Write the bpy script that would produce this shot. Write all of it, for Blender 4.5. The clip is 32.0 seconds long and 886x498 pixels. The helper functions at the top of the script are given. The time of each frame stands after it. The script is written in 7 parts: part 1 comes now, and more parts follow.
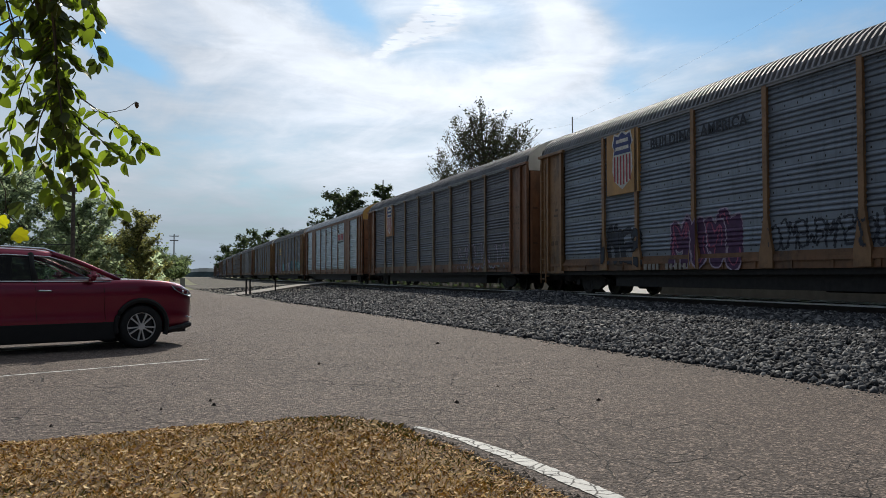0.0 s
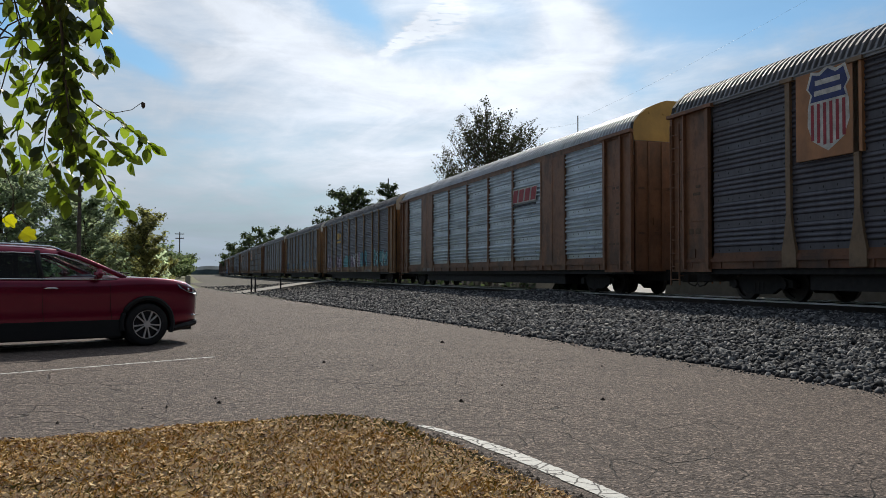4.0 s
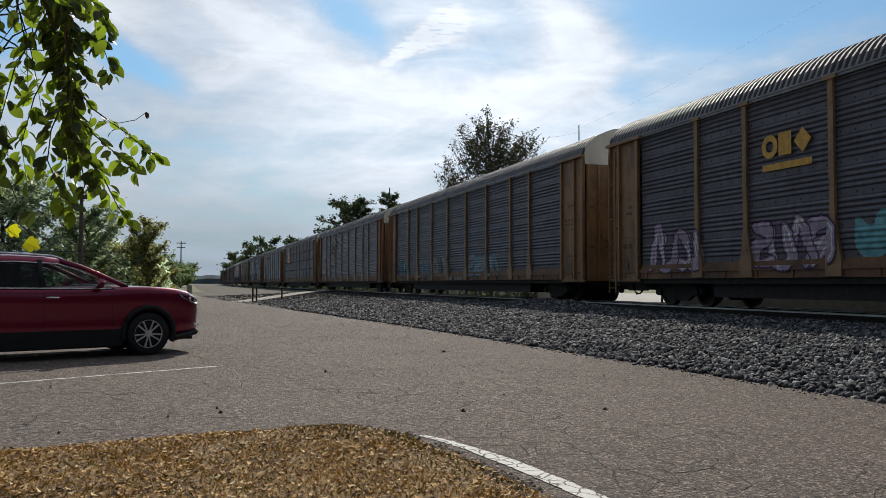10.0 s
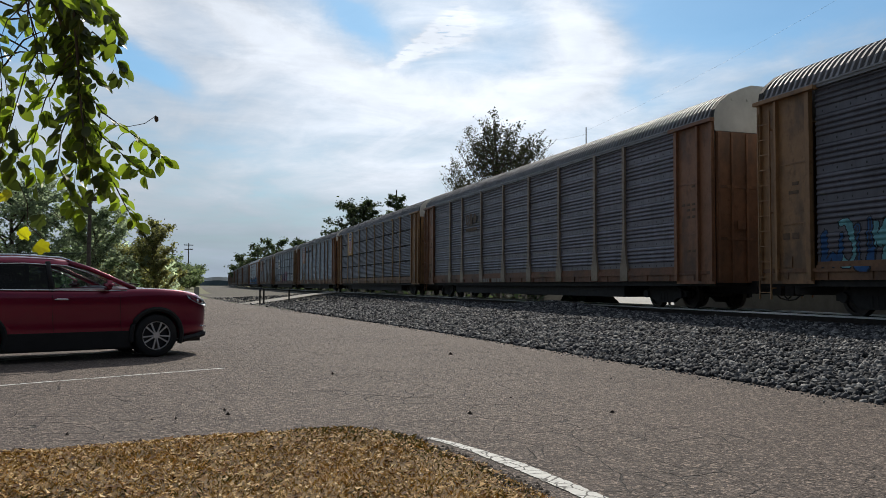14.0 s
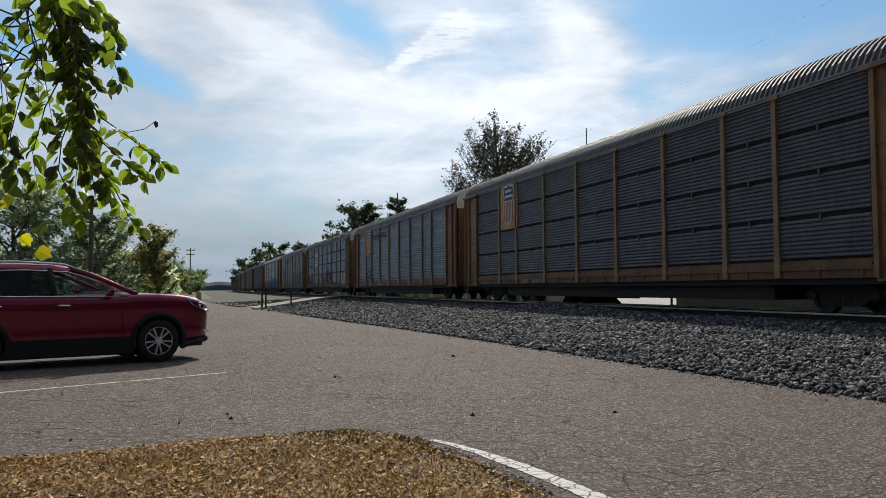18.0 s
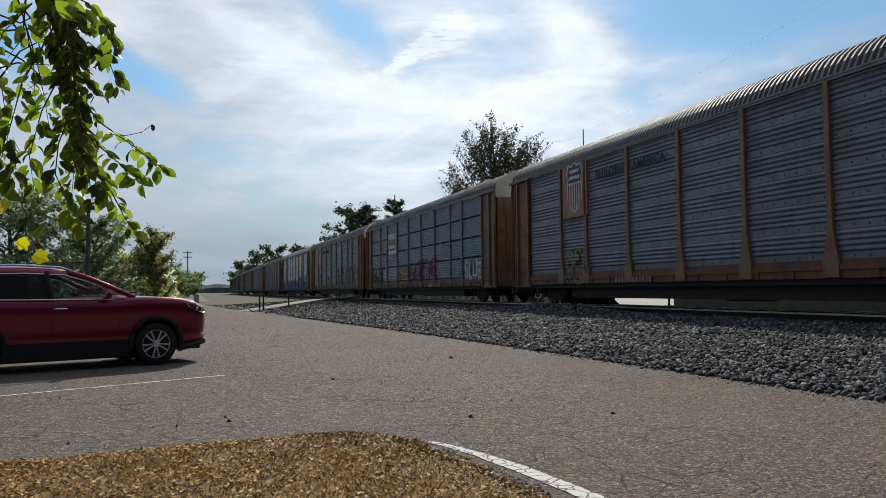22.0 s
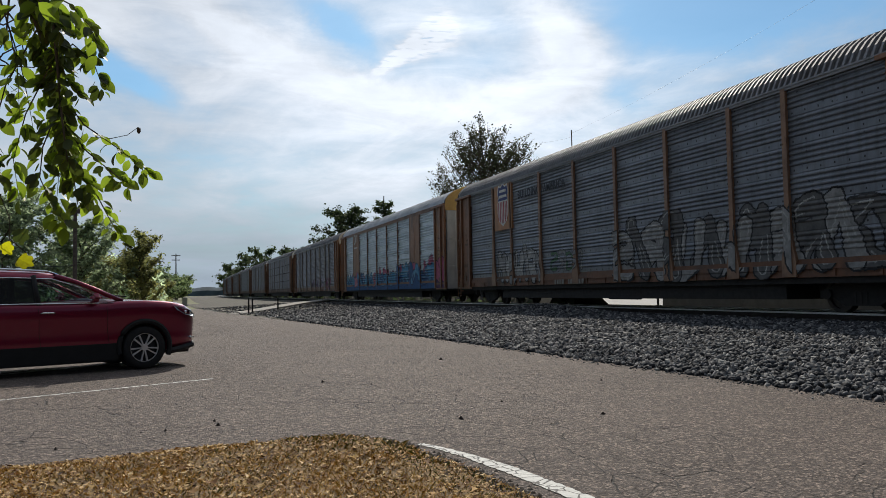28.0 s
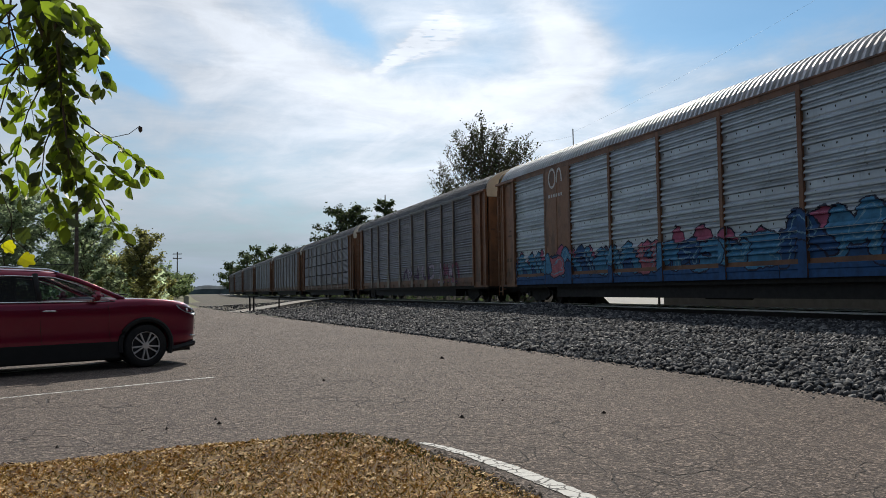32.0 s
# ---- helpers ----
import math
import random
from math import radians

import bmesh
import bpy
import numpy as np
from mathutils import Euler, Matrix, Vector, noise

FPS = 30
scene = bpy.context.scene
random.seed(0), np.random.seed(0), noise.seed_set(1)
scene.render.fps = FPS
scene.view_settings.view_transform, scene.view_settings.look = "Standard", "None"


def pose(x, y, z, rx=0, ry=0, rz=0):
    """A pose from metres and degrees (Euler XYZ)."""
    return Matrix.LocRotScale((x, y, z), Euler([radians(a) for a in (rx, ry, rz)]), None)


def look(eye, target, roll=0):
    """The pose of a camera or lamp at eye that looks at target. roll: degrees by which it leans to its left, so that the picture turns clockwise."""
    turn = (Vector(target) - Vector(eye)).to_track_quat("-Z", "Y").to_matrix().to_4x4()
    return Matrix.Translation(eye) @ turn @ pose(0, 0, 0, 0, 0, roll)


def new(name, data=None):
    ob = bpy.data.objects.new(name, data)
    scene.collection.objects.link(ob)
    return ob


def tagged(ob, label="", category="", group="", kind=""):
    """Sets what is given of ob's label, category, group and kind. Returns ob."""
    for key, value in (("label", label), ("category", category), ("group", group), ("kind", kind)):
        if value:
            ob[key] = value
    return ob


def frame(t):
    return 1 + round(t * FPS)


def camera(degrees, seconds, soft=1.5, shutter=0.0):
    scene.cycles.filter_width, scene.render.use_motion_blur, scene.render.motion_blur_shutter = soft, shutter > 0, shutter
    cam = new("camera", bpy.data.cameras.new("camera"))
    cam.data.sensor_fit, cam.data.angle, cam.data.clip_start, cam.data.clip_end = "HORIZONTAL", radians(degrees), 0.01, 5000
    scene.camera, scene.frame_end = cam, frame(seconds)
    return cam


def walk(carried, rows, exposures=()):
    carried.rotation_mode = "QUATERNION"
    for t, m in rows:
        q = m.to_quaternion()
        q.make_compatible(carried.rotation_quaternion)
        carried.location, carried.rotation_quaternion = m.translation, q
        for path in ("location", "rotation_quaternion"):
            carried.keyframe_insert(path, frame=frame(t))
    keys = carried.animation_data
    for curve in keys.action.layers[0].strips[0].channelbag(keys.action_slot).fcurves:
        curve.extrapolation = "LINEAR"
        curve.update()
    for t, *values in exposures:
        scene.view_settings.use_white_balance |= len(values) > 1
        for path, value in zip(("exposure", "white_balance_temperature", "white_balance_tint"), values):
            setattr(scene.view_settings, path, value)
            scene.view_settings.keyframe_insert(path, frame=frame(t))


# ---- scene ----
# seconds, eye x, y, z, turn to the right from the track's direction, tilt up, lean
PATH = [
    (0, -0.000, -0.000, 1.200, 18.59, 1.91, -0.00), (0.5, -0.005, -0.006, 1.202, 18.60, 2.01, 0.33), (1, -0.008, -0.018, 1.207, 18.57, 2.11, 0.62),
    (1.5, -0.009, -0.013, 1.202, 18.50, 1.99, 0.58), (2, -0.005, 0.010, 1.197, 18.47, 1.74, 0.30), (2.5, -0.007, -0.005, 1.197, 18.43, 1.70, 0.03),
    (3, -0.004, -0.008, 1.197, 18.38, 1.72, -0.11), (3.5, -0.000, -0.012, 1.204, 18.31, 1.73, -0.01), (5.5, -0.006, -0.014, 1.206, 18.14, 2.21, 0.53),
    (6, -0.006, -0.002, 1.203, 18.14, 2.28, 0.52), (6.5, -0.008, -0.011, 1.202, 18.23, 2.26, 0.40), (7, -0.008, -0.009, 1.203, 18.23, 2.31, 0.41),
    (7.5, -0.009, -0.015, 1.203, 18.23, 2.34, 0.41), (8, -0.004, -0.012, 1.202, 18.22, 2.33, 0.29), (8.5, -0.002, -0.010, 1.199, 18.18, 2.29, 0.15),
    (9, -0.007, -0.012, 1.203, 18.17, 2.32, 0.06), (9.5, -0.004, -0.014, 1.198, 18.19, 2.41, 0.15), (10, -0.007, -0.013, 1.207, 18.14, 2.46, 0.18),
    (10.5, -0.005, -0.008, 1.201, 18.04, 2.33, 0.03), (11, -0.003, -0.026, 1.208, 17.93, 2.36, 0.03), (11.5, -0.010, -0.022, 1.206, 17.76, 2.55, 0.21),
    (12, -0.007, -0.017, 1.205, 17.64, 2.54, 0.16), (12.5, -0.011, -0.003, 1.202, 17.60, 2.55, 0.15), (13, -0.008, -0.020, 1.203, 17.61, 2.55, 0.04),
    (13.5, -0.013, -0.021, 1.204, 17.66, 2.61, 0.25), (14, -0.011, -0.018, 1.210, 17.65, 2.61, 0.26), (14.5, -0.007, -0.011, 1.203, 17.68, 2.53, 0.19),
    (16.5, -0.008, -0.024, 1.207, 17.68, 2.71, -0.37), (17, -0.007, -0.017, 1.207, 17.76, 2.71, -0.30), (17.5, -0.006, -0.015, 1.209, 17.65, 2.76, -0.37),
    (18, -0.008, -0.030, 1.207, 17.54, 2.78, -0.36), (18.5, -0.008, -0.021, 1.206, 17.43, 2.94, -0.39), (19, -0.003, -0.029, 1.208, 17.50, 2.83, -0.31),
    (19.5, -0.007, -0.006, 1.202, 17.47, 2.97, -0.26), (20, -0.009, -0.027, 1.206, 17.51, 2.90, -0.35), (20.5, -0.007, -0.017, 1.200, 17.53, 2.89, -0.58),
    (21, -0.008, -0.018, 1.204, 17.59, 2.80, -0.64), (21.5, -0.009, -0.024, 1.207, 17.62, 2.79, -0.67), (22, -0.008, -0.033, 1.209, 17.72, 2.89, -0.59),
    (22.5, -0.005, -0.021, 1.208, 17.78, 2.92, -0.73), (23, -0.013, -0.027, 1.206, 17.84, 2.98, -0.76), (23.5, -0.003, -0.017, 1.208, 17.91, 2.99, -0.98),
    (24, -0.005, -0.019, 1.207, 18.06, 3.03, -1.08), (24.5, -0.005, -0.030, 1.213, 18.23, 3.24, -1.12), (25, 0.000, -0.030, 1.211, 18.23, 3.21, -1.18),
    (25.5, -0.005, -0.014, 1.207, 18.23, 3.13, -1.21), (27.5, -0.005, -0.027, 1.213, 18.45, 3.01, -0.88), (28, -0.004, -0.021, 1.212, 18.48, 2.97, -0.98),
    (28.5, -0.004, -0.024, 1.211, 18.61, 2.96, -1.04), (29, -0.002, -0.018, 1.213, 18.64, 3.11, -0.92), (29.5, -0.008, -0.035, 1.217, 18.65, 3.26, -0.81),
    (30, -0.004, -0.033, 1.218, 18.75, 3.18, -0.85), (30.5, -0.004, -0.023, 1.213, 18.76, 3.07, -0.89), (31, 0.001, -0.026, 1.210, 18.70, 2.86, -1.11),
    (31.5, 0.000, -0.021, 1.209, 18.52, 2.82, -1.05), (32, -0.004, -0.025, 1.213, 18.39, 2.88, -0.90),
]


def aimed(x, y, z, turn, tilt, lean):
    return pose(x, y, z, 0, 0, -turn) @ pose(0, 0, 0, 90 + tilt) @ pose(0, 0, 0, 0, 0, lean)


cam = camera(57.68, 32.0, soft=0.75)
walk(cam, [(t, aimed(*rest)) for t, *rest in PATH])

# ---- daylight: a high sun ahead behind thin cloud ----
SUN_TURN, SUN_UP = radians(17.5), radians(34)
world = bpy.data.worlds.new("world")
scene.world = world
world.use_nodes = True
wt = world.node_tree
wt.nodes.clear()


def wnode(kind, **values):
    n = wt.nodes.new(kind)
    for key, value in values.items():
        n.inputs[key].default_value = value
    return n


def wmath(op, a, b=None, clamp=False):
    n = wt.nodes.new("ShaderNodeMath")
    n.operation, n.use_clamp = op, clamp
    for i, v in enumerate((a, b)):
        if v is None:
            continue
        if isinstance(v, (int, float)):
            n.inputs[i].default_value = v
        else:
            wt.links.new(v, n.inputs[i])
    return n.outputs[0]


sky = wt.nodes.new("ShaderNodeTexSky")
sky.sky_type, sky.sun_disc = "NISHITA", False
sky.sun_elevation, sky.sun_rotation = SUN_UP, SUN_TURN
sky.air_density, sky.dust_density, sky.ozone_density = 1.1, 0.3, 2.2
coord = wt.nodes.new("ShaderNodeTexCoord")
split = wt.nodes.new("ShaderNodeSeparateXYZ")
wt.links.new(coord.outputs["Generated"], split.inputs[0])
# the sheet of cloud lies on a plane high above
up = wmath("ADD", wmath("MAXIMUM", split.outputs[2], 0.0), 0.09)
flat = wt.nodes.new("ShaderNodeCombineXYZ")
wt.links.new(wmath("DIVIDE", split.outputs[0], up), flat.inputs[0])
wt.links.new(wmath("DIVIDE", split.outputs[1], up), flat.inputs[1])


def cloud_noise(scale, detail, rough, stretch, turn, shift):
    m = wt.nodes.new("ShaderNodeMapping")
    m.inputs["Location"].default_value = shift
    m.inputs["Rotation"].default_value = (0, 0, turn)
    m.inputs["Scale"].default_value = stretch
    wt.links.new(flat.outputs[0], m.inputs[0])
    n = wnode("ShaderNodeTexNoise", Scale=scale, Detail=detail, Roughness=rough, Distortion=0.5)
    wt.links.new(m.outputs[0], n.inputs["Vector"])
    return n.outputs["Fac"]


def toward(turn, tilt, inner, outer):
    """1 in the direction given (degrees right of the track, up), falling to 0 at the outer angle."""
    a, e = radians(turn), radians(tilt)
    d = wt.nodes.new("ShaderNodeVectorMath")
    d.operation = "DOT_PRODUCT"
    wt.links.new(coord.outputs["Generated"], d.inputs[0])
    d.inputs[1].default_value = (math.sin(a) * math.cos(e), math.cos(a) * math.cos(e), math.sin(e))
    r = wt.nodes.new("ShaderNodeMapRange")
    r.interpolation_type = "SMOOTHSTEP"
    r.inputs["From Min"].default_value, r.inputs["From Max"].default_value = math.cos(radians(outer)), math.cos(radians(inner))
    wt.links.new(d.outputs["Value"], r.inputs["Value"])
    return r.outputs[0]


big = cloud_noise(0.55, 5, 0.55, (1.0, 0.8, 1), 0.5, (3.1, 1.7, 0))
fine = cloud_noise(1.6, 9, 0.60, (1.0, 0.6, 1), 0.9, (0.4, 5.2, 0))
# angles of the view: degrees right of the track and up, bent by noise so that edges are ragged
az = wmath("MULTIPLY", wmath("ARCTAN2", split.outputs[0], split.outputs[1]), 57.296)
el = wmath("MULTIPLY", wmath("ARCSINE", split.outputs[2]), 57.296)
angles = wt.nodes.new("ShaderNodeCombineXYZ")
wt.links.new(az, angles.inputs[0])
wt.links.new(el, angles.inputs[1])


def angle_noise(scale, detail, rough, stretch, turn, seed):
    m = wt.nodes.new("ShaderNodeMapping")
    m.inputs["Location"].default_value = (seed, seed * 1.7, seed)
    m.inputs["Rotation"].default_value = (0, 0, radians(turn))
    m.inputs["Scale"].default_value = stretch
    wt.links.new(angles.outputs[0], m.inputs[0])
    n = wnode("ShaderNodeTexNoise", Scale=scale, Detail=detail, Roughness=rough, Distortion=0.6)
    wt.links.new(m.outputs[0], n.inputs["Vector"])
    return n.outputs["Fac"]


ragged = angle_noise(0.16, 7, 0.62, (1, 1, 1), 0, 3)
ragged_up = angle_noise(0.16, 7, 0.62, (1, 1, 1), 0, 9)
streaks = angle_noise(0.30, 8, 0.6, (0.45, 1.5, 1), 32, 5)
bands = angle_noise(0.22, 6, 0.55, (0.22, 1.4, 1), -3, 7)
feather = angle_noise(1.1, 4, 0.5, (0.6, 3.0, 1), -28, 11)
az_r = wmath("ADD", az, wmath("MULTIPLY", wmath("SUBTRACT", ragged, 0.5), 4.5))
el_r = wmath("ADD", el, wmath("MULTIPLY", wmath("SUBTRACT", ragged_up, 0.5), 3.0))


def streak_at(turn, tilt, long, wide, lean):
    """A soft long patch; lean is its fall to the right in degrees."""
    c, q = math.cos(radians(lean)), math.sin(radians(lean))
    dx, dy = wmath("SUBTRACT", az_r, turn), wmath("SUBTRACT", el_r, tilt)
    u = wmath("DIVIDE", wmath("SUBTRACT", wmath("MULTIPLY", dx, c), wmath("MULTIPLY", dy, q)), long)
    v = wmath("DIVIDE", wmath("ADD", wmath("MULTIPLY", dx, q), wmath("MULTIPLY", dy, c)), wide)
    r = wmath("ADD", wmath("MULTIPLY", u, u), wmath("MULTIPLY", v, v))
    return wmath("POWER", 2.718, wmath("MULTIPLY", r, -1.0))


cover = wmath("ADD", 0.05, wmath("ADD", wmath("MULTIPLY", big, 0.45), wmath("ADD", wmath("MULTIPLY", streaks, 0.45), wmath("MULTIPLY", wmath("SUBTRACT", fine, 0.1), 0.55))))
for turn, tilt, long, wide, lean, amount in (
        (-3.2, 14.4, 3.6, 0.9, 24, -0.65), (-5.5, 17.8, 2.6, 1.4, 0, 0.3), (11.6, 18.2, 3.6, 1.1, 32, -0.62), (41, 18.5, 11, 3.4, 0, -0.62), (37, 19.0, 6, 2.0, 0, -0.35), (-11.0, 15.5, 2.6, 1.8, 0, -0.4),
        (20.9, 15.9, 2.6, 0.9, 0, -0.12), (23.0, 18.2, 2.2, 0.8, 10, -0.08), (30.4, 13.7, 2.0, 1.1, 35, -0.28), (50, 26, 18, 7, 0, -0.6), (8, 30, 16, 5, 20, -0.4), (-30, 25, 16, 8, 0, -0.35),
        (5.0, 17.2, 6.0, 1.1, 26, 0.45), (12.9, 14.3, 2.6, 1.0, 10, 0.4), (27.4, 16.6, 3.8, 1.9, 48, 0.55), (24.6, 13.6, 3.2, 1.2, 0, 0.4), (17.0, 12.5, 5, 1.6, 0, 0.2)):
    cover = wmath("ADD", cover, wmath("MULTIPLY", streak_at(turn, tilt, long, wide, lean), amount))


def between(value, lo, hi):
    r = wt.nodes.new("ShaderNodeMapRange")
    r.interpolation_type = "SMOOTHSTEP"
    r.inputs["From Min"].default_value, r.inputs["From Max"].default_value = lo, hi
    wt.links.new(value, r.inputs["Value"])
    return r.outputs[0]


# a feathered plume that widens as it climbs
px = wmath("SUBTRACT", wmath("ADD", az, wmath("MULTIPLY", wmath("SUBTRACT", ragged, 0.5), 1.6)), 14.3)
py = wmath("SUBTRACT", wmath("ADD", el, wmath("MULTIPLY", wmath("SUBTRACT", ragged_up, 0.5), 1.2)), 15.5)
along = wmath("ADD", wmath("MULTIPLY", px, 0.85), wmath("MULTIPLY", py, 0.53))
across = wmath("SUBTRACT", wmath("MULTIPLY", py, 0.85), wmath("MULTIPLY", px, 0.53))
across = wmath("DIVIDE", across, wmath("ADD", 0.26, wmath("MULTIPLY", wmath("MAXIMUM", along, 0.0), 0.13)))
body = wmath("POWER", 2.718, wmath("MULTIPLY", wmath("MULTIPLY", across, across), -1.0))
body = wmath("MULTIPLY", body, wmath("MULTIPLY", between(along, -0.8, 0.4), between(along, 7.0, 4.2)))
plume = wmath("MULTIPLY", body, wmath("ADD", 0.55, wmath("MULTIPLY", wmath("SUBTRACT", feather, 0.45), 5.0)))
cover = wmath("ADD", cover, wmath("MULTIPLY", plume, 0.8))
mask = wt.nodes.new("ShaderNodeMapRange")
mask.interpolation_type = "SMOOTHSTEP"
mask.inputs["From Min"].default_value, mask.inputs["From Max"].default_value = 0.22, 0.92
mask.inputs["To Min"].default_value = 0.12
wt.links.new(cover, mask.inputs["Value"])
glow = wmath("ADD", wmath("MULTIPLY", toward(21, 40, 0, 95), 6.3), wmath("MULTIPLY", toward(21, 17, 0, 22), 2.6))
shade = wmath("ADD", wmath("MULTIPLY", fine, 0.55), wmath("ADD", wmath("MULTIPLY", streaks, 0.50), wmath("MULTIPLY", bands, 0.5)))
thick = wmath("ADD", 0.52, wmath("MULTIPLY", wmath("MINIMUM", wmath("MAXIMUM", cover, 0.0), 1.0), 0.48))
bright = wmath("MULTIPLY", wmath("MULTIPLY", wmath("ADD", 1.2, glow), wmath("ADD", 0.29, shade)), thick)
cloud = wt.nodes.new("ShaderNodeVectorMath")
cloud.operation = "SCALE"
cloud.inputs[0].default_value = (0.895, 0.965, 1.07)
wt.links.new(bright, cloud.inputs["Scale"])
mix = wt.nodes.new("ShaderNodeMix")
mix.data_type = "RGBA"
wt.links.new(mask.outputs[0], mix.inputs["Factor"])
blue = wt.nodes.new("ShaderNodeVectorMath")
blue.operation = "MULTIPLY"
blue.inputs[1].default_value = (0.64, 0.93, 1.06)
wt.links.new(sky.outputs[0], blue.inputs[0])
wt.links.new(blue.outputs[0], mix.inputs[6])
wt.links.new(cloud.outputs[0], mix.inputs[7])
low = wt.nodes.new("ShaderNodeMapRange")
low.interpolation_type = "SMOOTHSTEP"
for key, value in (("From Min", 9.0), ("From Max", 0.0), ("To Min", 0.0), ("To Max", 0.8)):
    low.inputs[key].default_value = value
wt.links.new(el, low.inputs["Value"])
veil = wt.nodes.new("ShaderNodeVectorMath")
veil.operation = "SCALE"
veil.inputs[0].default_value = (0.72, 0.91, 1.16)
wt.links.new(wmath("MULTIPLY", wmath("ADD", 1.35, wmath("MULTIPLY", glow, 0.58)), wmath("ADD", 0.5, wmath("MULTIPLY", bands, 0.8))), veil.inputs["Scale"])
hazy = wt.nodes.new("ShaderNodeMix")
hazy.data_type = "RGBA"
wt.links.new(low.outputs[0], hazy.inputs["Factor"])
wt.links.new(mix.outputs[2], hazy.inputs[6])
wt.links.new(veil.outputs[0], hazy.inputs[7])
back = wnode("ShaderNodeBackground", Strength=0.095)
wt.links.new(hazy.outputs[2], back.inputs["Color"])
wt.links.new(back.outputs[0], wt.nodes.new("ShaderNodeOutputWorld").inputs["Surface"])

sun = new("sun", bpy.data.lights.new("sun", "SUN"))
sun.data.energy, sun.data.angle, sun.data.color = 3.5, radians(0.9), (1.0, 0.93, 0.82)
sun.matrix_world = look((0, 0, 60), (-math.sin(SUN_TURN) * math.cos(SUN_UP), -math.cos(SUN_TURN) * math.cos(SUN_UP), 60 - math.sin(SUN_UP)))
scene.view_settings.exposure = 0.0


# ---- materials ----
class Mat:
    """A small builder for node materials."""

    def __init__(self, name, rough=0.8, metal=0.0):
        self.m = bpy.data.materials.new(name)
        self.m.use_nodes = True
        self.t = self.m.node_tree
        self.b = self.t.nodes["Principled BSDF"]
        self.b.inputs["Roughness"].default_value, self.b.inputs["Metallic"].default_value = rough, metal
        self.c = self.t.nodes.new("ShaderNodeTexCoord")

    def link(self, a, b):
        self.t.links.new(a, b)

    def noise(self, scale, detail=4, rough=0.6, stretch=(1, 1, 1), kind="Object", distort=0.0):
        m = self.t.nodes.new("ShaderNodeMapping")
        m.inputs["Scale"].default_value = stretch
        self.link(self.c.outputs[kind], m.inputs[0])
        n = self.t.nodes.new("ShaderNodeTexNoise")
        n.inputs["Scale"].default_value, n.inputs["Detail"].default_value = scale, detail
        n.inputs["Roughness"].default_value, n.inputs["Distortion"].default_value = rough, distort
        self.link(m.outputs[0], n.inputs["Vector"])
        return n.outputs["Fac"]

    def cells(self, scale, feature="F1", out="Distance", stretch=(1, 1, 1)):
        m = self.t.nodes.new("ShaderNodeMapping")
        m.inputs["Scale"].default_value = stretch
        self.link(self.c.outputs["Object"], m.inputs[0])
        n = self.t.nodes.new("ShaderNodeTexVoronoi")
        n.feature = feature
        n.inputs["Scale"].default_value = scale
        self.link(m.outputs[0], n.inputs["Vector"])
        return n.outputs[out]

    def ramp(self, fac, *stops):
        r = self.t.nodes.new("ShaderNodeValToRGB")
        e = r.color_ramp.elements
        while len(e) < len(stops):
            e.new(0.5)
        for el, (at, c) in zip(e, stops):
            el.position = at
            el.color = (*c, 1) if len(c) == 3 else c
        self.link(fac, r.inputs[0])
        return r.outputs[0]

    def gate(self, fac, lo, hi):
        r = self.t.nodes.new("ShaderNodeMapRange")
        r.inputs["From Min"].default_value, r.inputs["From Max"].default_value = lo, hi
        self.link(fac, r.inputs["Value"])
        return r.outputs[0]

    def math(self, op, a, b, clamp=False):
        n = self.t.nodes.new("ShaderNodeMath")
        n.operation, n.use_clamp = op, clamp
        for i, v in enumerate((a, b)):
            if isinstance(v, (int, float)):
                n.inputs[i].default_value = v
            else:
                self.link(v, n.inputs[i])
        return n.outputs[0]

    def mix(self, fac, a, b, blend="MIX"):
        n = self.t.nodes.new("ShaderNodeMix")
        n.data_type, n.blend_type = "RGBA", blend
        for v, s in ((fac, n.inputs["Factor"]), (a, n.inputs[6]), (b, n.inputs[7])):
            if isinstance(v, (int, float)):
                s.default_value = v
            elif isinstance(v, tuple):
                s.default_value = (*v, 1)
            else:
                self.link(v, s)
        return n.outputs[2]

    def vary(self, colour, amount=0.25):
        """Brightness that differs from object to object."""
        info = self.t.nodes.new("ShaderNodeObjectInfo")
        h = self.t.nodes.new("ShaderNodeHueSaturation")
        self.link(self.math("ADD", self.math("MULTIPLY", info.outputs["Random"], 2 * amount), 1 - amount), h.inputs["Value"])
        self.link(colour, h.inputs["Color"])
        return h.outputs[0]

    def island(self, *stops):
        g = self.t.nodes.new("ShaderNodeNewGeometry")
        return self.ramp(g.outputs["Random Per Island"], *stops)

    def bump(self, height, strength=0.3, distance=0.01):
        n = self.t.nodes.new("ShaderNodeBump")
        n.inputs["Strength"].default_value, n.inputs["Distance"].default_value = strength, distance
        self.link(height, n.inputs["Height"])
        self.link(n.outputs[0], self.b.inputs["Normal"])

    def done(self, colour, rough=None):
        if isinstance(colour, tuple):
            self.b.inputs["Base Color"].default_value = (*colour, 1)
        else:
            self.link(colour, self.b.inputs["Base Color"])
        if rough is not None:
            self.link(rough, self.b.inputs["Roughness"])
        return self.m


def scaled(c, k):
    return tuple(min(1.0, v * k) for v in c)


def plain(name, colour, rough=0.6, metal=0.0, wear=0.25, scale=6.0):
    m = Mat(name, rough, metal)
    n = m.noise(scale, 6)
    c = m.ramp(n, (0.3, scaled(colour, 1 - wear)), (0.7, scaled(colour, 1 + wear)))
    m.bump(m.noise(scale * 12, 3), 0.12, 0.004)
    return m.done(c)


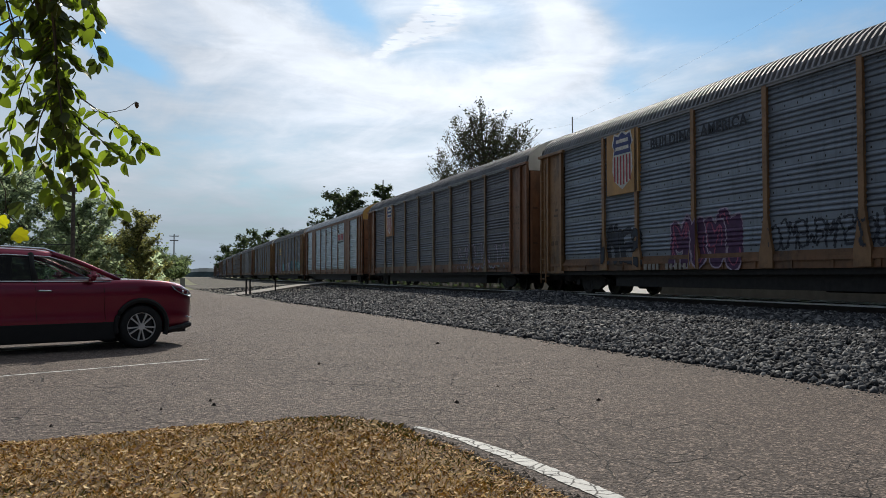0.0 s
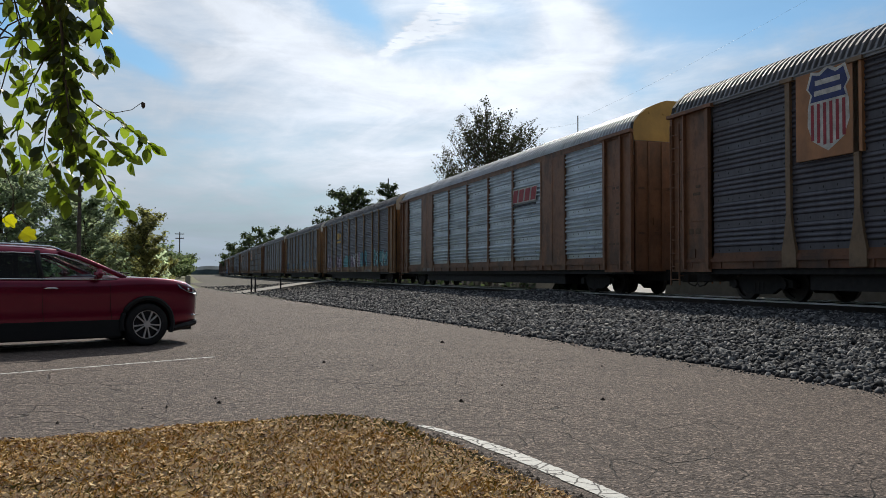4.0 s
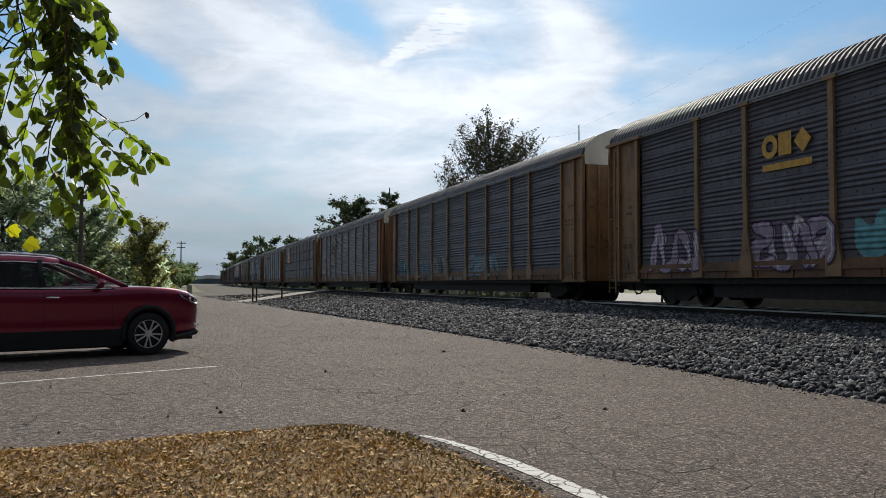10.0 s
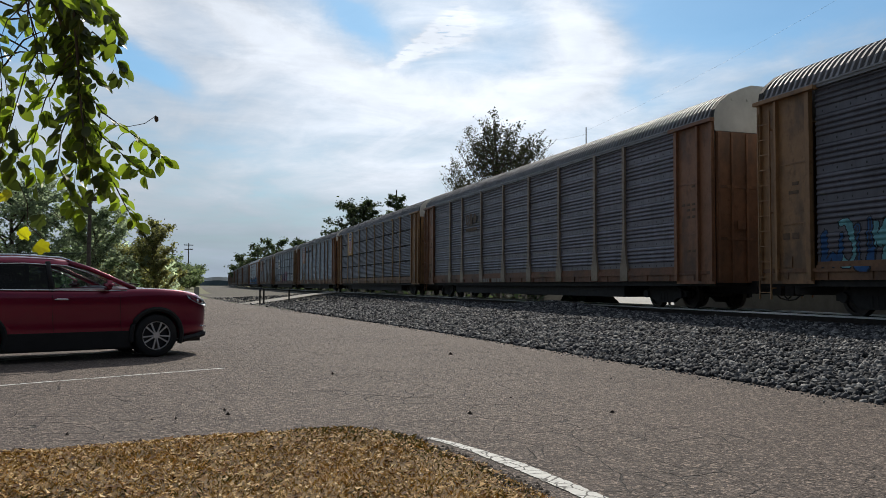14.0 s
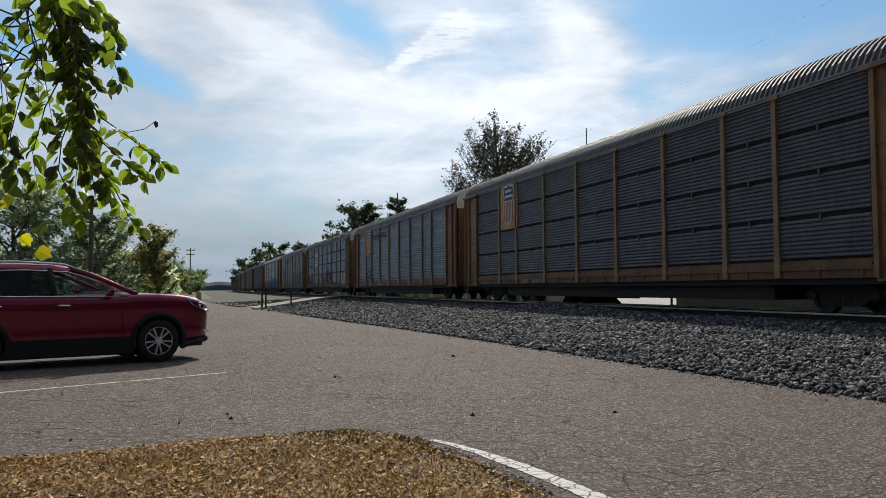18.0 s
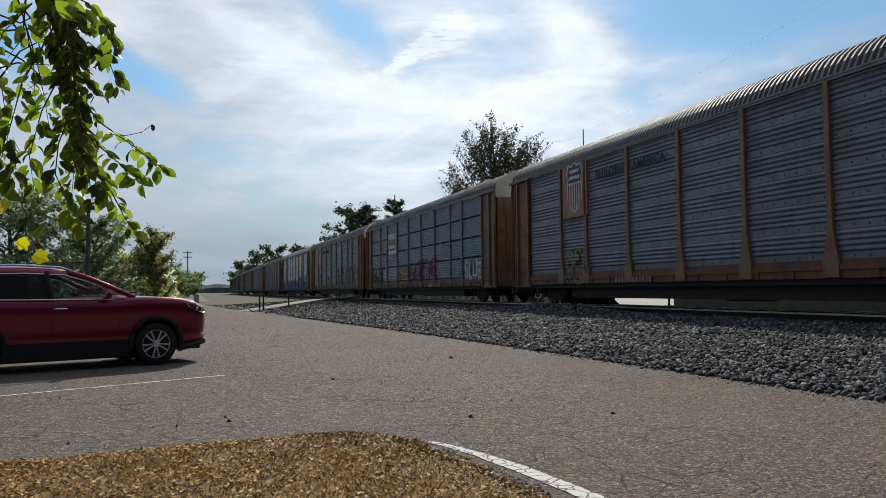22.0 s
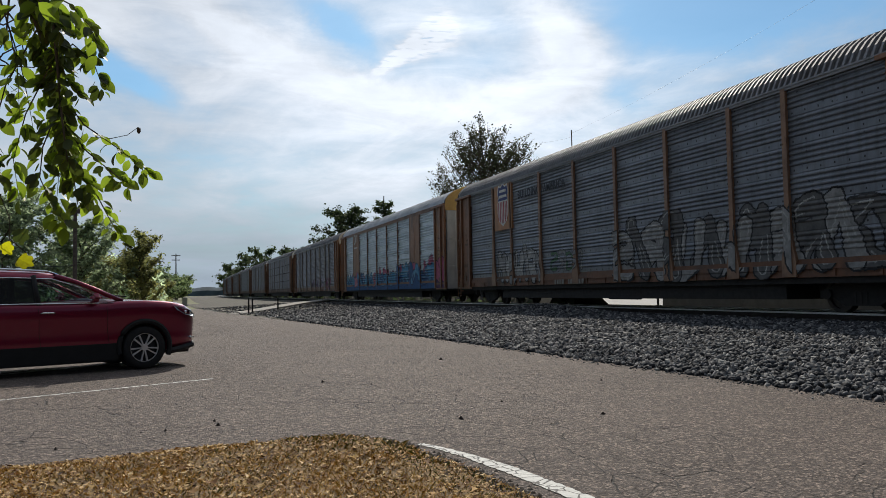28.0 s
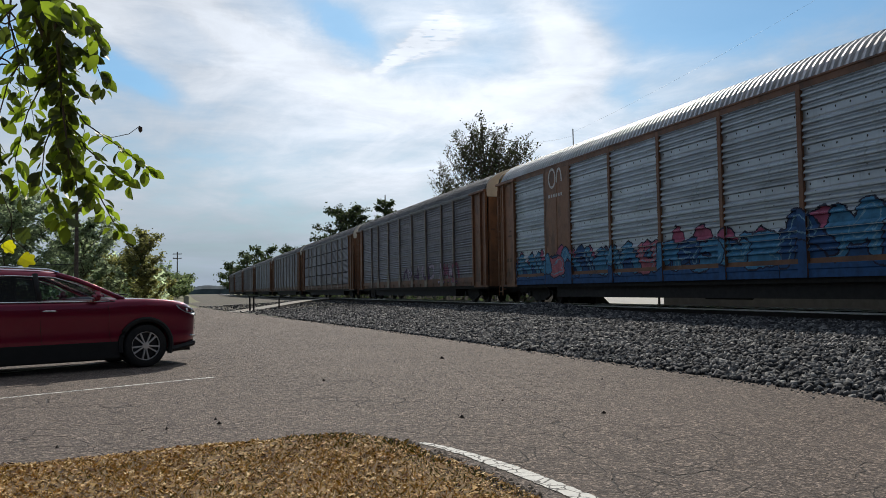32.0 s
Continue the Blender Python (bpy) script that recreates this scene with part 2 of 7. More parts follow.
def weathered(name, paint, rust=(0.10, 0.045, 0.02), soot=(0.03, 0.028, 0.026), rust_amount=0.5, rough=0.55, metal=0.0, dirt=1.0):
    """Painted steel with rust runs, faded patches and patches of road soot."""
    m = Mat(name, rough, metal)
    fade = m.noise(0.9, 5)
    c = m.ramp(fade, (0.3, scaled(paint, 0.78)), (0.7, scaled(paint, 1.18)))
    runs = m.noise(2.6, 6, 0.65, (1.0, 1.6, 0.4))
    spots = m.noise(9.0, 6, 0.7)
    r = m.gate(m.math("ADD", m.math("MULTIPLY", runs, 0.55), m.math("MULTIPLY", spots, 0.45)), 0.62 - 0.12 * rust_amount, 0.76 - 0.1 * rust_amount)
    c = m.mix(m.math("MULTIPLY", r, 0.8), c, rust)
    s = m.gate(m.noise(1.1, 7, 0.68, (1, 1.1, 0.55)), 0.48, 0.66)
    c = m.mix(m.math("MULTIPLY", s, 0.62 * dirt), c, soot)
    film = m.gate(m.noise(4.0, 6, 0.7), 0.40, 0.75)
    c = m.mix(m.math("MULTIPLY", film, 0.3 * dirt), c, scaled(rust, 0.7))
    m.bump(m.noise(40, 4), 0.15, 0.004)
    return m.done(m.vary(c, 0.08), m.gate(spots, -0.6, 1.3))


def galvanised(name, tone, dirt, shine=0.35, metal=0.4, dirt_amount=0.5, dots=True):
    """Ribbed zinc sheet with small holes, grey dirt in vertical runs and bands."""
    m = Mat(name, shine, metal)
    c = m.ramp(m.noise(1.3, 6, 0.6, (1, 0.5, 1.3)), (0.3, scaled(tone, 0.75)), (0.72, scaled(tone, 1.2)))
    runs = m.gate(m.noise(2.4, 6, 0.65, (1, 2.6, 0.35)), 0.62 - 0.25 * dirt_amount, 0.85)
    c = m.mix(m.math("MULTIPLY", runs, 0.75), c, dirt)
    blotch = m.gate(m.noise(0.7, 5, 0.7), 0.5, 0.75)
    c = m.mix(m.math("MULTIPLY", blotch, 0.45), c, scaled(dirt, 1.6))
    if dots:
        hole = m.gate(m.cells(3.3, stretch=(0.2, 1, 1.4)), 0.11, 0.07)
        c = m.mix(m.math("MULTIPLY", hole, 0.8), c, (0.015, 0.015, 0.018))
    rough = m.gate(m.noise(6, 5), 0.05, 1.25)
    m.bump(m.noise(25, 4), 0.1, 0.004)
    return m.done(m.vary(c, 0.10), m.math("ADD", m.math("MULTIPLY", rough, 0.4), shine * 0.75))


def asphalt_mat():
    m = Mat("asphalt", 0.9)
    agg = m.mix(0.45, m.cells(70, out="Color"), m.cells(36, out="Color"))
    grain = m.ramp(agg, (0.22, (0.00832, 0.0075, 0.007)), (0.44, (0.05512, 0.045, 0.04)), (0.62, (0.1664, 0.138, 0.121)), (0.80, (0.5408, 0.44, 0.37)))
    fade = m.noise(0.35, 6, 0.65)
    c = m.mix(0.44, grain, m.ramp(fade, (0.3, (0.08736, 0.067, 0.058)), (0.7, (0.1477, 0.114, 0.099))))
    patch = m.gate(m.noise(1.7, 6, 0.7), 0.5, 0.72)
    c = m.mix(m.math("MULTIPLY", patch, 0.25), c, (0.1716, 0.143, 0.129))
    tar = m.gate(m.noise(5.0, 6, 0.7), 0.55, 0.75)
    c = m.mix(m.math("MULTIPLY", tar, 0.3), c, (0.052, 0.047, 0.043))
    # cracks along wandering cell edges
    wob = m.t.nodes.new("ShaderNodeMapping")
    vec = m.t.nodes.new("ShaderNodeMix")
    vec.data_type, vec.blend_type = "RGBA", "LINEAR_LIGHT"
    vec.inputs["Factor"].default_value = 0.07
    n = m.t.nodes.new("ShaderNodeTexNoise")
    n.inputs["Scale"].default_value, n.inputs["Detail"].default_value = 2.4, 6
    m.link(m.c.outputs["Object"], n.inputs["Vector"])
    m.link(m.c.outputs["Object"], wob.inputs[0])
    m.link(wob.outputs[0], vec.inputs[6])
    m.link(n.outputs["Color"], vec.inputs[7])
    v = m.t.nodes.new("ShaderNodeTexVoronoi")
    v.feature = "DISTANCE_TO_EDGE"
    v.inputs["Scale"].default_value = 2.3
    m.link(vec.outputs[2], v.inputs["Vector"])
    where = m.gate(m.noise(0.5, 3), 0.42, 0.56)
    crack = m.math("MULTIPLY", m.gate(v.outputs["Distance"], 0.013, 0.004), where, True)
    c = m.mix(m.math("MULTIPLY", crack, 0.85), c, (0.02288, 0.02, 0.019))
    m.bump(m.math("SUBTRACT", m.cells(70), m.math("MULTIPLY", crack, 2.0)), 1.0, 0.012)
    c = m.mix(1.0, c, (1.05, 1.0, 0.94), "MULTIPLY")
    return m.done(c)


def leaf_mat(name, dark, light, glow=0.55, rough=0.45):
    """Leaves that light passes through; each island has a tone of its own."""
    m = Mat(name, rough)
    c = m.island((0.0, dark), (0.7, light), (1.0, scaled(light, 1.35)))
    info = m.t.nodes.new("ShaderNodeObjectInfo")
    h = m.t.nodes.new("ShaderNodeHueSaturation")
    m.link(m.math("ADD", m.math("MULTIPLY", info.outputs["Random"], 0.7), 0.65), h.inputs["Value"])
    m.link(c, h.inputs["Color"])
    c = h.outputs[0]
    m.done(c)
    tr = m.t.nodes.new("ShaderNodeBsdfTranslucent")
    h2 = m.t.nodes.new("ShaderNodeHueSaturation")
    h2.inputs["Value"].default_value, h2.inputs["Saturation"].default_value = 2.4, 1.1
    m.link(c, h2.inputs["Color"])
    m.link(h2.outputs[0], tr.inputs["Color"])
    mx = m.t.nodes.new("ShaderNodeMixShader")
    mx.inputs[0].default_value = glow
    m.link(m.b.outputs[0], mx.inputs[1])
    m.link(tr.outputs[0], mx.inputs[2])
    m.link(mx.outputs[0], m.t.nodes["Material Output"].inputs["Surface"])
    return m.m


def speckled(name, *stops, rough=0.9):
    """Loose pieces, each in a tone of its own, with fine grain."""
    m = Mat(name, rough)
    c = m.island(*stops)
    c = m.mix(0.35, c, m.ramp(m.noise(60, 4), (0.3, (0.02, 0.02, 0.02)), (0.7, (0.4, 0.39, 0.37))), "OVERLAY")
    m.bump(m.noise(90, 4), 0.4, 0.005)
    return m.done(c)


ASPHALT = asphalt_mat()
EARTH = plain("dry_earth", (0.22, 0.14, 0.058), 0.95, wear=0.45, scale=3)
FIELD = plain("dry_field", (0.15, 0.15, 0.07), 0.95, wear=0.4, scale=0.2)
STONE = speckled("ballast_stone", (0.0, (0.010, 0.011, 0.014)), (0.35, (0.04, 0.043, 0.05)), (0.72, (0.125, 0.128, 0.138)), (1.0, (0.38, 0.375, 0.36)))


def gravel_mat():
    """Trodden brown-grey gravel with thin patches of dry grass."""
    m = Mat("trodden_gravel", 0.95)
    c = m.ramp(m.noise(3.5, 5), (0.35, (0.035, 0.031, 0.027)), (0.52, (0.085, 0.073, 0.058)), (0.68, (0.17, 0.15, 0.12)))
    c = m.mix(m.ramp(m.noise(0.5, 4), (0.48, (0, 0, 0)), (0.62, (0.75, 0.75, 0.75))), c, (0.06, 0.06, 0.028))
    m.bump(m.noise(22, 4), 0.6, 0.03)
    return m.done(c)


GRAVEL = gravel_mat()
# near black: the shade in the gaps between stones is set as colour
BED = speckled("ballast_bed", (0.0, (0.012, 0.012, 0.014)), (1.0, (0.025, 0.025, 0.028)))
RAIL = plain("rail_steel", (0.035, 0.026, 0.021), 0.8, 0.2, 0.4, 8)
RAILHEAD = plain("rail_head", (0.80, 0.79, 0.78), 0.42, 0.35, 0.1, 30)
TIE = plain("creosoted_wood", (0.05, 0.04, 0.033), 0.9, wear=0.5, scale=10)
CONCRETE = plain("concrete", (0.42, 0.40, 0.36), 0.9, wear=0.18, scale=4)
BLACK = plain("black_running_gear", (0.018, 0.016, 0.015), 0.8, wear=0.5)
WHEEL = plain("wheel_steel", (0.05, 0.042, 0.037), 0.6, 0.4, 0.4)
BARK = plain("bark", (0.085, 0.065, 0.05), 0.95, wear=0.5, scale=14)
POLEWOOD = plain("pole_wood", (0.11, 0.09, 0.075), 0.95, wear=0.4, scale=10)
WIRE = plain("wire", (0.03, 0.03, 0.03), 0.6)


# ---- mesh tools ----
def box(bm, x0, x1, y0, y1, z0, z1):
    vs = [bm.verts.new((x, y, z)) for z in (z0, z1) for x, y in ((x0, y0), (x1, y0), (x1, y1), (x0, y1))]
    for f in ((3, 2, 1, 0), (4, 5, 6, 7), (0, 1, 5, 4), (1, 2, 6, 5), (2, 3, 7, 6), (3, 0, 4, 7)):
        bm.faces.new([vs[i] for i in f])
    return vs


def tube(bm, points, radii, sides=6, cap=True):
    """A bent, tapered tube through the points."""
    rings = []
    for i, p in enumerate(points):
        p = Vector(p)
        d = (Vector(points[min(i + 1, len(points) - 1)]) - Vector(points[max(i - 1, 0)])).normalized()
        a = d.cross(Vector((0.13, 0.21, 1)) if abs(d.z) < 0.9 else Vector((1, 0.2, 0.1))).normalized()
        b = d.cross(a)
        r = radii[i] if isinstance(radii, (list, tuple)) else radii
        rings.append([bm.verts.new(p + r * (math.cos(q) * a + math.sin(q) * b)) for q in (2 * math.pi * k / sides for k in range(sides))])
    for r0, r1 in zip(rings, rings[1:]):
        for k in range(sides):
            bm.faces.new((r0[k], r0[(k + 1) % sides], r1[(k + 1) % sides], r1[k]))
    if cap:
        bm.faces.new(rings[0])
        bm.faces.new(rings[-1][::-1])


def disc(bm, centre, axis, radius, depth, sides=24, hole=0.0):
    """A round plate, or a ring, along an axis (0 x, 1 y, 2 z)."""
    u, v = [(1, 2), (2, 0), (0, 1)][axis]
    rings = []
    for r, off in ((radius, -depth / 2), (radius, depth / 2), (hole, depth / 2), (hole, -depth / 2)):
        ring = []
        for k in range(sides):
            q = 2 * math.pi * k / sides
            p = list(centre)
            p[axis] += off
            p[u] += r * math.cos(q)
            p[v] += r * math.sin(q)
            ring.append(bm.verts.new(p))
        rings.append(ring)
    pairs = [(0, 1), (1, 2), (2, 3), (3, 0)] if hole > 0 else [(0, 1)]
    for i, j in pairs:
        for k in range(sides):
            bm.faces.new((rings[i][k], rings[i][(k + 1) % sides], rings[j][(k + 1) % sides], rings[j][k]))
    if hole <= 0:
        bm.faces.new(rings[0][::-1])
        bm.faces.new(rings[1])
        for ring in rings[2:]:
            for w in ring:
                bm.verts.remove(w)


def mesh_of(name, bm, *mats, smooth=False):
    bmesh.ops.recalc_face_normals(bm, faces=bm.faces[:])
    me = bpy.data.meshes.new(name)
    bm.to_mesh(me)
    bm.free()
    for m in mats:
        me.materials.append(m)
    if smooth:
        me.polygons.foreach_set("use_smooth", [True] * len(me.polygons))
    return me


def raw_mesh(name, verts, faces, *mats):
    me = bpy.data.meshes.new(name)
    me.from_pydata(verts, [], faces)
    for m in mats:
        me.materials.append(m)
    me.update()
    return me


def put(name, me, parent=None, m=None, label=""):
    """An object on mesh data that it may share."""
    ob = new(name, me)
    if parent is not None:
        ob.parent = parent
    if m is not None:
        ob.matrix_basis = m
    return tagged(ob, label)


def part(name, bm, material, parent, label="", m=None, smooth=False):
    return put(name, mesh_of(name, bm, material, smooth=smooth), parent, m, label)


def thing(name, m, label, category, group=""):
    ob = new(name)
    ob.matrix_basis = m
    return tagged(ob, label, category, group)


def stuff(ob, label, category):
    return tagged(ob, label, category, kind="stuff")


# ---- ground, car park and track ----
RAIL_TOP = 0.57


def line_at(points, y):
    """Straight interpolation in a short table of (y, x)."""
    for (y0, x0), (y1, x1) in zip(points, points[1:]):
        if y <= y1:
            return x0 + (x1 - x0) * max(0.0, (y - y0) / (y1 - y0))
    return points[-1][1]


def track_x(s):
    """The track's centre: straight, then a wide bend to the right far off."""
    return 14.95 + max(0.0, s - 120) ** 2 / 14000


def toe(y):
    """Where the ballast ends on the asphalt."""
    return line_at([(-40, 7.1), (6.4, 6.9), (12, 6.6), (16.5, 6.44), (22.5, 6.12), (37, 4.9), (51, 4.2), (82, 3.5), (140, 3.2), (700, 10)], y)


def bed(x, y):
    """Height of the ballast."""
    c = track_x(y)
    t0 = toe(y)
    if x <= c:
        u = min(1.0, max(0.0, (x - t0) / (c - 1.9 - t0)))
        z = 0.37 * (1 - (1 - u) ** 1.5)
    else:
        u = min(1.0, max(0.0, (c + 4.2 - x) / 2.3))
        z = 0.37 * u
    z += 0.26 * math.exp(-((y - 26.8) / 3.3) ** 2 - ((x - 12.75) / 0.85) ** 2)
    return z + 0.03 * noise.noise((x * 0.9, y * 0.9, 0)) * min(1.0, 4 * u)


def fast_mesh(name, verts, loops, sizes, *mats, index=None):
    """Mesh data from flat arrays."""
    me = bpy.data.meshes.new(name)
    me.vertices.add(len(verts))
    me.vertices.foreach_set("co", np.asarray(verts, dtype=np.float32).ravel())
    me.loops.add(len(loops))
    me.loops.foreach_set("vertex_index", np.asarray(loops, dtype=np.int32).ravel())
    me.polygons.add(len(sizes))
    starts = np.concatenate(([0], np.cumsum(sizes)[:-1]))
    me.polygons.foreach_set("loop_start", starts.astype(np.int32))
    if index is not None:
        me.polygons.foreach_set("material_index", np.asarray(index, dtype=np.int32))
    for m in mats:
        me.materials.append(m)
    me.update(calc_edges=True)
    me.validate()
    return me


def build_ground():
    bm = bmesh.new()
    steps = [-3000, -300, -60, -20, 0, 20, 60, 150, 400, 1000, 3000]
    grid = [[bm.verts.new((x, y, -0.03)) for x in steps] for y in steps]
    for j in range(len(steps) - 1):
        for i in range(len(steps) - 1):
            bm.faces.new((grid[j][i], grid[j][i + 1], grid[j + 1][i + 1], grid[j + 1][i]))
    tagged(put("ground", mesh_of("ground", bm, FIELD)), "flat dry grass and bare ground", "ground", kind="structure")
    # the car park: one sheet from behind the camera to the far road
    verts, faces = [], []
    ys = [-30, -10, 0, 3, 6, 9, 12, 16, 20, 25, 30, 36, 44, 52, 60, 66, 70, 74]
    left = [(-30, -40), (50, -40), (60, -14), (66, -3), (70, 1.0), (74, 2.6)]
    cols = 8
    for y in ys:
        x0, x1 = line_at(left, y), toe(y) + 0.25
        for i in range(cols + 1):
            verts.append((x0 + (x1 - x0) * i / cols, y, 0.0))
    for j in range(len(ys) - 1):
        for i in range(cols):
            a = j * (cols + 1) + i
            faces.append((a, a + 1, a + cols + 2, a + cols + 1))
    tagged(put("pavement", raw_mesh("pavement", verts, faces, ASPHALT)), "worn grey asphalt car park with fine cracks", "car park", kind="structure")
    # trodden gravel verge between the asphalt and the line, by the foot crossing
    edge = [(38, 4.86), (40, 4.5), (48, 3.73), (54, 3.1), (58, 2.7), (74, 1.9), (110, 1.2)]
    rnd = random.Random(5)
    verts, faces = [], []
    ys = [38 + 0.6 * i for i in range(60)] + [76, 82, 92, 110]
    for y in ys:
        x0, x1 = line_at(edge, y) + rnd.uniform(-0.10, 0.10), toe(y) + 0.22
        for i in range(7):
            verts.append((x0 + (x1 - x0) * i / 6, y, (0.004 if i == 0 else 0.012 + rnd.uniform(0, 0.03) * (0 < i < 6))))
    for j in range(len(ys) - 1):
        for i in range(6):
            a = j * 7 + i
            faces.append((a, a + 1, a + 8, a + 7))
    tagged(put("verge", raw_mesh("verge", verts, faces, GRAVEL)), "trodden brown gravel verge between car park and track", "verge", kind="structure")
    verts, faces = [], []
    for _ in range(3200):
        y = 38.5 + 38 * rnd.random() ** 1.3
        x0, x1 = line_at(edge, y), track_x(y) - 2.2
        x = x0 + 0.1 + (x1 - x0) * rnd.random()
        z, r, n = max(0.0, bed(x, y)) + 0.01, rnd.uniform(0.03, 0.085), len(verts)
        for i in range(5):
            w = i * 1.2566 + rnd.uniform(-0.35, 0.35)
            verts.append((x + r * math.cos(w), y + r * math.sin(w), z - 0.02))
            verts.append((x + 0.7 * r * math.cos(w + 0.2), y + 0.7 * r * math.sin(w + 0.2), z + r * rnd.uniform(0.5, 0.9)))
        for i in range(5):
            j = (i + 1) % 5
            faces.append((n + 2 * i, n + 2 * j, n + 2 * j + 1, n + 2 * i + 1))
        faces.append(tuple(n + 2 * i + 1 for i in range(5)))
    tagged(put("loose_stones", raw_mesh("loose_stones", verts, faces, STONE)), "loose grey stones strewn over the gravel verge", "stones", kind="stuff")


# edge of the grass island, from the far left round to behind the camera
ISLAND = [(-9.0, 5.6), (-4.0, 6.05), (-1.14, 6.36), (-0.4, 6.52), (0.42, 6.6), (0.9, 6.66), (1.3, 6.62), (1.52, 6.42), (1.68, 6.1), (1.78, 5.7), (1.86, 5.15),
          (1.93, 4.55), (1.99, 4.1), (2.05, 3.6), (2.15, 2.0), (2.3, -4.0), (-9.0, -4.0)]
GRASS_DRY = speckled("dry_grass", (0.0, (0.22, 0.12, 0.02)), (0.45, (0.58, 0.35, 0.05)), (0.8, (0.77, 0.51, 0.11)), (1.0, (0.86, 0.68, 0.28)))
GRASS_GREEN = speckled("green_grass", (0.0, (0.07, 0.08, 0.012)), (0.6, (0.19, 0.18, 0.03)), (1.0, (0.33, 0.28, 0.06)))
LITTER = speckled("leaf_litter", (0.0, (0.05, 0.025, 0.010)), (0.3, (0.27, 0.12, 0.03)), (0.65, (0.60, 0.39, 0.11)), (1.0, (0.82, 0.66, 0.38)))


def inside(poly, x, y):
    hit = False
    for (x0, y0), (x1, y1) in zip(poly, poly[1:] + poly[:1]):
        if (y0 > y) != (y1 > y) and x < x0 + (y - y0) * (x1 - x0) / (y1 - y0):
            hit = not hit
    return hit


def edge_gap(x, y):
    """Distance to the island's edge."""
    best = 9.0
    for (x0, y0), (x1, y1) in zip(ISLAND[:-2], ISLAND[1:-1]):
        dx, dy = x1 - x0, y1 - y0
        t = min(1.0, max(0.0, ((x - x0) * dx + (y - y0) * dy) / (dx * dx + dy * dy)))
        best = min(best, math.hypot(x - x0 - t * dx, y - y0 - t * dy))
    return best


def island_z(x, y):
    return 0.015 + 0.05 * min(1.0, edge_gap(x, y) / 0.35) + 0.018 * noise.noise((x * 1.7, y * 1.7, 3))


def build_island():
    rnd = random.Random(5)
    bm = bmesh.new()
    step = 0.14
    grid = {}
    for i in range(-64, 17):
        for j in range(-28, 49):
            x, y = i * step, j * step
            if inside(ISLAND, x, y):
                grid[i, j] = bm.verts.new((x, y, island_z(x, y)))
    for (i, j), v in list(grid.items()):
        q = [grid.get(k) for k in ((i, j), (i + 1, j), (i + 1, j + 1), (i, j + 1))]
        if all(q):
            bm.faces.new(q)
    bmesh.ops.recalc_face_normals(bm, faces=bm.faces[:])
    rim = [e for e in bm.edges if e.is_boundary]
    made = bmesh.ops.extrude_edge_only(bm, edges=rim)["geom"]
    for v in made:
        if isinstance(v, bmesh.types.BMVert):
            v.co.z = -0.02
    tagged(put("verge", mesh_of("verge", bm, EARTH)), "bare dry earth of the grass island", "grass verge", kind="structure")
    # blades
    verts, loops, sizes, index = [], [], [], []

    def blade(x, y, z, h, w, mat):
        a = rnd.uniform(0, 2 * math.pi)
        lean = rnd.uniform(0.2, 1.5) * h
        b = rnd.uniform(0, 2 * math.pi)
        k = len(verts)
        dx, dy = w * math.cos(a), w * math.sin(a)
        ex, ey = lean * math.cos(b), lean * math.sin(b)
        verts.extend(((x - dx, y - dy, z), (x + dx, y + dy, z), (x + dx * 0.7 + ex * 0.45, y + dy * 0.7 + ey * 0.45, z + h * 0.7), (x + ex, y + ey, z + h)))
        loops.extend((k, k + 1, k + 2, k, k + 2, k + 3))
        sizes.extend((3, 3))
        index.extend((mat, mat))

    for _ in range(60000):
        y = rnd.uniform(2.6, 6.7)
        x = rnd.uniform(-2.4, 2.1)
        if not inside(ISLAND, x, y):
            continue
        gap = edge_gap(x, y)
        thin = noise.noise((x * 2.3, y * 2.3, 9))
        if rnd.random() < 0.25 + 0.9 * thin:
            continue
        green = 0.10 + 0.5 * noise.noise((x * 1.4, y * 1.4, 40)) + (0.55 if gap < 0.4 and 0.7 < x < 1.9 else 0)
        tall = 1.4 if gap < 0.22 and 0.75 < x < 1.7 else 0.8 if gap < 0.3 else 1.0
        blade(x, y, island_z(x, y) - 0.004, rnd.uniform(0.012, 0.036) * tall, rnd.uniform(0.0018, 0.0048), 1 if rnd.random() < green else 0)
    for _ in range(26000):
        x, y = rnd.uniform(-8.8, 2.1), rnd.uniform(-3.9, 6.7)
        if (y > 2.6 and x > -2.4) or not inside(ISLAND, x, y):
            continue
        blade(x, y, island_z(x, y) - 0.004, rnd.uniform(0.03, 0.07), rnd.uniform(0.006, 0.014), 1 if rnd.random() < 0.12 else 0)
    stuff(put("grass", fast_mesh("grass", verts, loops, sizes, GRASS_DRY, GRASS_GREEN, index=index)), "short dry yellow-brown grass with green tufts", "grass")
    clods = ([], [])
    # fallen leaves and straw
    verts, loops, sizes = [], [], []
    for _ in range(21000):
        y = rnd.uniform(2.6, 6.7)
        x = rnd.uniform(-2.4, 2.1)
        if not inside(ISLAND, x, y):
            continue
        z = island_z(x, y) + rnd.uniform(0.006, 0.02)
        a, s = rnd.uniform(0, 6.3), rnd.uniform(0.006, 0.024) * (1.0 if rnd.random() < 0.9 else 1.7)
        n = s * rnd.uniform(0.3, 0.7)
        up, curl = rnd.uniform(-0.4, 0.4) * s, rnd.uniform(0.1, 0.6) * s
        k = len(verts)
        c, d = math.cos(a), math.sin(a)
        for u, v, w in ((-s, 0, curl), (0, -n, 0), (s, 0, curl + up), (0, n, up)):
            verts.append((x + u * c - v * d, y + u * d + v * c, z + w))
        loops.extend((k, k + 1, k + 3, k + 1, k + 2, k + 3))
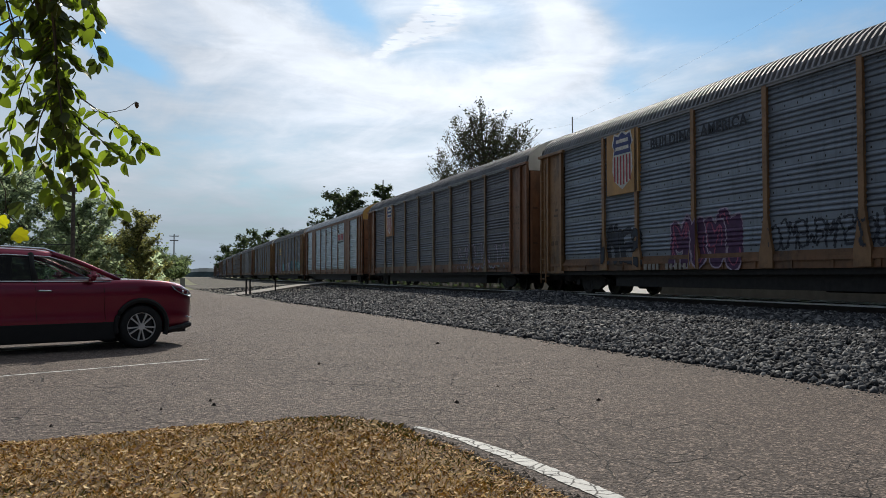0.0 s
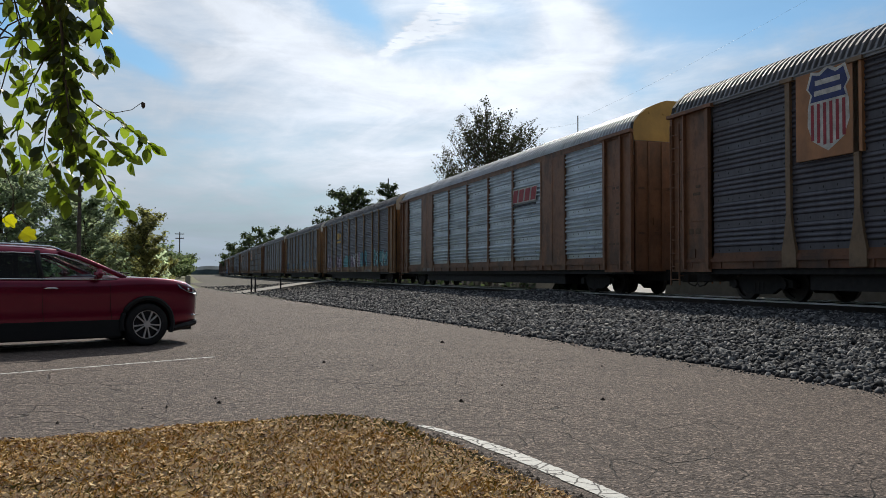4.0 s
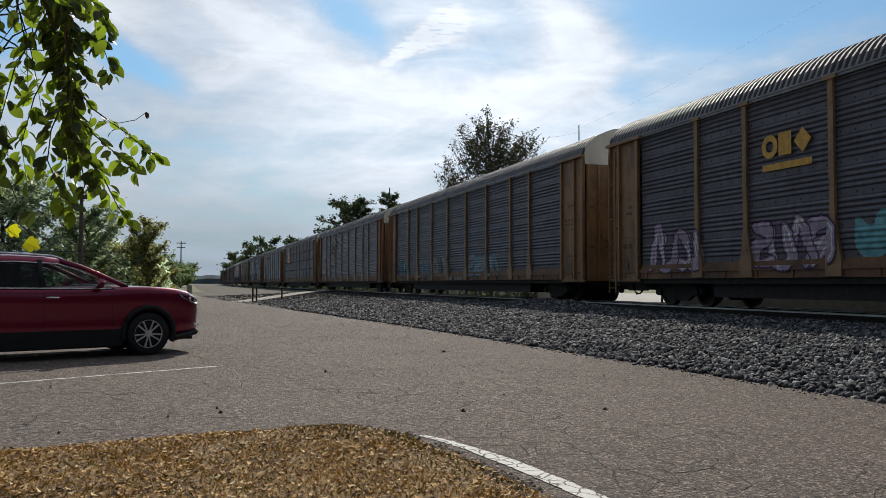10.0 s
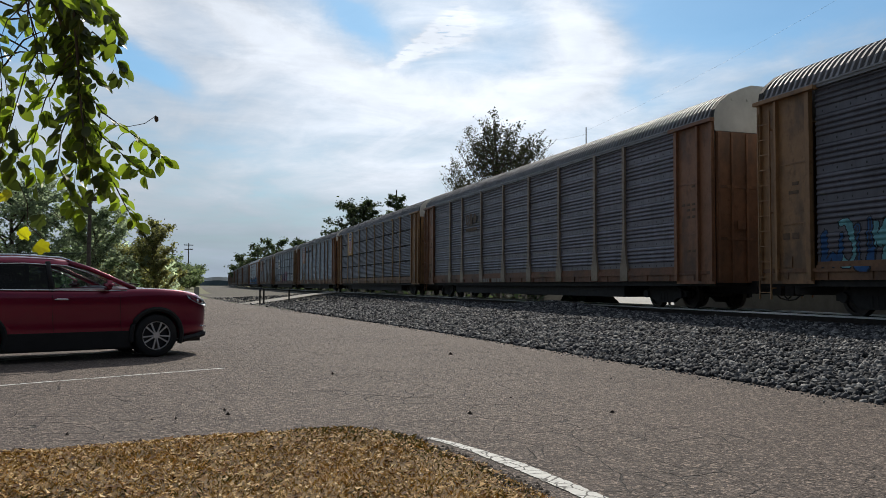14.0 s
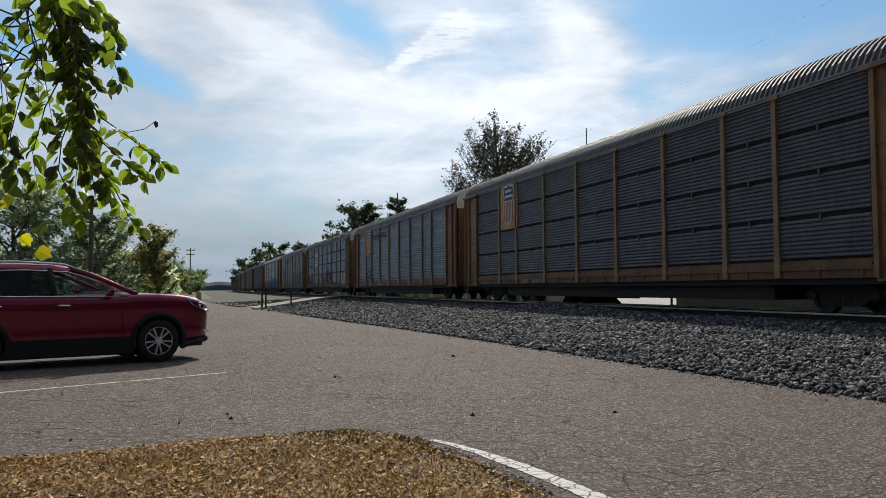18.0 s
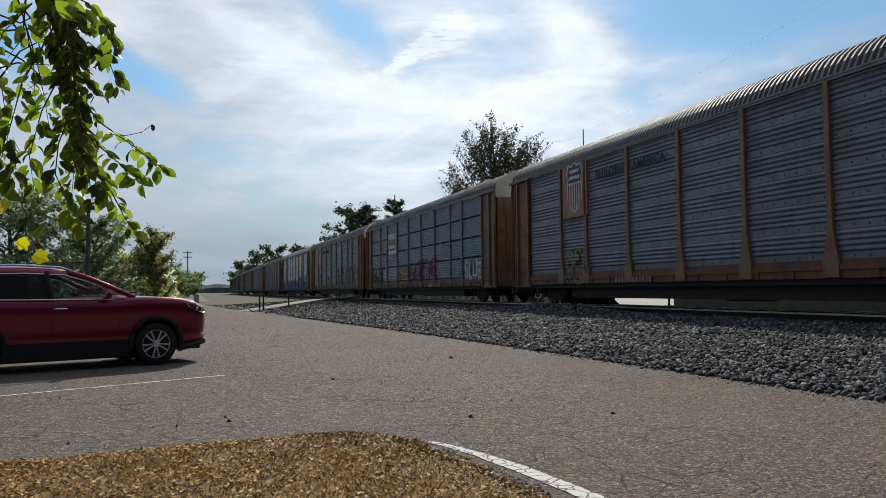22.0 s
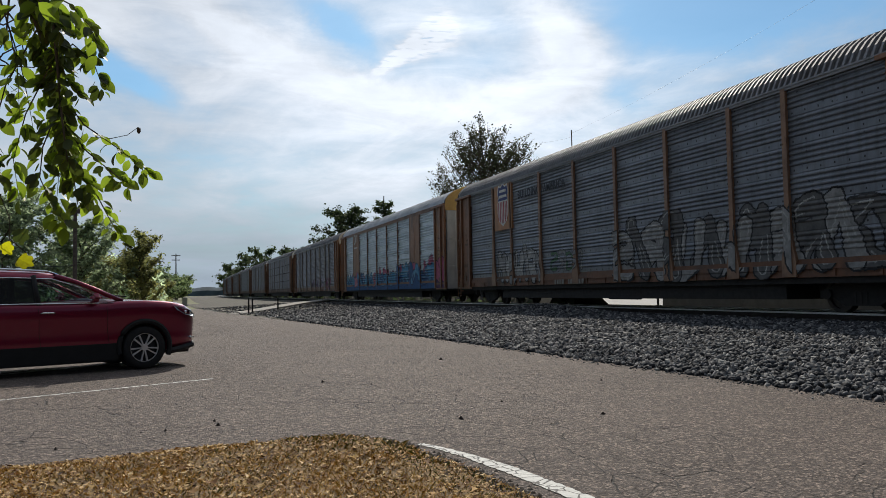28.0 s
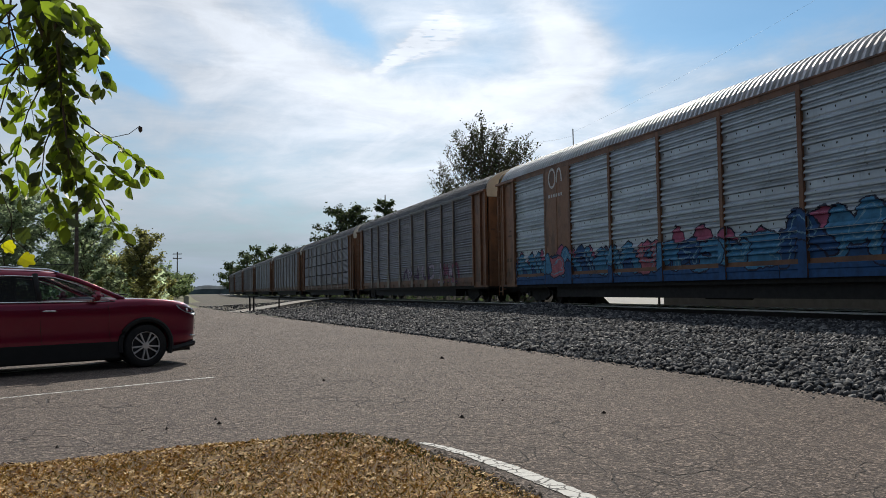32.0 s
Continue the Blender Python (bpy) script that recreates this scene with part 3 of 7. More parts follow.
        sizes.extend((3, 3))
    # dark clods and dead bits along the broken edge
    for (x0, y0), (x1, y1) in zip(ISLAND[:-2], ISLAND[1:-1]):
        for _ in range(int(260 * math.hypot(x1 - x0, y1 - y0))):
            t, off = rnd.random(), rnd.gauss(0.0, 0.035)
            x, y = x0 + (x1 - x0) * t + off, y0 + (y1 - y0) * t + off * 1.4
            if y < 2.6 or x < -2.6 or noise.noise((x * 3, y * 3, 60)) < -0.12:
                continue
            s, a = rnd.uniform(0.006, 0.02), rnd.uniform(0, 6.3)
            c, d, k = s * math.cos(a), s * math.sin(a), len(clods[0])
            z = 0.004 + max(0.0, island_z(x, y)) * 0.3
            clods[0].extend(((x - c, y - d, z), (x + d, y - c, z), (x + c, y + d, z), (x - d, y + c, z), (x, y, z + s * rnd.uniform(0.6, 1.3))))
            for i in range(4):
                clods[1].extend((k + i, k + (i + 1) % 4, k + 4))
    stuff(put("clods", fast_mesh("clods", clods[0], clods[1], [3] * (len(clods[1]) // 3), plain("dark_clods", (0.035, 0.026, 0.018), 0.95, wear=0.5))), "dark crumbs of soil along the broken edge", "soil")
    stuff(put("leaf_litter", fast_mesh("leaf_litter", verts, loops, sizes, LITTER)), "fallen brown leaves and straw lying on the grass", "leaf litter")


def strip(name, centre, width, z, material, rough_edge=0.0, seed=1, step=0.04):
    """A painted line that follows the points, with worn edges."""
    rnd = random.Random(seed)
    pts = []
    for (x0, y0), (x1, y1) in zip(centre, centre[1:]):
        n = max(1, int(math.hypot(x1 - x0, y1 - y0) / step))
        pts += [(x0 + (x1 - x0) * i / n, y0 + (y1 - y0) * i / n) for i in range(n)]
    pts.append(centre[-1])
    verts, faces = [], []
    for i, (x, y) in enumerate(pts):
        a, b = pts[max(0, i - 1)], pts[min(len(pts) - 1, i + 1)]
        d = math.hypot(b[0] - a[0], b[1] - a[1]) or 1
        nx, ny = -(b[1] - a[1]) / d, (b[0] - a[0]) / d
        w = width if not callable(width) else width(i / (len(pts) - 1))
        for side in (-1, 1):
            k = side * (w / 2 + rnd.uniform(-rough_edge, rough_edge))
            verts.append((x + nx * k, y + ny * k, z))
        if i:
            faces.append((2 * i - 2, 2 * i, 2 * i + 1, 2 * i - 1))
    return put(name, raw_mesh(name, verts, faces, material))


def cracked_paint(name, colour, crack_scale, amount):
    m = Mat(name, 0.8)
    c = m.ramp(m.noise(20, 6), (0.3, scaled(colour, 0.8)), (0.7, scaled(colour, 1.1)))
    v = m.t.nodes.new("ShaderNodeTexVoronoi")
    v.feature = "DISTANCE_TO_EDGE"
    v.inputs["Scale"].default_value = crack_scale
    vec = m.t.nodes.new("ShaderNodeMix")
    vec.data_type, vec.blend_type = "RGBA", "LINEAR_LIGHT"
    vec.inputs["Factor"].default_value = 0.035
    n = m.t.nodes.new("ShaderNodeTexNoise")
    n.inputs["Scale"].default_value = 9
    m.link(m.c.outputs["Object"], n.inputs["Vector"])
    m.link(m.c.outputs["Object"], vec.inputs[6])
    m.link(n.outputs["Color"], vec.inputs[7])
    m.link(vec.outputs[2], v.inputs["Vector"])
    crack = m.gate(v.outputs["Distance"], 0.05, 0.02)
    worn = m.gate(m.noise(16, 7, 0.7), 0.62 - amount, 0.72 - amount)
    c = m.mix(m.math("MAXIMUM", crack, worn), c, (0.07, 0.066, 0.06))
    return m.done(c)


def build_markings():
    white = cracked_paint("cracked_white_paint", (0.66, 0.65, 0.60), 7.5, 0.05)
    faded = cracked_paint("faded_white_paint", (0.62, 0.60, 0.55), 5, 0.10)
    line = [(1.84, 6.16), (1.93, 5.95), (2.04, 5.55), (2.13, 5.08), (2.20, 4.5), (2.25, 4.0), (2.31, 3.4), (2.4, 2.0)]
    tagged(strip("painted_line", line, lambda t: 0.06 + 0.075 * min(1.0, t * 4), 0.005, white, 0.008), "cracked white painted edge line round the grass island", "painted line", kind="structure")
    for a, b, w in (((-6.0, 8.65), (0.52, 12.1), 0.085), ((-7.0, 10.6), (-0.6, 16.1), 0.15)):
        tagged(strip("parking_line", (a, b), w, 0.005, faded, 0.006, 3, 0.15), "faded white parking bay line", "parking line", kind="structure")


def build_track():
    rnd = random.Random(11)
    # the bed as one sheet
    ys = [-300, -100, -40] + [-20 + 2 * i for i in range(12)] + [4 + 0.8 * i for i in range(74)] + [64 + 4 * i for i in range(15)] + [130, 160, 200, 250, 300, 360, 430, 520, 620]
    verts, faces = [], []
    cols = 22
    for y in ys:
        x0, x1 = toe(y), track_x(y) + 4.3
        for i in range(cols + 1):
            x = x0 + (x1 - x0) * i / cols
            verts.append((x, y, max(bed(x, y), 0.0) - (0.02 if i in (0, cols) else 0)))
    for j in range(len(ys) - 1):
        for i in range(cols):
            a = j * (cols + 1) + i
            faces.append((a, a + 1, a + cols + 2, a + cols + 1))
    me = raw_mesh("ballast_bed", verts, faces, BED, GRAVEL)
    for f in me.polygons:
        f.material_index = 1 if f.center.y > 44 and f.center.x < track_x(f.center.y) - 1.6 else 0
    tagged(put("ballast_bed", me), "packed bed of crushed stone under the track, shade between stones painted dark", "ballast", kind="structure")
    # loose stones on it
    corners = np.array([(x, y, z) for z in (-1, 1) for x, y in ((-1, -1), (1, -1), (1, 1), (-1, 1))], dtype=np.float64)
    quads = np.array([(3, 2, 1, 0), (4, 5, 6, 7), (0, 1, 5, 4), (1, 2, 6, 5), (2, 3, 7, 6), (3, 0, 4, 7)])
    places = []
    for y0, y1, per, s0, s1 in ((5.0, 14, 230, 0.018, 0.041), (14, 30, 190, 0.022, 0.049), (30, 44, 80, 0.03, 0.058), (44, 50, 30, 0.03, 0.058)):
        for _ in range(int(per * (y1 - y0) * 7.6)):
            y = rnd.uniform(y0, y1)
            t0 = toe(y)
            x = t0 - 0.04 + (13.75 - t0 + 0.04) * rnd.random()
            places.append((x, y, max(0.0, bed(x, y)) + rnd.uniform(-0.005, 0.02), rnd.uniform(s0, s1)))
    for _ in range(900):
        y = rnd.uniform(5, 40)
        places.append((toe(y) - abs(rnd.gauss(0, 0.16)), y, 0.006, rnd.uniform(0.005, 0.013)))
    p = np.array(places)
    n = len(p)
    gen = np.random.default_rng(4)
    shape = corners[None] * gen.uniform(0.55, 1.15, (n, 8, 3)) * (p[:, 3] * 1.0)[:, None, None] * gen.uniform(0.65, 1.25, (n, 1, 3))
    ang = gen.uniform(0, 2 * np.pi, (n, 3))
    for axis, (u, v) in enumerate(((1, 2), (2, 0), (0, 1))):
        c, s = np.cos(ang[:, axis])[:, None], np.sin(ang[:, axis])[:, None]
        a, b = shape[:, :, u].copy(), shape[:, :, v].copy()
        shape[:, :, u], shape[:, :, v] = a * c - b * s, a * s + b * c
    verts = (shape + p[:, None, :3]).reshape(-1, 3)
    loops = (quads[None] + 8 * np.arange(n)[:, None, None]).reshape(-1)
    stuff(put("ballast_stones", fast_mesh("ballast_stones", verts, loops, np.full(n * 6, 4), STONE)), "loose grey crushed stones of the railway ballast", "ballast")
    # rails
    def rail(offset):
        prof = [(-0.07, 0.0), (0.07, 0.0), (0.07, 0.012), (0.012, 0.03), (0.012, 0.128), (0.037, 0.136), (0.037, 0.166), (0.026, 0.18), (-0.026, 0.18), (-0.037, 0.166), (-0.037, 0.136),
                (-0.012, 0.13), (-0.012, 0.03), (-0.07, 0.012)]
        ss = [-300, -100, 0, 60, 120] + list(range(140, 640, 20))
        bm = bmesh.new()
        rings = []
        for s in ss:
            rings.append([bm.verts.new((track_x(s) + offset + u, s, RAIL_TOP - 0.18 + w)) for u, w in prof])
        for r0, r1 in zip(rings, rings[1:]):
            for k in range(len(prof)):
                f = bm.faces.new((r0[k], r0[(k + 1) % len(prof)], r1[(k + 1) % len(prof)], r1[k]))
                f.material_index = 1 if k in (5, 6, 7, 8, 9) else 0
        bm.faces.new(rings[0])
        bm.faces.new(rings[-1][::-1])
        me = mesh_of("rail", bm, RAIL, RAILHEAD)
        tagged(put("rail", me), "rusty steel rail with a bright worn head", "rail", "rails of the track")
    rail(-0.755)
    rail(0.755)
    tie_bm = bmesh.new()
    box(tie_bm, -1.3, 1.3, -0.115, 0.115, -0.17, 0.0)
    tie_me = mesh_of("railway_tie", tie_bm, TIE)
    bm = bmesh.new()
    for i in range(420):
        y = 2 + i * 0.53
        c = track_x(y)
        box(bm, c - 1.3, c + 1.3, y - 0.115, y + 0.115, 0.21, RAIL_TOP - 0.185 + rnd.uniform(-0.004, 0.004))
    stuff(put("railway_ties", mesh_of("railway_ties", bm, TIE)), "dark creosoted wooden railway ties", "railway ties")
    # foot crossing far up the line: a concrete ramp with short posts
    walkway = thing("foot_crossing", pose(0, 0, 0), "pale concrete footpath ramp rising from the car park to the track", "footpath")
    bm = bmesh.new()
    sec = [(3.6, 50.0, 0.02), (5.0, 53.0, 0.10), (7.4, 57.8, 0.30), (10.0, 65.0, 0.45), (13.6, 74.5, 0.55)]
    lo = [bm.verts.new((x, y, z)) for x, y, z in sec]
    hi = [bm.verts.new((x - 0.5, y + 3.2, z)) for x, y, z in sec]
    bl = [bm.verts.new((x, y, -0.02)) for x, y, z in sec]
    bh = [bm.verts.new((x - 0.5, y + 3.2, -0.02)) for x, y, z in sec]
    for i in range(len(sec) - 1):
        bm.faces.new((lo[i], lo[i + 1], hi[i + 1], hi[i]))
        bm.faces.new((bl[i], bl[i + 1], lo[i + 1], lo[i]))
        bm.faces.new((hi[i], hi[i + 1], bh[i + 1], bh[i]))
        bm.faces.new((bl[i + 1], bl[i], bh[i], bh[i + 1]))
    bm.faces.new((lo[0], hi[0], bh[0], bl[0]))
    bm.faces.new((lo[-1], bl[-1], bh[-1], hi[-1]))
    part("ramp", bm, plain("worn_concrete", (0.25, 0.23, 0.20), 0.9, wear=0.25, scale=3), walkway)
    bm = bmesh.new()
    tube(bm, [(0, 0, 0), (0, 0, 0.9), (0, 0, 0.93)], [0.05, 0.05, 0.03], 10)
    disc(bm, (0, 0, 0.02), 2, 0.11, 0.04, 12)
    me = mesh_of("bollard", bm, BLACK)
    for x, y in ((4.35, 51.2), (4.62, 51.6), (6.55, 54.6)):
        tagged(put("bollard", me, None, pose(x, y, 0.0)), "short black steel post at the foot crossing", "post", "posts at the foot crossing")


build_ground()
build_island()
build_markings()
build_track()


# ---- the train: covered car carriers, all on one plan ----
PITCH, BODY = 28.9, 13.65
PANELS = [2.8, 1.98, 2.81, 2.81, 2.81, 2.81, 2.81, 1.95, 2.78]
PANEL0 = 11.78
Z_SILL0, Z_SILL1, Z_EAVE, Z_TOP = 0.55, 1.06, 5.18, 6.22
HALF = 1.55
CACHE = {}


def travelled(t):
    return 9.21 * t - 0.00995 * t * t


# slack in the couplers: how far each wagon stands from even spacing
SLACK = [0.13, -0.26, 0.17, -0.11, 0.03, 0.18, -0.14, -0.33, 0.08, -0.21, 0.16, 0, 0, 0, 0, 0, 0, 0]


def car_centre(k, t):
    return 25.9 - PANEL0 + PITCH * k + SLACK[k] - travelled(t)


def cached(key, make, *mats, smooth=False):
    if key not in CACHE:
        bm = bmesh.new()
        make(bm)
        CACHE[key] = mesh_of(key[0], bm, *mats, smooth=smooth)
    return CACHE[key]


def panel_rows(kind):
    """Outline of the ribbed sheet: (height, how far it stands out)."""
    z, rows = Z_SILL1 + 0.13, []
    top = Z_EAVE - 0.03
    if kind == "four":
        tall = (top - z) / 4
        for g in range(4):
            z0 = z + g * tall
            rows += [(z0, -0.06), (z0 + 0.06, -0.06), (z0 + 0.065, 0.035)]
            n = 9
            for i in range(n):
                q = z0 + 0.07 + (tall - 0.09) * i / n
                d = (tall - 0.09) / n
                rows += [(q, 0.022), (q + d * 0.2, 0.05), (q + d * 0.5, 0.05), (q + d * 0.9, 0.022)]
        rows.append((top, 0.03))
        return rows
    if kind == "rib":
        group = (top - z) / 6
        for g in range(6):
            z0 = z + g * group
            rows += [(z0, 0.012), (z0 + group * 0.25, 0.012)]
            for i in range(4):
                q, d = z0 + group * (0.26 + 0.185 * i), group * 0.185
                rows += [(q, 0.0), (q + d * 0.26, 0.034), (q + d * 0.46, 0.036), (q + d * 0.94, 0.0)]
        rows.append((top, 0.012))
        return rows
    group = (top - z) / 5
    for g in range(5):
        z0 = z + g * group
        rows += [(z0, 0.010), (z0 + group * 0.20, 0.010)]
        for i in range(4):
            q, d = z0 + group * (0.21 + 0.197 * i), group * 0.197
            rows += [(q, 0.0), (q + d * 0.10, 0.07), (q + d * 0.34, 0.072), (q + d * 0.80, 0.0)]
    rows.append((top, 0.012))
    return rows


def panel_mesh(width, kind, mat):
    def make(bm):
        pairs = [(bm.verts.new((-d, 0, z)), bm.verts.new((-d, width, z))) for z, d in panel_rows(kind)]
        for (a, b), (c, d) in zip(pairs, pairs[1:]):
            bm.faces.new((a, b, d, c))
        if kind == "four":
            tall = (Z_EAVE - Z_SILL1 - 0.16) / 4
            # black strip across each slot: the shade in the recess painted on
            for g in range(4):
                z = Z_SILL1 + 0.13 + g * tall
                bm.faces.new([bm.verts.new((-0.004, y, q)) for y, q in ((0, z + 0.004), (width, z + 0.004), (width, z + 0.058), (0, z + 0.058))]).material_index = 1
            for g in (1, 2, 3):
                z = Z_SILL1 + 0.13 + g * (Z_EAVE - Z_SILL1 - 0.16) / 4
                box(bm, -0.075, 0.0, width * 0.5 - 0.025, width * 0.5 + 0.025, z - 0.07, z + 0.07)
        if kind != "four":
            groups = 5 if kind == "wide" else 6
            z0, tall = Z_SILL1 + 0.13, (Z_EAVE - Z_SILL1 - 0.16) / groups
            n = max(3, round(width / 0.42))
            for g in range(groups):
                for i in range(n):
                    y, z = width * (i + 0.5) / n, z0 + tall * (g + 0.11 + 0.012 * (i % 2))
                    hole = [bm.verts.new((-0.0145, y + a * 0.024, z + b * 0.03)) for a, b in ((0, -1), (-0.8, -0.5), (-0.8, 0.5), (0, 1), (0.8, 0.5), (0.8, -0.5))]
                    bm.faces.new(hole).material_index = 1
    return cached(("side_panel", width, kind, mat.name), make, mat, BLACK)


def post_mesh(flare, mat, cap, width=0.15):
    """An upright with a foot that widens over the sill; some have a cap piece under the eave."""
    def make(bm):
        w = width / 2
        prof = [(Z_SILL1 - 0.24, w * flare), (Z_SILL1 + 0.14, w * flare), (Z_SILL1 + 0.42, w * (1 + (flare - 1) * 0.55)), (Z_SILL1 + 0.95, w), (Z_EAVE - 0.02, w)]
        for x in (-0.075, 0.0):
            for z, h in prof:
                bm.verts.new((x, -h, z))
                bm.verts.new((x, h, z))
        bm.verts.ensure_lookup_table()
        v, n = bm.verts, len(prof) * 2
        for i in range(len(prof) - 1):
            a = 2 * i
            bm.faces.new((v[a], v[a + 1], v[a + 3], v[a + 2]))
            bm.faces.new((v[a], v[a + 2], v[n + a + 2], v[n + a]))
            bm.faces.new((v[a + 1], v[n + a + 1], v[n + a + 3], v[a + 3]))
        bm.faces.new((v[0], v[n], v[n + 1], v[1]))
        bm.faces.new((v[n - 2], v[n - 1], v[2 * n - 1], v[2 * n - 2]))
        for i in range(9):
            for s in (-1, 1):
                z = Z_SILL1 + 1.0 + 0.36 * i
                box(bm, -0.085, -0.07, s * w * 0.72 - 0.012, s * w * 0.72 + 0.012, z, z + 0.024)
        if cap:
            box(bm, -0.12, 0.0, -0.2, 0.2, Z_EAVE - 0.09, Z_EAVE)
    return cached(("post", flare, mat.name, cap, width), make, mat)


def roof_mesh(mat, pitch):
    def make(bm):
        prof = [(-HALF - 0.03, Z_EAVE), (-1.47, Z_EAVE + 0.20), (-1.31, Z_EAVE + 0.40), (-1.08, Z_EAVE + 0.585), (-0.64, Z_EAVE + 0.765), (-0.38, Z_EAVE + 0.84), (0.0, Z_EAVE + 0.90)]
        prof = prof + [(-x, z) for x, z in prof[-2::-1]]
        ribs, k = int(27.08 / pitch), pitch / 0.272
        rings = []
        for i in range(ribs):
            y = -BODY + 0.11 + i * pitch
            for dy, h in ((0, 0.0), (0.075 * k, 0.0), (0.10 * k, 0.085), (0.19 * k, 0.085), (0.24 * k, 0.0)):
                rings.append([bm.verts.new((x * (1 + 0.5 * h / HALF), y + dy, z + h * (0.35 if j in (0, 12) else 1))) for j, (x, z) in enumerate(prof)])
        for r0, r1 in zip(rings, rings[1:]):
            for k in range(len(prof) - 1):
                bm.faces.new((r0[k], r0[k + 1], r1[k + 1], r1[k]))
    return cached(("roof", mat.name, pitch), make, mat)


def eave_mesh(mat, tall):
    """The rail that joins the side to the roof."""
    def make(bm):
        box(bm, -0.07, 0.03, -BODY + 0.1, BODY - 0.1, Z_EAVE - tall, Z_EAVE + 0.035)
        box(bm, -0.095, -0.07, -BODY + 0.1, BODY - 0.1, Z_EAVE - 0.005, Z_EAVE + 0.035)
    return cached(("eave_rail", mat.name, tall), make, mat)


def ledge_mesh(mat):
    """The folded ledge below the side sheets, over a dark gap."""
    def make(bm):
        box(bm, -0.05, 0.0, -PANEL0, PANEL0, Z_SILL1 + 0.01, Z_SILL1 + 0.075)
        box(bm, -0.012, 0.0, -PANEL0, PANEL0, Z_SILL1 + 0.075, Z_SILL1 + 0.15)
    return cached(("ledge", mat.name), make, mat)


def end_hood_mesh(mat):
    """The plain arched cap over each end of the roof."""
    def make(bm):
        prof = [(-HALF - 0.035, Z_EAVE - 0.02), (-1.54, Z_EAVE + 0.23), (-1.38, Z_EAVE + 0.44), (-1.08, Z_EAVE + 0.68), (-0.62, Z_EAVE + 0.88), (-0.36, Z_EAVE + 0.96)]
        prof = prof + [(-x, z) for x, z in prof[::-1]]
        front = [bm.verts.new((x, -BODY, z)) for x, z in prof]
        rear = [bm.verts.new((x, -BODY + 0.15, z)) for x, z in prof]
        for k in range(len(prof) - 1):
            bm.faces.new((front[k], front[k + 1], rear[k + 1], rear[k])).material_index = 1
        low = [bm.verts.new((-HALF, -BODY, Z_EAVE - 0.35)), bm.verts.new((HALF, -BODY, Z_EAVE - 0.35))]
        bm.faces.new([low[0], low[1]] + front[::-1])
        for i in range(5):
            box(bm, -1.0 + 0.5 * i - 0.03, -1.0 + 0.5 * i + 0.03, -BODY - 0.03, -BODY - 0.004, Z_EAVE + 0.5, Z_EAVE + 0.56)
        box(bm, -0.35, 0.35, -BODY - 0.012, -BODY - 0.003, Z_EAVE + 0.02, Z_EAVE + 0.06)
    return cached(("end_hood", mat.name), make, mat, BLACK)


def end_door_mesh(mat):
    """One folding leaf of the end door, with pressed stiffeners."""
    def make(bm):
        box(bm, 0.0, 1.48, -0.06, 0.0, 0.75, Z_EAVE - 0.36)
    return cached(("end_door", mat.name), make, mat)


def end_door(car, mat, m):
    door = put("end_door", end_door_mesh(mat), car, m)
    upright = cached(("stiffener", mat.name), lambda bm: box(bm, 0, 0.06, -0.10, -0.061, 0.78, Z_EAVE - 0.40), mat)
    bar = cached(("crossbar", mat.name), lambda bm: box(bm, 0.13, 1.39, -0.085, -0.061, 0, 0.07), mat)
    for x in (0.06, 0.5, 0.98, 1.4):
        put("stiffener", upright, door, pose(x, 0, 0))
    for z in (1.9, 3.3):
        put("crossbar", bar, door, pose(0, 0, z))
    put("lock_box", cached(("lock_box", mat.name), lambda bm: box(bm, 0.62, 0.86, -0.12, -0.061, 2.2, 2.42), mat), door)


def bay_mesh(mat):
    """The plain end section of a side, with pressed channels."""
    def make(bm):
        box(bm, -0.03, 0.0, 0.0, 1.75, 0.72, Z_EAVE - 0.06)
    return cached(("end_bay", mat.name), make, mat)


def end_bay(car, mat, m):
    bay = put("end_bay", bay_mesh(mat), car, m)
    for y, w, d in ((0.02, 0.10, 0.07), (0.62, 0.07, 0.09), (1.62, 0.13, 0.08)):
        put("channel", cached(("channel", mat.name, w), lambda bm: box(bm, -0.03 - d, -0.031, 0, w, 0.8, Z_EAVE - 0.11), mat), bay, pose(0, y, 0))
    put("top_rail", cached(("top_rail", mat.name), lambda bm: box(bm, -0.17, -0.031, -0.05, 1.95, Z_EAVE - 0.10, Z_EAVE - 0.01), mat), bay)
    for z in (2.1, 3.5):
        put("rib", cached(("rib", mat.name), lambda bm: box(bm, -0.045, -0.031, 0.75, 1.58, 0, 0.03), mat), bay, pose(0, 0, z))
    put("cover_plate", cached(("cover_plate", mat.name), lambda bm: box(bm, -0.055, -0.031, 0.8, 1.1, 1.1, 1.35), mat), bay)


def ladder_mesh(mat):
    def make(bm):
        for y in (0.0, 0.40):
            box(bm, -0.035, 0.0, y, y + 0.035, 0.35, Z_EAVE - 0.3)
        for i in range(12):
            box(bm, -0.03, -0.012, 0.03, 0.41, 0.5 + 0.37 * i, 0.525 + 0.37 * i)
        for z in (0.6, 2.4, 4.4):
            box(bm, -0.01, 0.12, 0.0, 0.03, z, z + 0.04)
    return cached(("ladder", mat.name), make, mat)


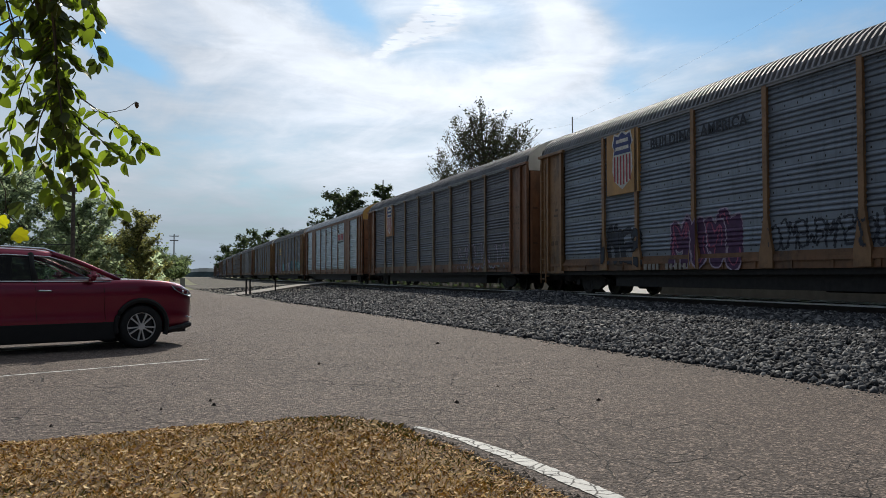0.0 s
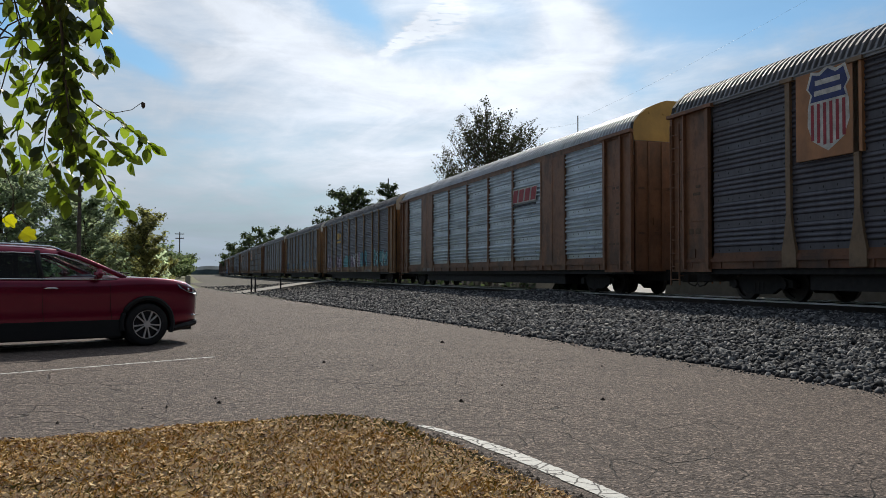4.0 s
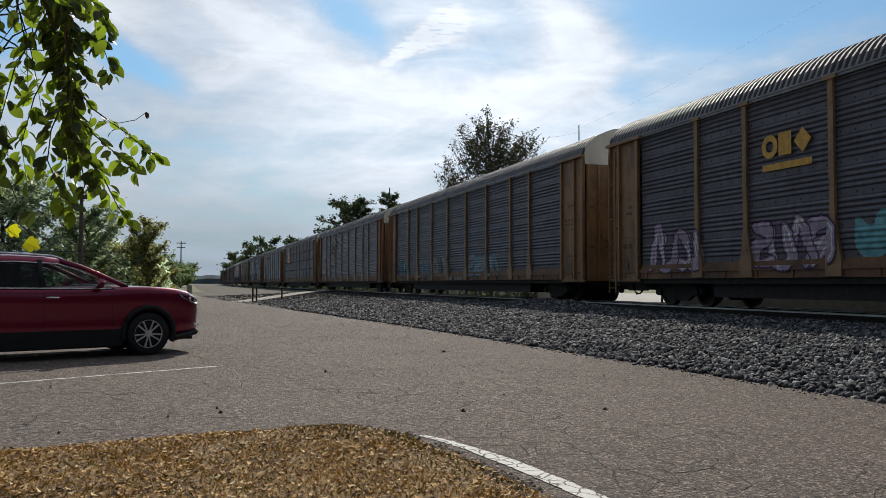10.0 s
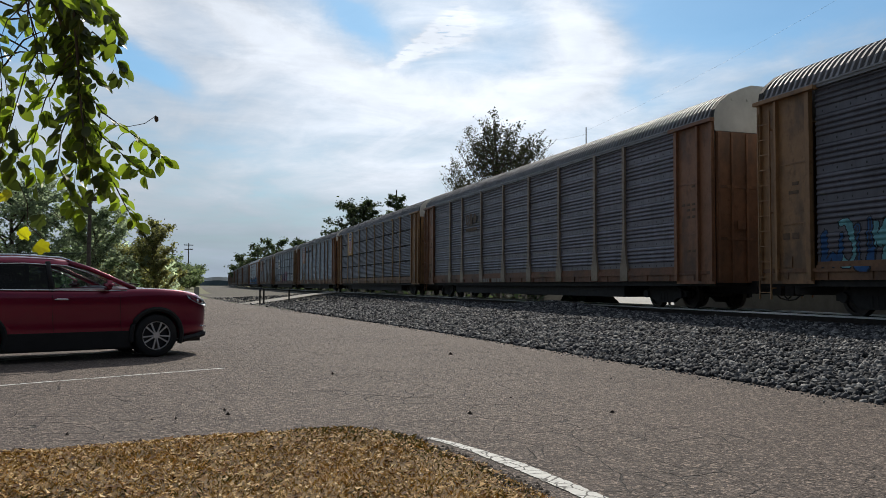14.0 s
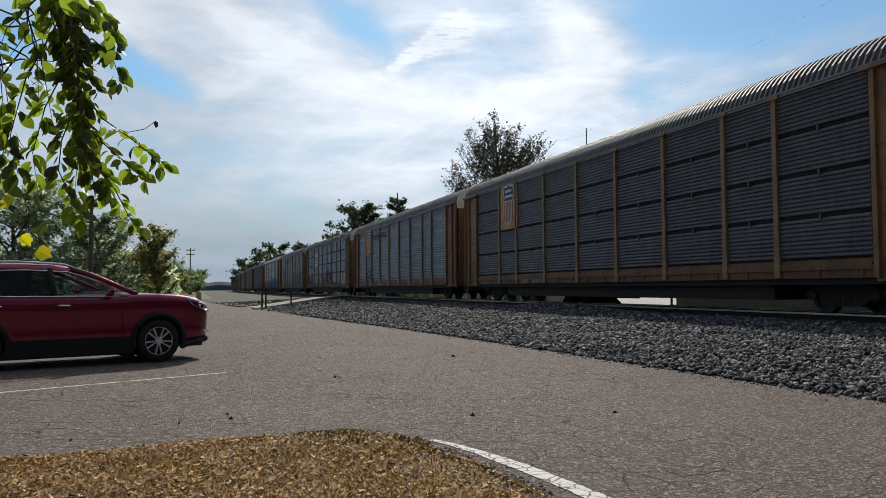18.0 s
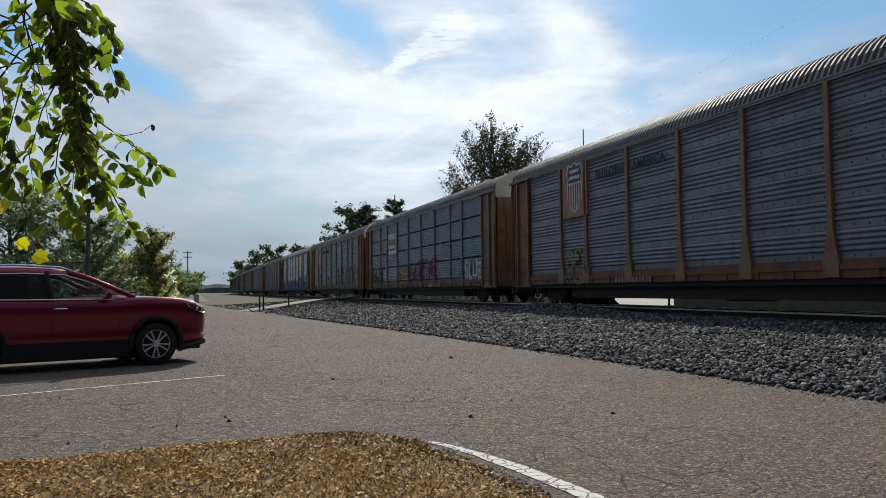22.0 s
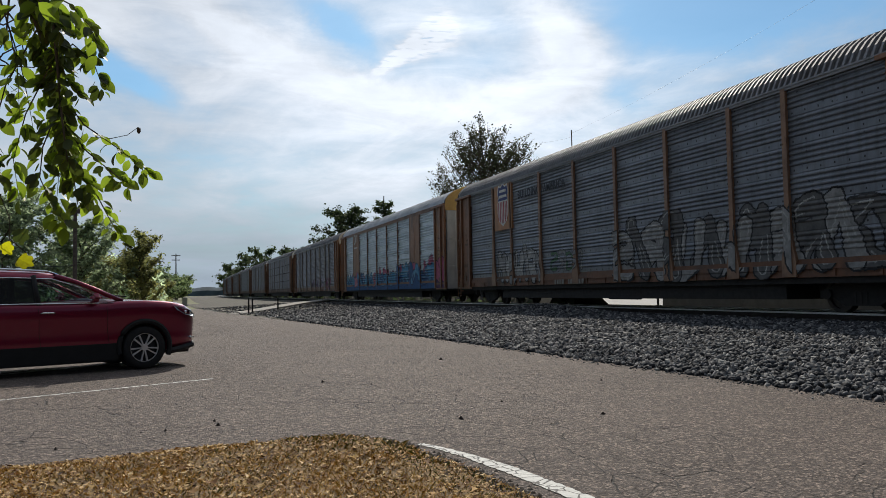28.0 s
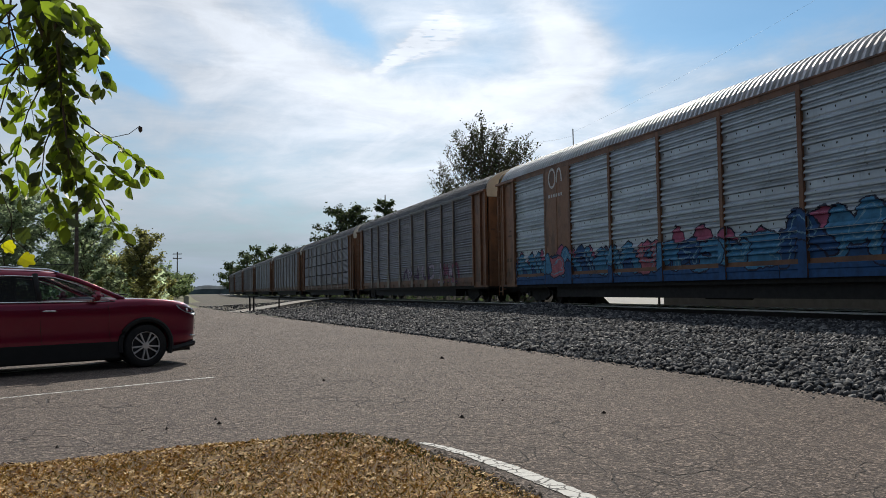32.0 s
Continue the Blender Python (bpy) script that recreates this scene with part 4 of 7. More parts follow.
def sill_mesh(mat):
    def make(bm):
        box(bm, -0.06, 0.05, -BODY + 0.05, BODY - 0.05, Z_SILL0 + 0.25, Z_SILL1 - 0.04)
        box(bm, -0.10, 0.0, -BODY + 0.05, BODY - 0.05, Z_SILL1 - 0.08, Z_SILL1 + 0.01)
        for i in range(22):
            y = -BODY + 0.9 + i * 1.21
            box(bm, -0.085, -0.058, y, y + 0.06, Z_SILL0 + 0.27, Z_SILL1 - 0.08)
    return cached(("side_sill", mat.name), make, mat)


def frame_mesh():
    def make(bm):
        box(bm, -1.5, 1.5, -BODY + 0.1, BODY - 0.1, 0.66, 0.84)
        box(bm, -1.42, 1.42, -BODY + 0.1, BODY - 0.1, 0.84, 1.0)
        box(bm, -0.42, 0.42, -BODY - 0.15, BODY + 0.15, 0.46, 0.8)
        box(bm, -1.36, 1.36, -8.6, 8.6, 0.30, 0.73)
        for y in (-5.2, -2.0, 2.4, 5.5):
            box(bm, -1.3, 1.3, y, y + 0.12, 0.34, 0.5)
        tube(bm, [(-0.9, -1.6, 0.42), (-0.9, 0.2, 0.42)], 0.17, 10)
        box(bm, -1.15, -0.7, 3.0, 3.8, 0.3, 0.6)
    return cached(("underframe",), make, BLACK)


def coupler_mesh():
    def make(bm):
        box(bm, -0.09, 0.09, -0.75, 0.1, 0.27 + 0.18, 0.45 + 0.18)
        box(bm, -0.17, 0.15, -0.86, -0.55, 0.24 + 0.18, 0.48 + 0.18)
        box(bm, -0.2, -0.06, -0.9, -0.7, 0.26 + 0.18, 0.46 + 0.18)
        tube(bm, [(0.28, 0.0, 0.55), (0.3, -0.3, 0.34), (0.26, -0.6, 0.3), (0.2, -0.8, 0.4)], 0.022, 6)
    return cached(("coupler",), make, BLACK)


def truck_mesh():
    """Side frames and bolster of a four-wheel truck."""
    def make(bm):
        for s in (-1, 1):
            pts = [(-1.15, 0.50), (-1.15, 0.34), (-0.75, 0.34), (-0.45, 0.17), (0.45, 0.17), (0.75, 0.34), (1.15, 0.34), (1.15, 0.50), (0.55, 0.66), (-0.55, 0.66)]
            for x in (0,):
                a = [bm.verts.new((s * 1.02, y, z)) for y, z in pts]
                b = [bm.verts.new((s * 1.14, y, z)) for y, z in pts]
                bm.faces.new(a)
                bm.faces.new(b[::-1])
                for k in range(len(pts)):
                    bm.faces.new((a[k], a[(k + 1) % len(pts)], b[(k + 1) % len(pts)], b[k]))
            for y in (-0.89, 0.89):
                disc(bm, (s * 1.16, y, 0.42), 0, 0.12, 0.10, 14)
            for y in (-0.15, 0.0, 0.15):
                tube(bm, [(s * 1.10, y, 0.22), (s * 1.10, y, 0.46)], 0.055, 8)
        box(bm, -1.1, 1.1, -0.2, 0.2, 0.4, 0.6)
    return cached(("truck",), make, BLACK)


def wheelset_mesh():
    def make(bm):
        for s in (-1, 1):
            disc(bm, (s * 0.755, 0, 0), 0, 0.42, 0.12, 28, 0.33)
            disc(bm, (s * 0.69, 0, 0), 0, 0.445, 0.025, 28, 0.33)
            disc(bm, (s * 0.745, 0, 0), 0, 0.335, 0.035, 28)
            disc(bm, (s * 0.76, 0, 0), 0, 0.12, 0.16, 16)
            for k in range(5):
                q = 2 * math.pi * k / 5
                disc(bm, (s * 0.765, 0.23 * math.cos(q), 0.23 * math.sin(q)), 0, 0.03, 0.012, 8)
        tube(bm, [(-1.1, 0, 0), (1.1, 0, 0)], 0.075, 12)
    return cached(("wheelset",), make, WHEEL)


ZINC_DARK = galvanised("dirty_zinc", (0.19, 0.205, 0.235), (0.045, 0.045, 0.05), 0.40, 0.3, 0.6)
ZINC_BROWN = galvanised("brown_dirty_zinc", (0.165, 0.155, 0.18), (0.05, 0.042, 0.043), 0.45, 0.25, 0.65)
ZINC_SOOT = galvanised("sooty_zinc", (0.105, 0.102, 0.122), (0.032, 0.028, 0.03), 0.48, 0.2, 0.6)
ZINC_BLUE = galvanised("blue_grey_zinc", (0.185, 0.215, 0.262), (0.055, 0.056, 0.062), 0.40, 0.3, 0.45)
ZINC_BRIGHT = galvanised("bright_zinc", (0.50, 0.57, 0.64), (0.15, 0.165, 0.18), 0.28, 0.35, 0.3)
ROOF_ZINC = galvanised("roof_zinc", (0.20, 0.20, 0.21), (0.06, 0.058, 0.056), 0.62, 0.45, 0.5, dots=False)
ROOF_BRIGHT = galvanised("bright_roof_zinc", (0.50, 0.51, 0.53), (0.2, 0.2, 0.2), 0.45, 0.5, 0.3, dots=False)
RAIL_GREY = galvanised("eave_rail_zinc", (0.26, 0.26, 0.27), (0.07, 0.068, 0.065), 0.5, 0.3, 0.5, dots=False)
YELLOW = weathered("faded_yellow_paint", (0.32, 0.175, 0.078), rust_amount=0.7)
ORANGE = weathered("rusty_orange_paint", (0.26, 0.12, 0.06), rust_amount=0.7)
BROWN = weathered("brown_faded_paint", (0.21, 0.098, 0.05), rust_amount=0.7)
SILL_YELLOW = weathered("sooty_yellow_sill_paint", (0.20, 0.095, 0.04), rust_amount=1.1)
SILL_ORANGE = weathered("sooty_orange_sill_paint", (0.18, 0.075, 0.036), rust_amount=1.0)
SILL_BROWN = weathered("sooty_brown_sill_paint", (0.15, 0.07, 0.04), rust_amount=0.9)
TAN = weathered("pale_tan_paint", (0.27, 0.18, 0.105), rust_amount=0.5)
POST_YELLOW = weathered("yellow_post_paint", (0.32, 0.20, 0.095), rust_amount=0.55)
POST_ORANGE = weathered("faded_orange_post", (0.29, 0.165, 0.10), rust_amount=0.5)
POST_PALE = weathered("pale_post_paint", (0.32, 0.255, 0.19), rust_amount=0.5)
DUN = weathered("dull_dun_paint", (0.25, 0.15, 0.075), rust_amount=0.7)
COPPER = weathered("copper_brown_paint", (0.30, 0.145, 0.075), rust_amount=0.4)
POST_ZINC = weathered("zinc_post", (0.17, 0.17, 0.18), rust_amount=0.5)
HOOD_WHITE = weathered("dirty_white_paint", (0.62, 0.61, 0.57), rust_amount=0.1, dirt=0.25)
HOOD_YELLOW = weathered("hood_yellow_paint", (0.55, 0.33, 0.09), rust_amount=0.2, dirt=0.4)
GREYPOST = weathered("grey_post_paint", (0.24, 0.20, 0.165), rust_amount=0.6)
SILLS = {YELLOW.name: SILL_YELLOW, ORANGE.name: SILL_ORANGE, BROWN.name: SILL_BROWN, DUN.name: SILL_BROWN, COPPER.name: SILL_BROWN}
MARK_WHITE = plain("lettering_white", (0.62, 0.60, 0.56), 0.7, wear=0.3)
MARK_GREY = plain("lettering_grey", (0.27, 0.25, 0.22), 0.7, wear=0.4)
MARK_BLUE = plain("shield_blue", (0.03, 0.045, 0.17), 0.6, wear=0.3)
MARK_RED = plain("shield_red", (0.36, 0.035, 0.05), 0.6, wear=0.3)
MARK_YELLOW = plain("mark_yellow", (0.62, 0.36, 0.06), 0.65, wear=0.25)
MARK_DARK = plain("lettering_dark", (0.018, 0.02, 0.03), 0.7, wear=0.4)

# one row a car, from the head of the train seen first: panel kind, sheet, posts, ends, hood, caps, mark
STYLES = [
    ("rib", ZINC_BLUE, YELLOW, YELLOW, HOOD_WHITE, False, "shield_words"),
    ("rib", ZINC_SOOT, TAN, ORANGE, HOOD_WHITE, True, "shield"),
    ("wide", ZINC_BRIGHT, BROWN, ORANGE, HOOD_YELLOW, False, "red_bars"),
    ("rib", ZINC_SOOT, POST_YELLOW, YELLOW, HOOD_WHITE, True, "yellow_block"),
    ("rib", ZINC_SOOT, POST_YELLOW, YELLOW, HOOD_WHITE, True, ""),
    ("rib", ZINC_BROWN, POST_PALE, ORANGE, HOOD_WHITE, False, "orange_block"),
    ("four", ZINC_SOOT, POST_YELLOW, YELLOW, HOOD_WHITE, True, "shield"),
    ("rib", ZINC_BLUE, POST_ORANGE, ORANGE, HOOD_WHITE, False, "shield_words"),
    ("four", ZINC_BLUE, POST_ZINC, DUN, HOOD_WHITE, True, "white_box"),
    ("rib", ZINC_DARK, POST_ORANGE, ORANGE, HOOD_WHITE, False, "shield_words"),
    ("wide", ZINC_BRIGHT, BROWN, COPPER, HOOD_YELLOW, False, "white_lines"),
    ("rib", ZINC_BROWN, GREYPOST, ORANGE, HOOD_WHITE, False, ""),
    ("four", ZINC_BROWN, GREYPOST, BROWN, HOOD_WHITE, False, ""),
    ("rib", ZINC_BROWN, GREYPOST, BROWN, HOOD_WHITE, False, ""),
    ("rib", ZINC_DARK, GREYPOST, BROWN, HOOD_WHITE, False, ""),
    ("rib", ZINC_BROWN, GREYPOST, BROWN, HOOD_WHITE, False, ""),
    ("four", ZINC_BROWN, GREYPOST, BROWN, HOOD_WHITE, False, ""),
    ("rib", ZINC_BROWN, GREYPOST, BROWN, HOOD_WHITE, False, ""),
]
LABELS = {
    "shield_words": "grey ribbed car-carrier wagon with orange posts and a striped shield",
    "shield": "dark grey ribbed car-carrier wagon with a striped shield plate",
    "red_bars": "bright zinc car-carrier wagon with wide brown panels and red mark",
    "yellow_block": "brown-grey car-carrier wagon with yellow posts, yellow mark and graffiti",
    "orange_block": "brown-grey car-carrier wagon with orange posts and faded block mark",
    "white_box": "blue-grey car-carrier wagon with a white boxed mark and graffiti",
    "white_lines": "bright zinc car-carrier wagon with long blue graffiti along it",
    "": "dirty dark grey ribbed car-carrier wagon of the moving train",
}
CARS, WHEELSETS = [], []


def turned(m):
    """The same place on the other side of a car."""
    return Matrix.Rotation(math.pi, 4, "Z") @ m


def autorack(k):
    kind, sheet, post, ends, hood, caps, mark = STYLES[k]
    car = thing("car_carrier_wagon", pose(track_x(car_centre(k, 0)), car_centre(k, 0), RAIL_TOP), LABELS[mark], "train wagon", "wagons of the train")
    CARS.append(car)
    put("underframe", frame_mesh(), car)
    put("roof", roof_mesh(ROOF_BRIGHT if kind == "wide" else ROOF_ZINC, 0.21 if kind == "wide" else 0.19), car)
    for flip in (False, True):
        turn = turned if flip else (lambda m: m)
        put("side_sill", sill_mesh(BROWN if kind == "wide" else SILLS[ends.name]), car, turn(pose(-HALF + 0.04, 0, 0)))
        put("ledge", ledge_mesh(BROWN if kind == "wide" else SILLS[ends.name]), car, turn(pose(-HALF, 0, 0)))
        put("eave_rail", eave_mesh(BROWN if kind == "wide" else RAIL_GREY, 0.16 if kind == "wide" else 0.07), car, turn(pose(-HALF, 0, 0)))
        y = -PANEL0
        order = PANELS[::-1]
        for i, w in enumerate(order):
            if kind == "wide" and i in (1, 7):
                def wide(bm, w=w):
                    box(bm, -0.065, 0.0, 0.02, w - 0.02, Z_SILL1 - 0.05, Z_EAVE - 0.02)
                    box(bm, -0.078, -0.063, w * 0.5 - 0.02, w * 0.5 + 0.02, Z_SILL1, Z_EAVE - 0.05)
                put("flat_panel", cached(("flat_panel", w, ends.name), wide, ends), car, turn(pose(-HALF, y, 0)))
            else:
                put("side_panel", panel_mesh(w, kind, sheet), car, turn(pose(-HALF + 0.02, y, 0)))
            if i:
                wide_post = kind == "wide"
                put("post", post_mesh(1.9 if wide_post else 1.3 if kind == "four" else 3.0, post, caps, 0.13 if wide_post else 0.15), car, turn(pose(-HALF, y, 0)))
            y += w
        for e in (False, True):
            m = pose(-HALF, -BODY + 0.02, 0)
            if e:
                m = pose(-HALF, BODY - 0.02, 0) @ Matrix.Diagonal((1, -1, 1, 1))
            end_bay(car, ends, turn(m))
        put("ladder", ladder_mesh(ends), car, turn(pose(-HALF - 0.09, BODY - 0.50, 0)))
    for e in (False, True):
        turn = turned if e else (lambda m: m)
        put("end_hood", end_hood_mesh(hood), car, turn(pose(0, 0, 0)))
        door = HOOD_WHITE if mark == "white_lines" else ends
        end_door(car, door, turn(pose(0.02, -BODY + 0.06, 0)))
        end_door(car, door, turn(pose(-0.02, -BODY + 0.06, 0) @ Matrix.Diagonal((-1, 1, 1, 1))))
        put("coupler", coupler_mesh(), car, turn(pose(0, -BODY + 0.05, 0)))
        truck = put("truck", truck_mesh(), car, turn(pose(0, -BODY + 3.1, 0)))
        for y in (-0.89, 0.89):
            WHEELSETS.append((k, put("wheelset", wheelset_mesh(), truck, pose(0, y, 0.42))))
    return car


for number in range(len(STYLES)):
    autorack(number)


# ---- marks, lettering and graffiti on the wagons' near sides ----
SKIN = -HALF - 0.056


def depth_at(kind):
    rows = panel_rows(kind)
    zs, ds = [r[0] for r in rows], [r[1] for r in rows]
    posts, y = [], -PANEL0
    for w in PANELS[::-1][:-1]:
        y += w
        posts.append(y)

    def depth(ys, z):
        d = HALF - 0.02 + float(np.interp(z, zs, ds))
        if z < Z_SILL1 - 0.04:
            d = HALF + 0.05
        if Z_SILL1 - 0.1 < z < Z_SILL1 + 0.04:
            d = HALF + 0.066
        out = np.full(len(ys), d + 0.005)
        for p in posts:
            out[np.abs(ys - p) < 0.13] = HALF + 0.095
        if kind == "wide":
            for a, b in ((-PANEL0 + 2.78, -PANEL0 + 4.73), (PANEL0 - 4.78, PANEL0 - 2.8)):
                out[(ys > a) & (ys < b)] = HALF + 0.084
        out[np.abs(ys) > PANEL0 - 0.02] = HALF + 0.05
        return out
    return depth


def smooth_line(pts, n=6):
    """A curve through the points."""
    out = []
    p = [pts[0]] + list(pts) + [pts[-1]]
    for a, b, c, d in zip(p, p[1:], p[2:], p[3:]):
        for i in range(n):
            t = i / n
            out.append(tuple(0.5 * (2 * b[k] + (c[k] - a[k]) * t + (2 * a[k] - 5 * b[k] + 4 * c[k] - d[k]) * t * t + (3 * b[k] - a[k] - 3 * c[k] + d[k]) * t ** 3) for k in (0, 1)))
    out.append(pts[-1])
    return out


LETTER_FORMS = (((-0.34, 0), (-0.3, 0.55), (-0.26, 1), (0.3, 0.95), (0.34, 0.6), (-0.1, 0.45), (0.36, 0)), ((0.32, 0.9), (-0.1, 1.0), (-0.34, 0.55), (-0.2, 0.05), (0.3, 0.0), (0.34, 0.4)),
                ((-0.36, 0), (-0.1, 0.95), (0.05, 1.0), (0.2, 0.6), (0.38, 0)), ((0.3, 0.95), (-0.25, 0.95), (-0.3, 0.6), (0.26, 0.45), (0.3, 0.05), (-0.32, 0)),
                ((-0.36, 0.95), (-0.3, 0.1), (0.0, 0.35), (0.3, 0.05), (0.36, 1.0)), ((-0.34, 1), (-0.3, 0.05), (0.3, 0.0), (0.28, 0.95)), ((-0.3, 0.0), (-0.28, 1.0), (0.0, 0.5), (0.28, 1.0), (0.34, 0.0)))


def graffiti(car, kind, y0, y1, z0, z1, letters, seed, fills, outline, shine, thick=0.2, label="spray-painted graffiti", mass=None, peaks=None, halo=None):
    """Sprayed letter-like shapes that follow the ribs: bodies, dark or light rims, thin light strokes."""
    rnd = random.Random(seed)
    step = 0.022
    ys = np.arange(y0 - 0.15, y1 + 0.15, step)
    zs = np.arange(z0 - 0.05, z1 + (0.35 if peaks else 0.08), step)
    yy, zz = np.meshgrid(ys, zs)
    high, wide = z1 - z0, (y1 - y0) / letters
    # the sprayed edge wanders a little
    qy = yy + 0.018 * np.sin(zz * 11 + seed) + 0.010 * np.sin(zz * 27 + yy * 5)
    qz = zz + 0.020 * np.sin(yy * 7 + seed * 2) + 0.010 * np.sin(yy * 23 + zz * 6)
    n = len(fills)
    cls = np.full(yy.shape, -1)
    extra = []
    if peaks is not None:
        extra.append(peaks)
        y = y0 + 0.5
        while y < y1 - 0.3:
            half, top = rnd.uniform(0.26, 0.55), z1 + rnd.uniform(-0.05, 0.32)
            u = (qy - y) / half
            dome = top - 0.22 * u * u * (1 + 0.8 * np.abs(u)) - 0.06 * np.abs(np.sin(u * 3.0 + seed))
            inside = (qz < dome) & (np.abs(u) < 1.5) & (qz > z0 + 0.5 * high)
            cls[inside] = n
            cls[inside & (qz < dome - 0.05) & (np.abs(u) < 1.42)] = n + 2
            y += half * 2 + rnd.choice((0.15, 0.3, 0.9, 1.4))
    if mass is not None:
        top = z0 + (0.70 + 0.10 * np.sin(qy * 1.3 + seed) + 0.06 * np.sin(qy * 3.3)) * high
        cls[qz < top] = n
        cls[qz < top - 0.05] = n + 2 + len(extra)
        extra.append(mass)
    if halo is not None:
        extra.append(halo)
    for i in range(letters):
        cy = y0 + wide * (i + 0.5) + rnd.uniform(-0.08, 0.08) * wide
        r = thick * high * rnd.uniform(0.85, 1.15)
        top, low = z1 - r - rnd.uniform(0, 0.2) * high, z0 + r + rnd.uniform(0, 0.06) * high + (0.14 * high if mass is not None else 0)
        form = rnd.choice(LETTER_FORMS)
        lean = rnd.uniform(-0.25, 0.4)
        swell = rnd.uniform(1.15, 1.6)
        pts = smooth_line([(cy + (a * swell + lean * (b - 0.5) + rnd.uniform(-0.05, 0.05)) * wide, low + (top - low) * (b + rnd.uniform(-0.06, 0.06))) for a, b in form])
        sd = np.full(yy.shape, 9.0)
        for m, ((ay, az), (by, bz)) in enumerate(zip(pts, pts[1:])):
            dy, dz = by - ay, bz - az
            t = np.clip(((qy - ay) * dy + (qz - az) * dz) / (dy * dy + dz * dz + 1e-6), 0, 1)
            rr = r * (0.85 + 0.3 * math.sin(m * 0.45 + seed))
            sd = np.minimum(sd, np.hypot(qy - ay - t * dy, qz - az - t * dz) - rr)
        rim = max(0.022, min(0.045, r * 0.32))
        if halo is not None:
            cls[sd < rim + 0.06] = n + 1 + len(extra)
        cls[sd < rim] = n
        cls[sd < 0] = i % n
        if r > 0.09:
            mark = (np.abs(sd + 0.5 * r) < 0.018) & (np.sin(qy * 2.3 + qz * 3.1 + i) > -0.2)
            cls[mark] = n + 1
    rows = np.array([depth_at(kind)(ys, z) for z in zs])
    verts, loops, index = [], [], []
    for j in range(len(zs) - 1):
        c = cls[j, :-1]
        cuts = np.nonzero((c[1:] != c[:-1]) | (np.abs(np.diff(rows[j, :-1])) > 1e-4))[0] + 1
        edges = [0, *cuts.tolist(), len(c)]
        for a, b in zip(edges, edges[1:]):
            if c[a] < 0:
                continue
            k = len(verts)
            d0, d1 = -rows[j, a], -rows[j + 1, a]
            verts.extend(((d0, ys[a], zs[j]), (d1, ys[a], zs[j + 1]), (d1, ys[b], zs[j + 1]), (d0, ys[b], zs[j])))
            loops.extend((k, k + 1, k + 2, k + 3))
            index.append(c[a])
    me = fast_mesh("graffiti", np.array(verts), np.array(loops), np.full(len(index), 4), *fills, outline, shine, *extra, index=np.array(index))
    put("graffiti", me, car, None, label)


def spray(name, colour):
    return plain("spray_" + name, colour, 0.75, wear=0.35, scale=5)


SPRAY = {n: spray(n, c) for n, c in dict(purple=(0.075, 0.03, 0.085), pink=(0.36, 0.085, 0.16), white=(0.64, 0.64, 0.64), silver=(0.25, 0.25, 0.245), pale=(0.36, 0.36, 0.35), ash=(0.10, 0.10, 0.10), black=(0.012, 0.012, 0.014), dark=(0.03, 0.035, 0.05),
                                         teal=(0.14, 0.36, 0.40), blue=(0.014, 0.075, 0.21), night=(0.008, 0.012, 0.035), sky=(0.05, 0.21, 0.38), ice=(0.17, 0.34, 0.45), lilac=(0.36, 0.29, 0.38), green=(0.08, 0.16, 0.08), yellow=(0.34, 0.27, 0.07), cream=(0.42, 0.36, 0.20), rose=(0.40, 0.12, 0.15)).items()}


def flat_shape(bm, pts, x):
    bm.faces.new([bm.verts.new((x, y, z)) for y, z in pts])


def shield_plate(car, paint):
    """A plate with a shield: blue head, red and white stripes, no lettering."""
    x = -HALF - 0.075

    def shape(pts, off):
        def make(bm):
            flat_shape(bm, [(7.75 + u * 0.74, 4.28 + v * 0.88) for u, v in pts], x - off)
        return make

    plate = put("shield_plate", cached(("shield_plate", paint.name), lambda bm: box(bm, x, -HALF + 0.02, 6.84, 8.7, 3.2, Z_EAVE - 0.04), paint), car, None, "painted steel plate")
    rim = ((-0.66, 0.98), (-0.32, 0.92), (0, 1.06), (0.32, 0.92), (0.66, 0.98), (0.84, 0.57), (0.67, 0.4), (0.78, 0.1), (0.8, -0.38), (0.6, -0.78), (0.22, -0.97), (0, -1.07), (-0.22, -0.97),
           (-0.6, -0.78), (-0.8, -0.38), (-0.78, 0.1), (-0.67, 0.4), (-0.84, 0.57))
    head = ((-0.6, 0.9), (-0.3, 0.83), (0, 0.97), (0.3, 0.83), (0.6, 0.9), (0.75, 0.55), (0.6, 0.38), (0.68, 0.2), (-0.68, 0.2), (-0.6, 0.38), (-0.75, 0.55))
    put("shield_field", cached(("shield_field",), shape(rim, 0.004), MARK_WHITE), plate, None, "white shield")
    put("shield_head", cached(("shield_head",), shape(head, 0.008), MARK_BLUE), plate, None, "dark blue shield head")
    for i in range(6):
        u = -0.6 + 0.24 * i
        low = -0.92 + 0.34 * abs(u) ** 1.5
        put("stripe", cached(("stripe", i), shape(((u - 0.06, 0.14), (u + 0.06, 0.14), (u + 0.06, low), (u - 0.06, low)), 0.008), MARK_RED), plate, None, "red stripe")
    for i, (z, w) in enumerate(((0.60, 0.48), (0.34, 0.52))):
        put("white_bar", cached(("white_bar", i), shape(((-w, z), (w, z), (w, z + 0.13), (-w, z + 0.13)), 0.012), MARK_WHITE), plate, None, "white bar")


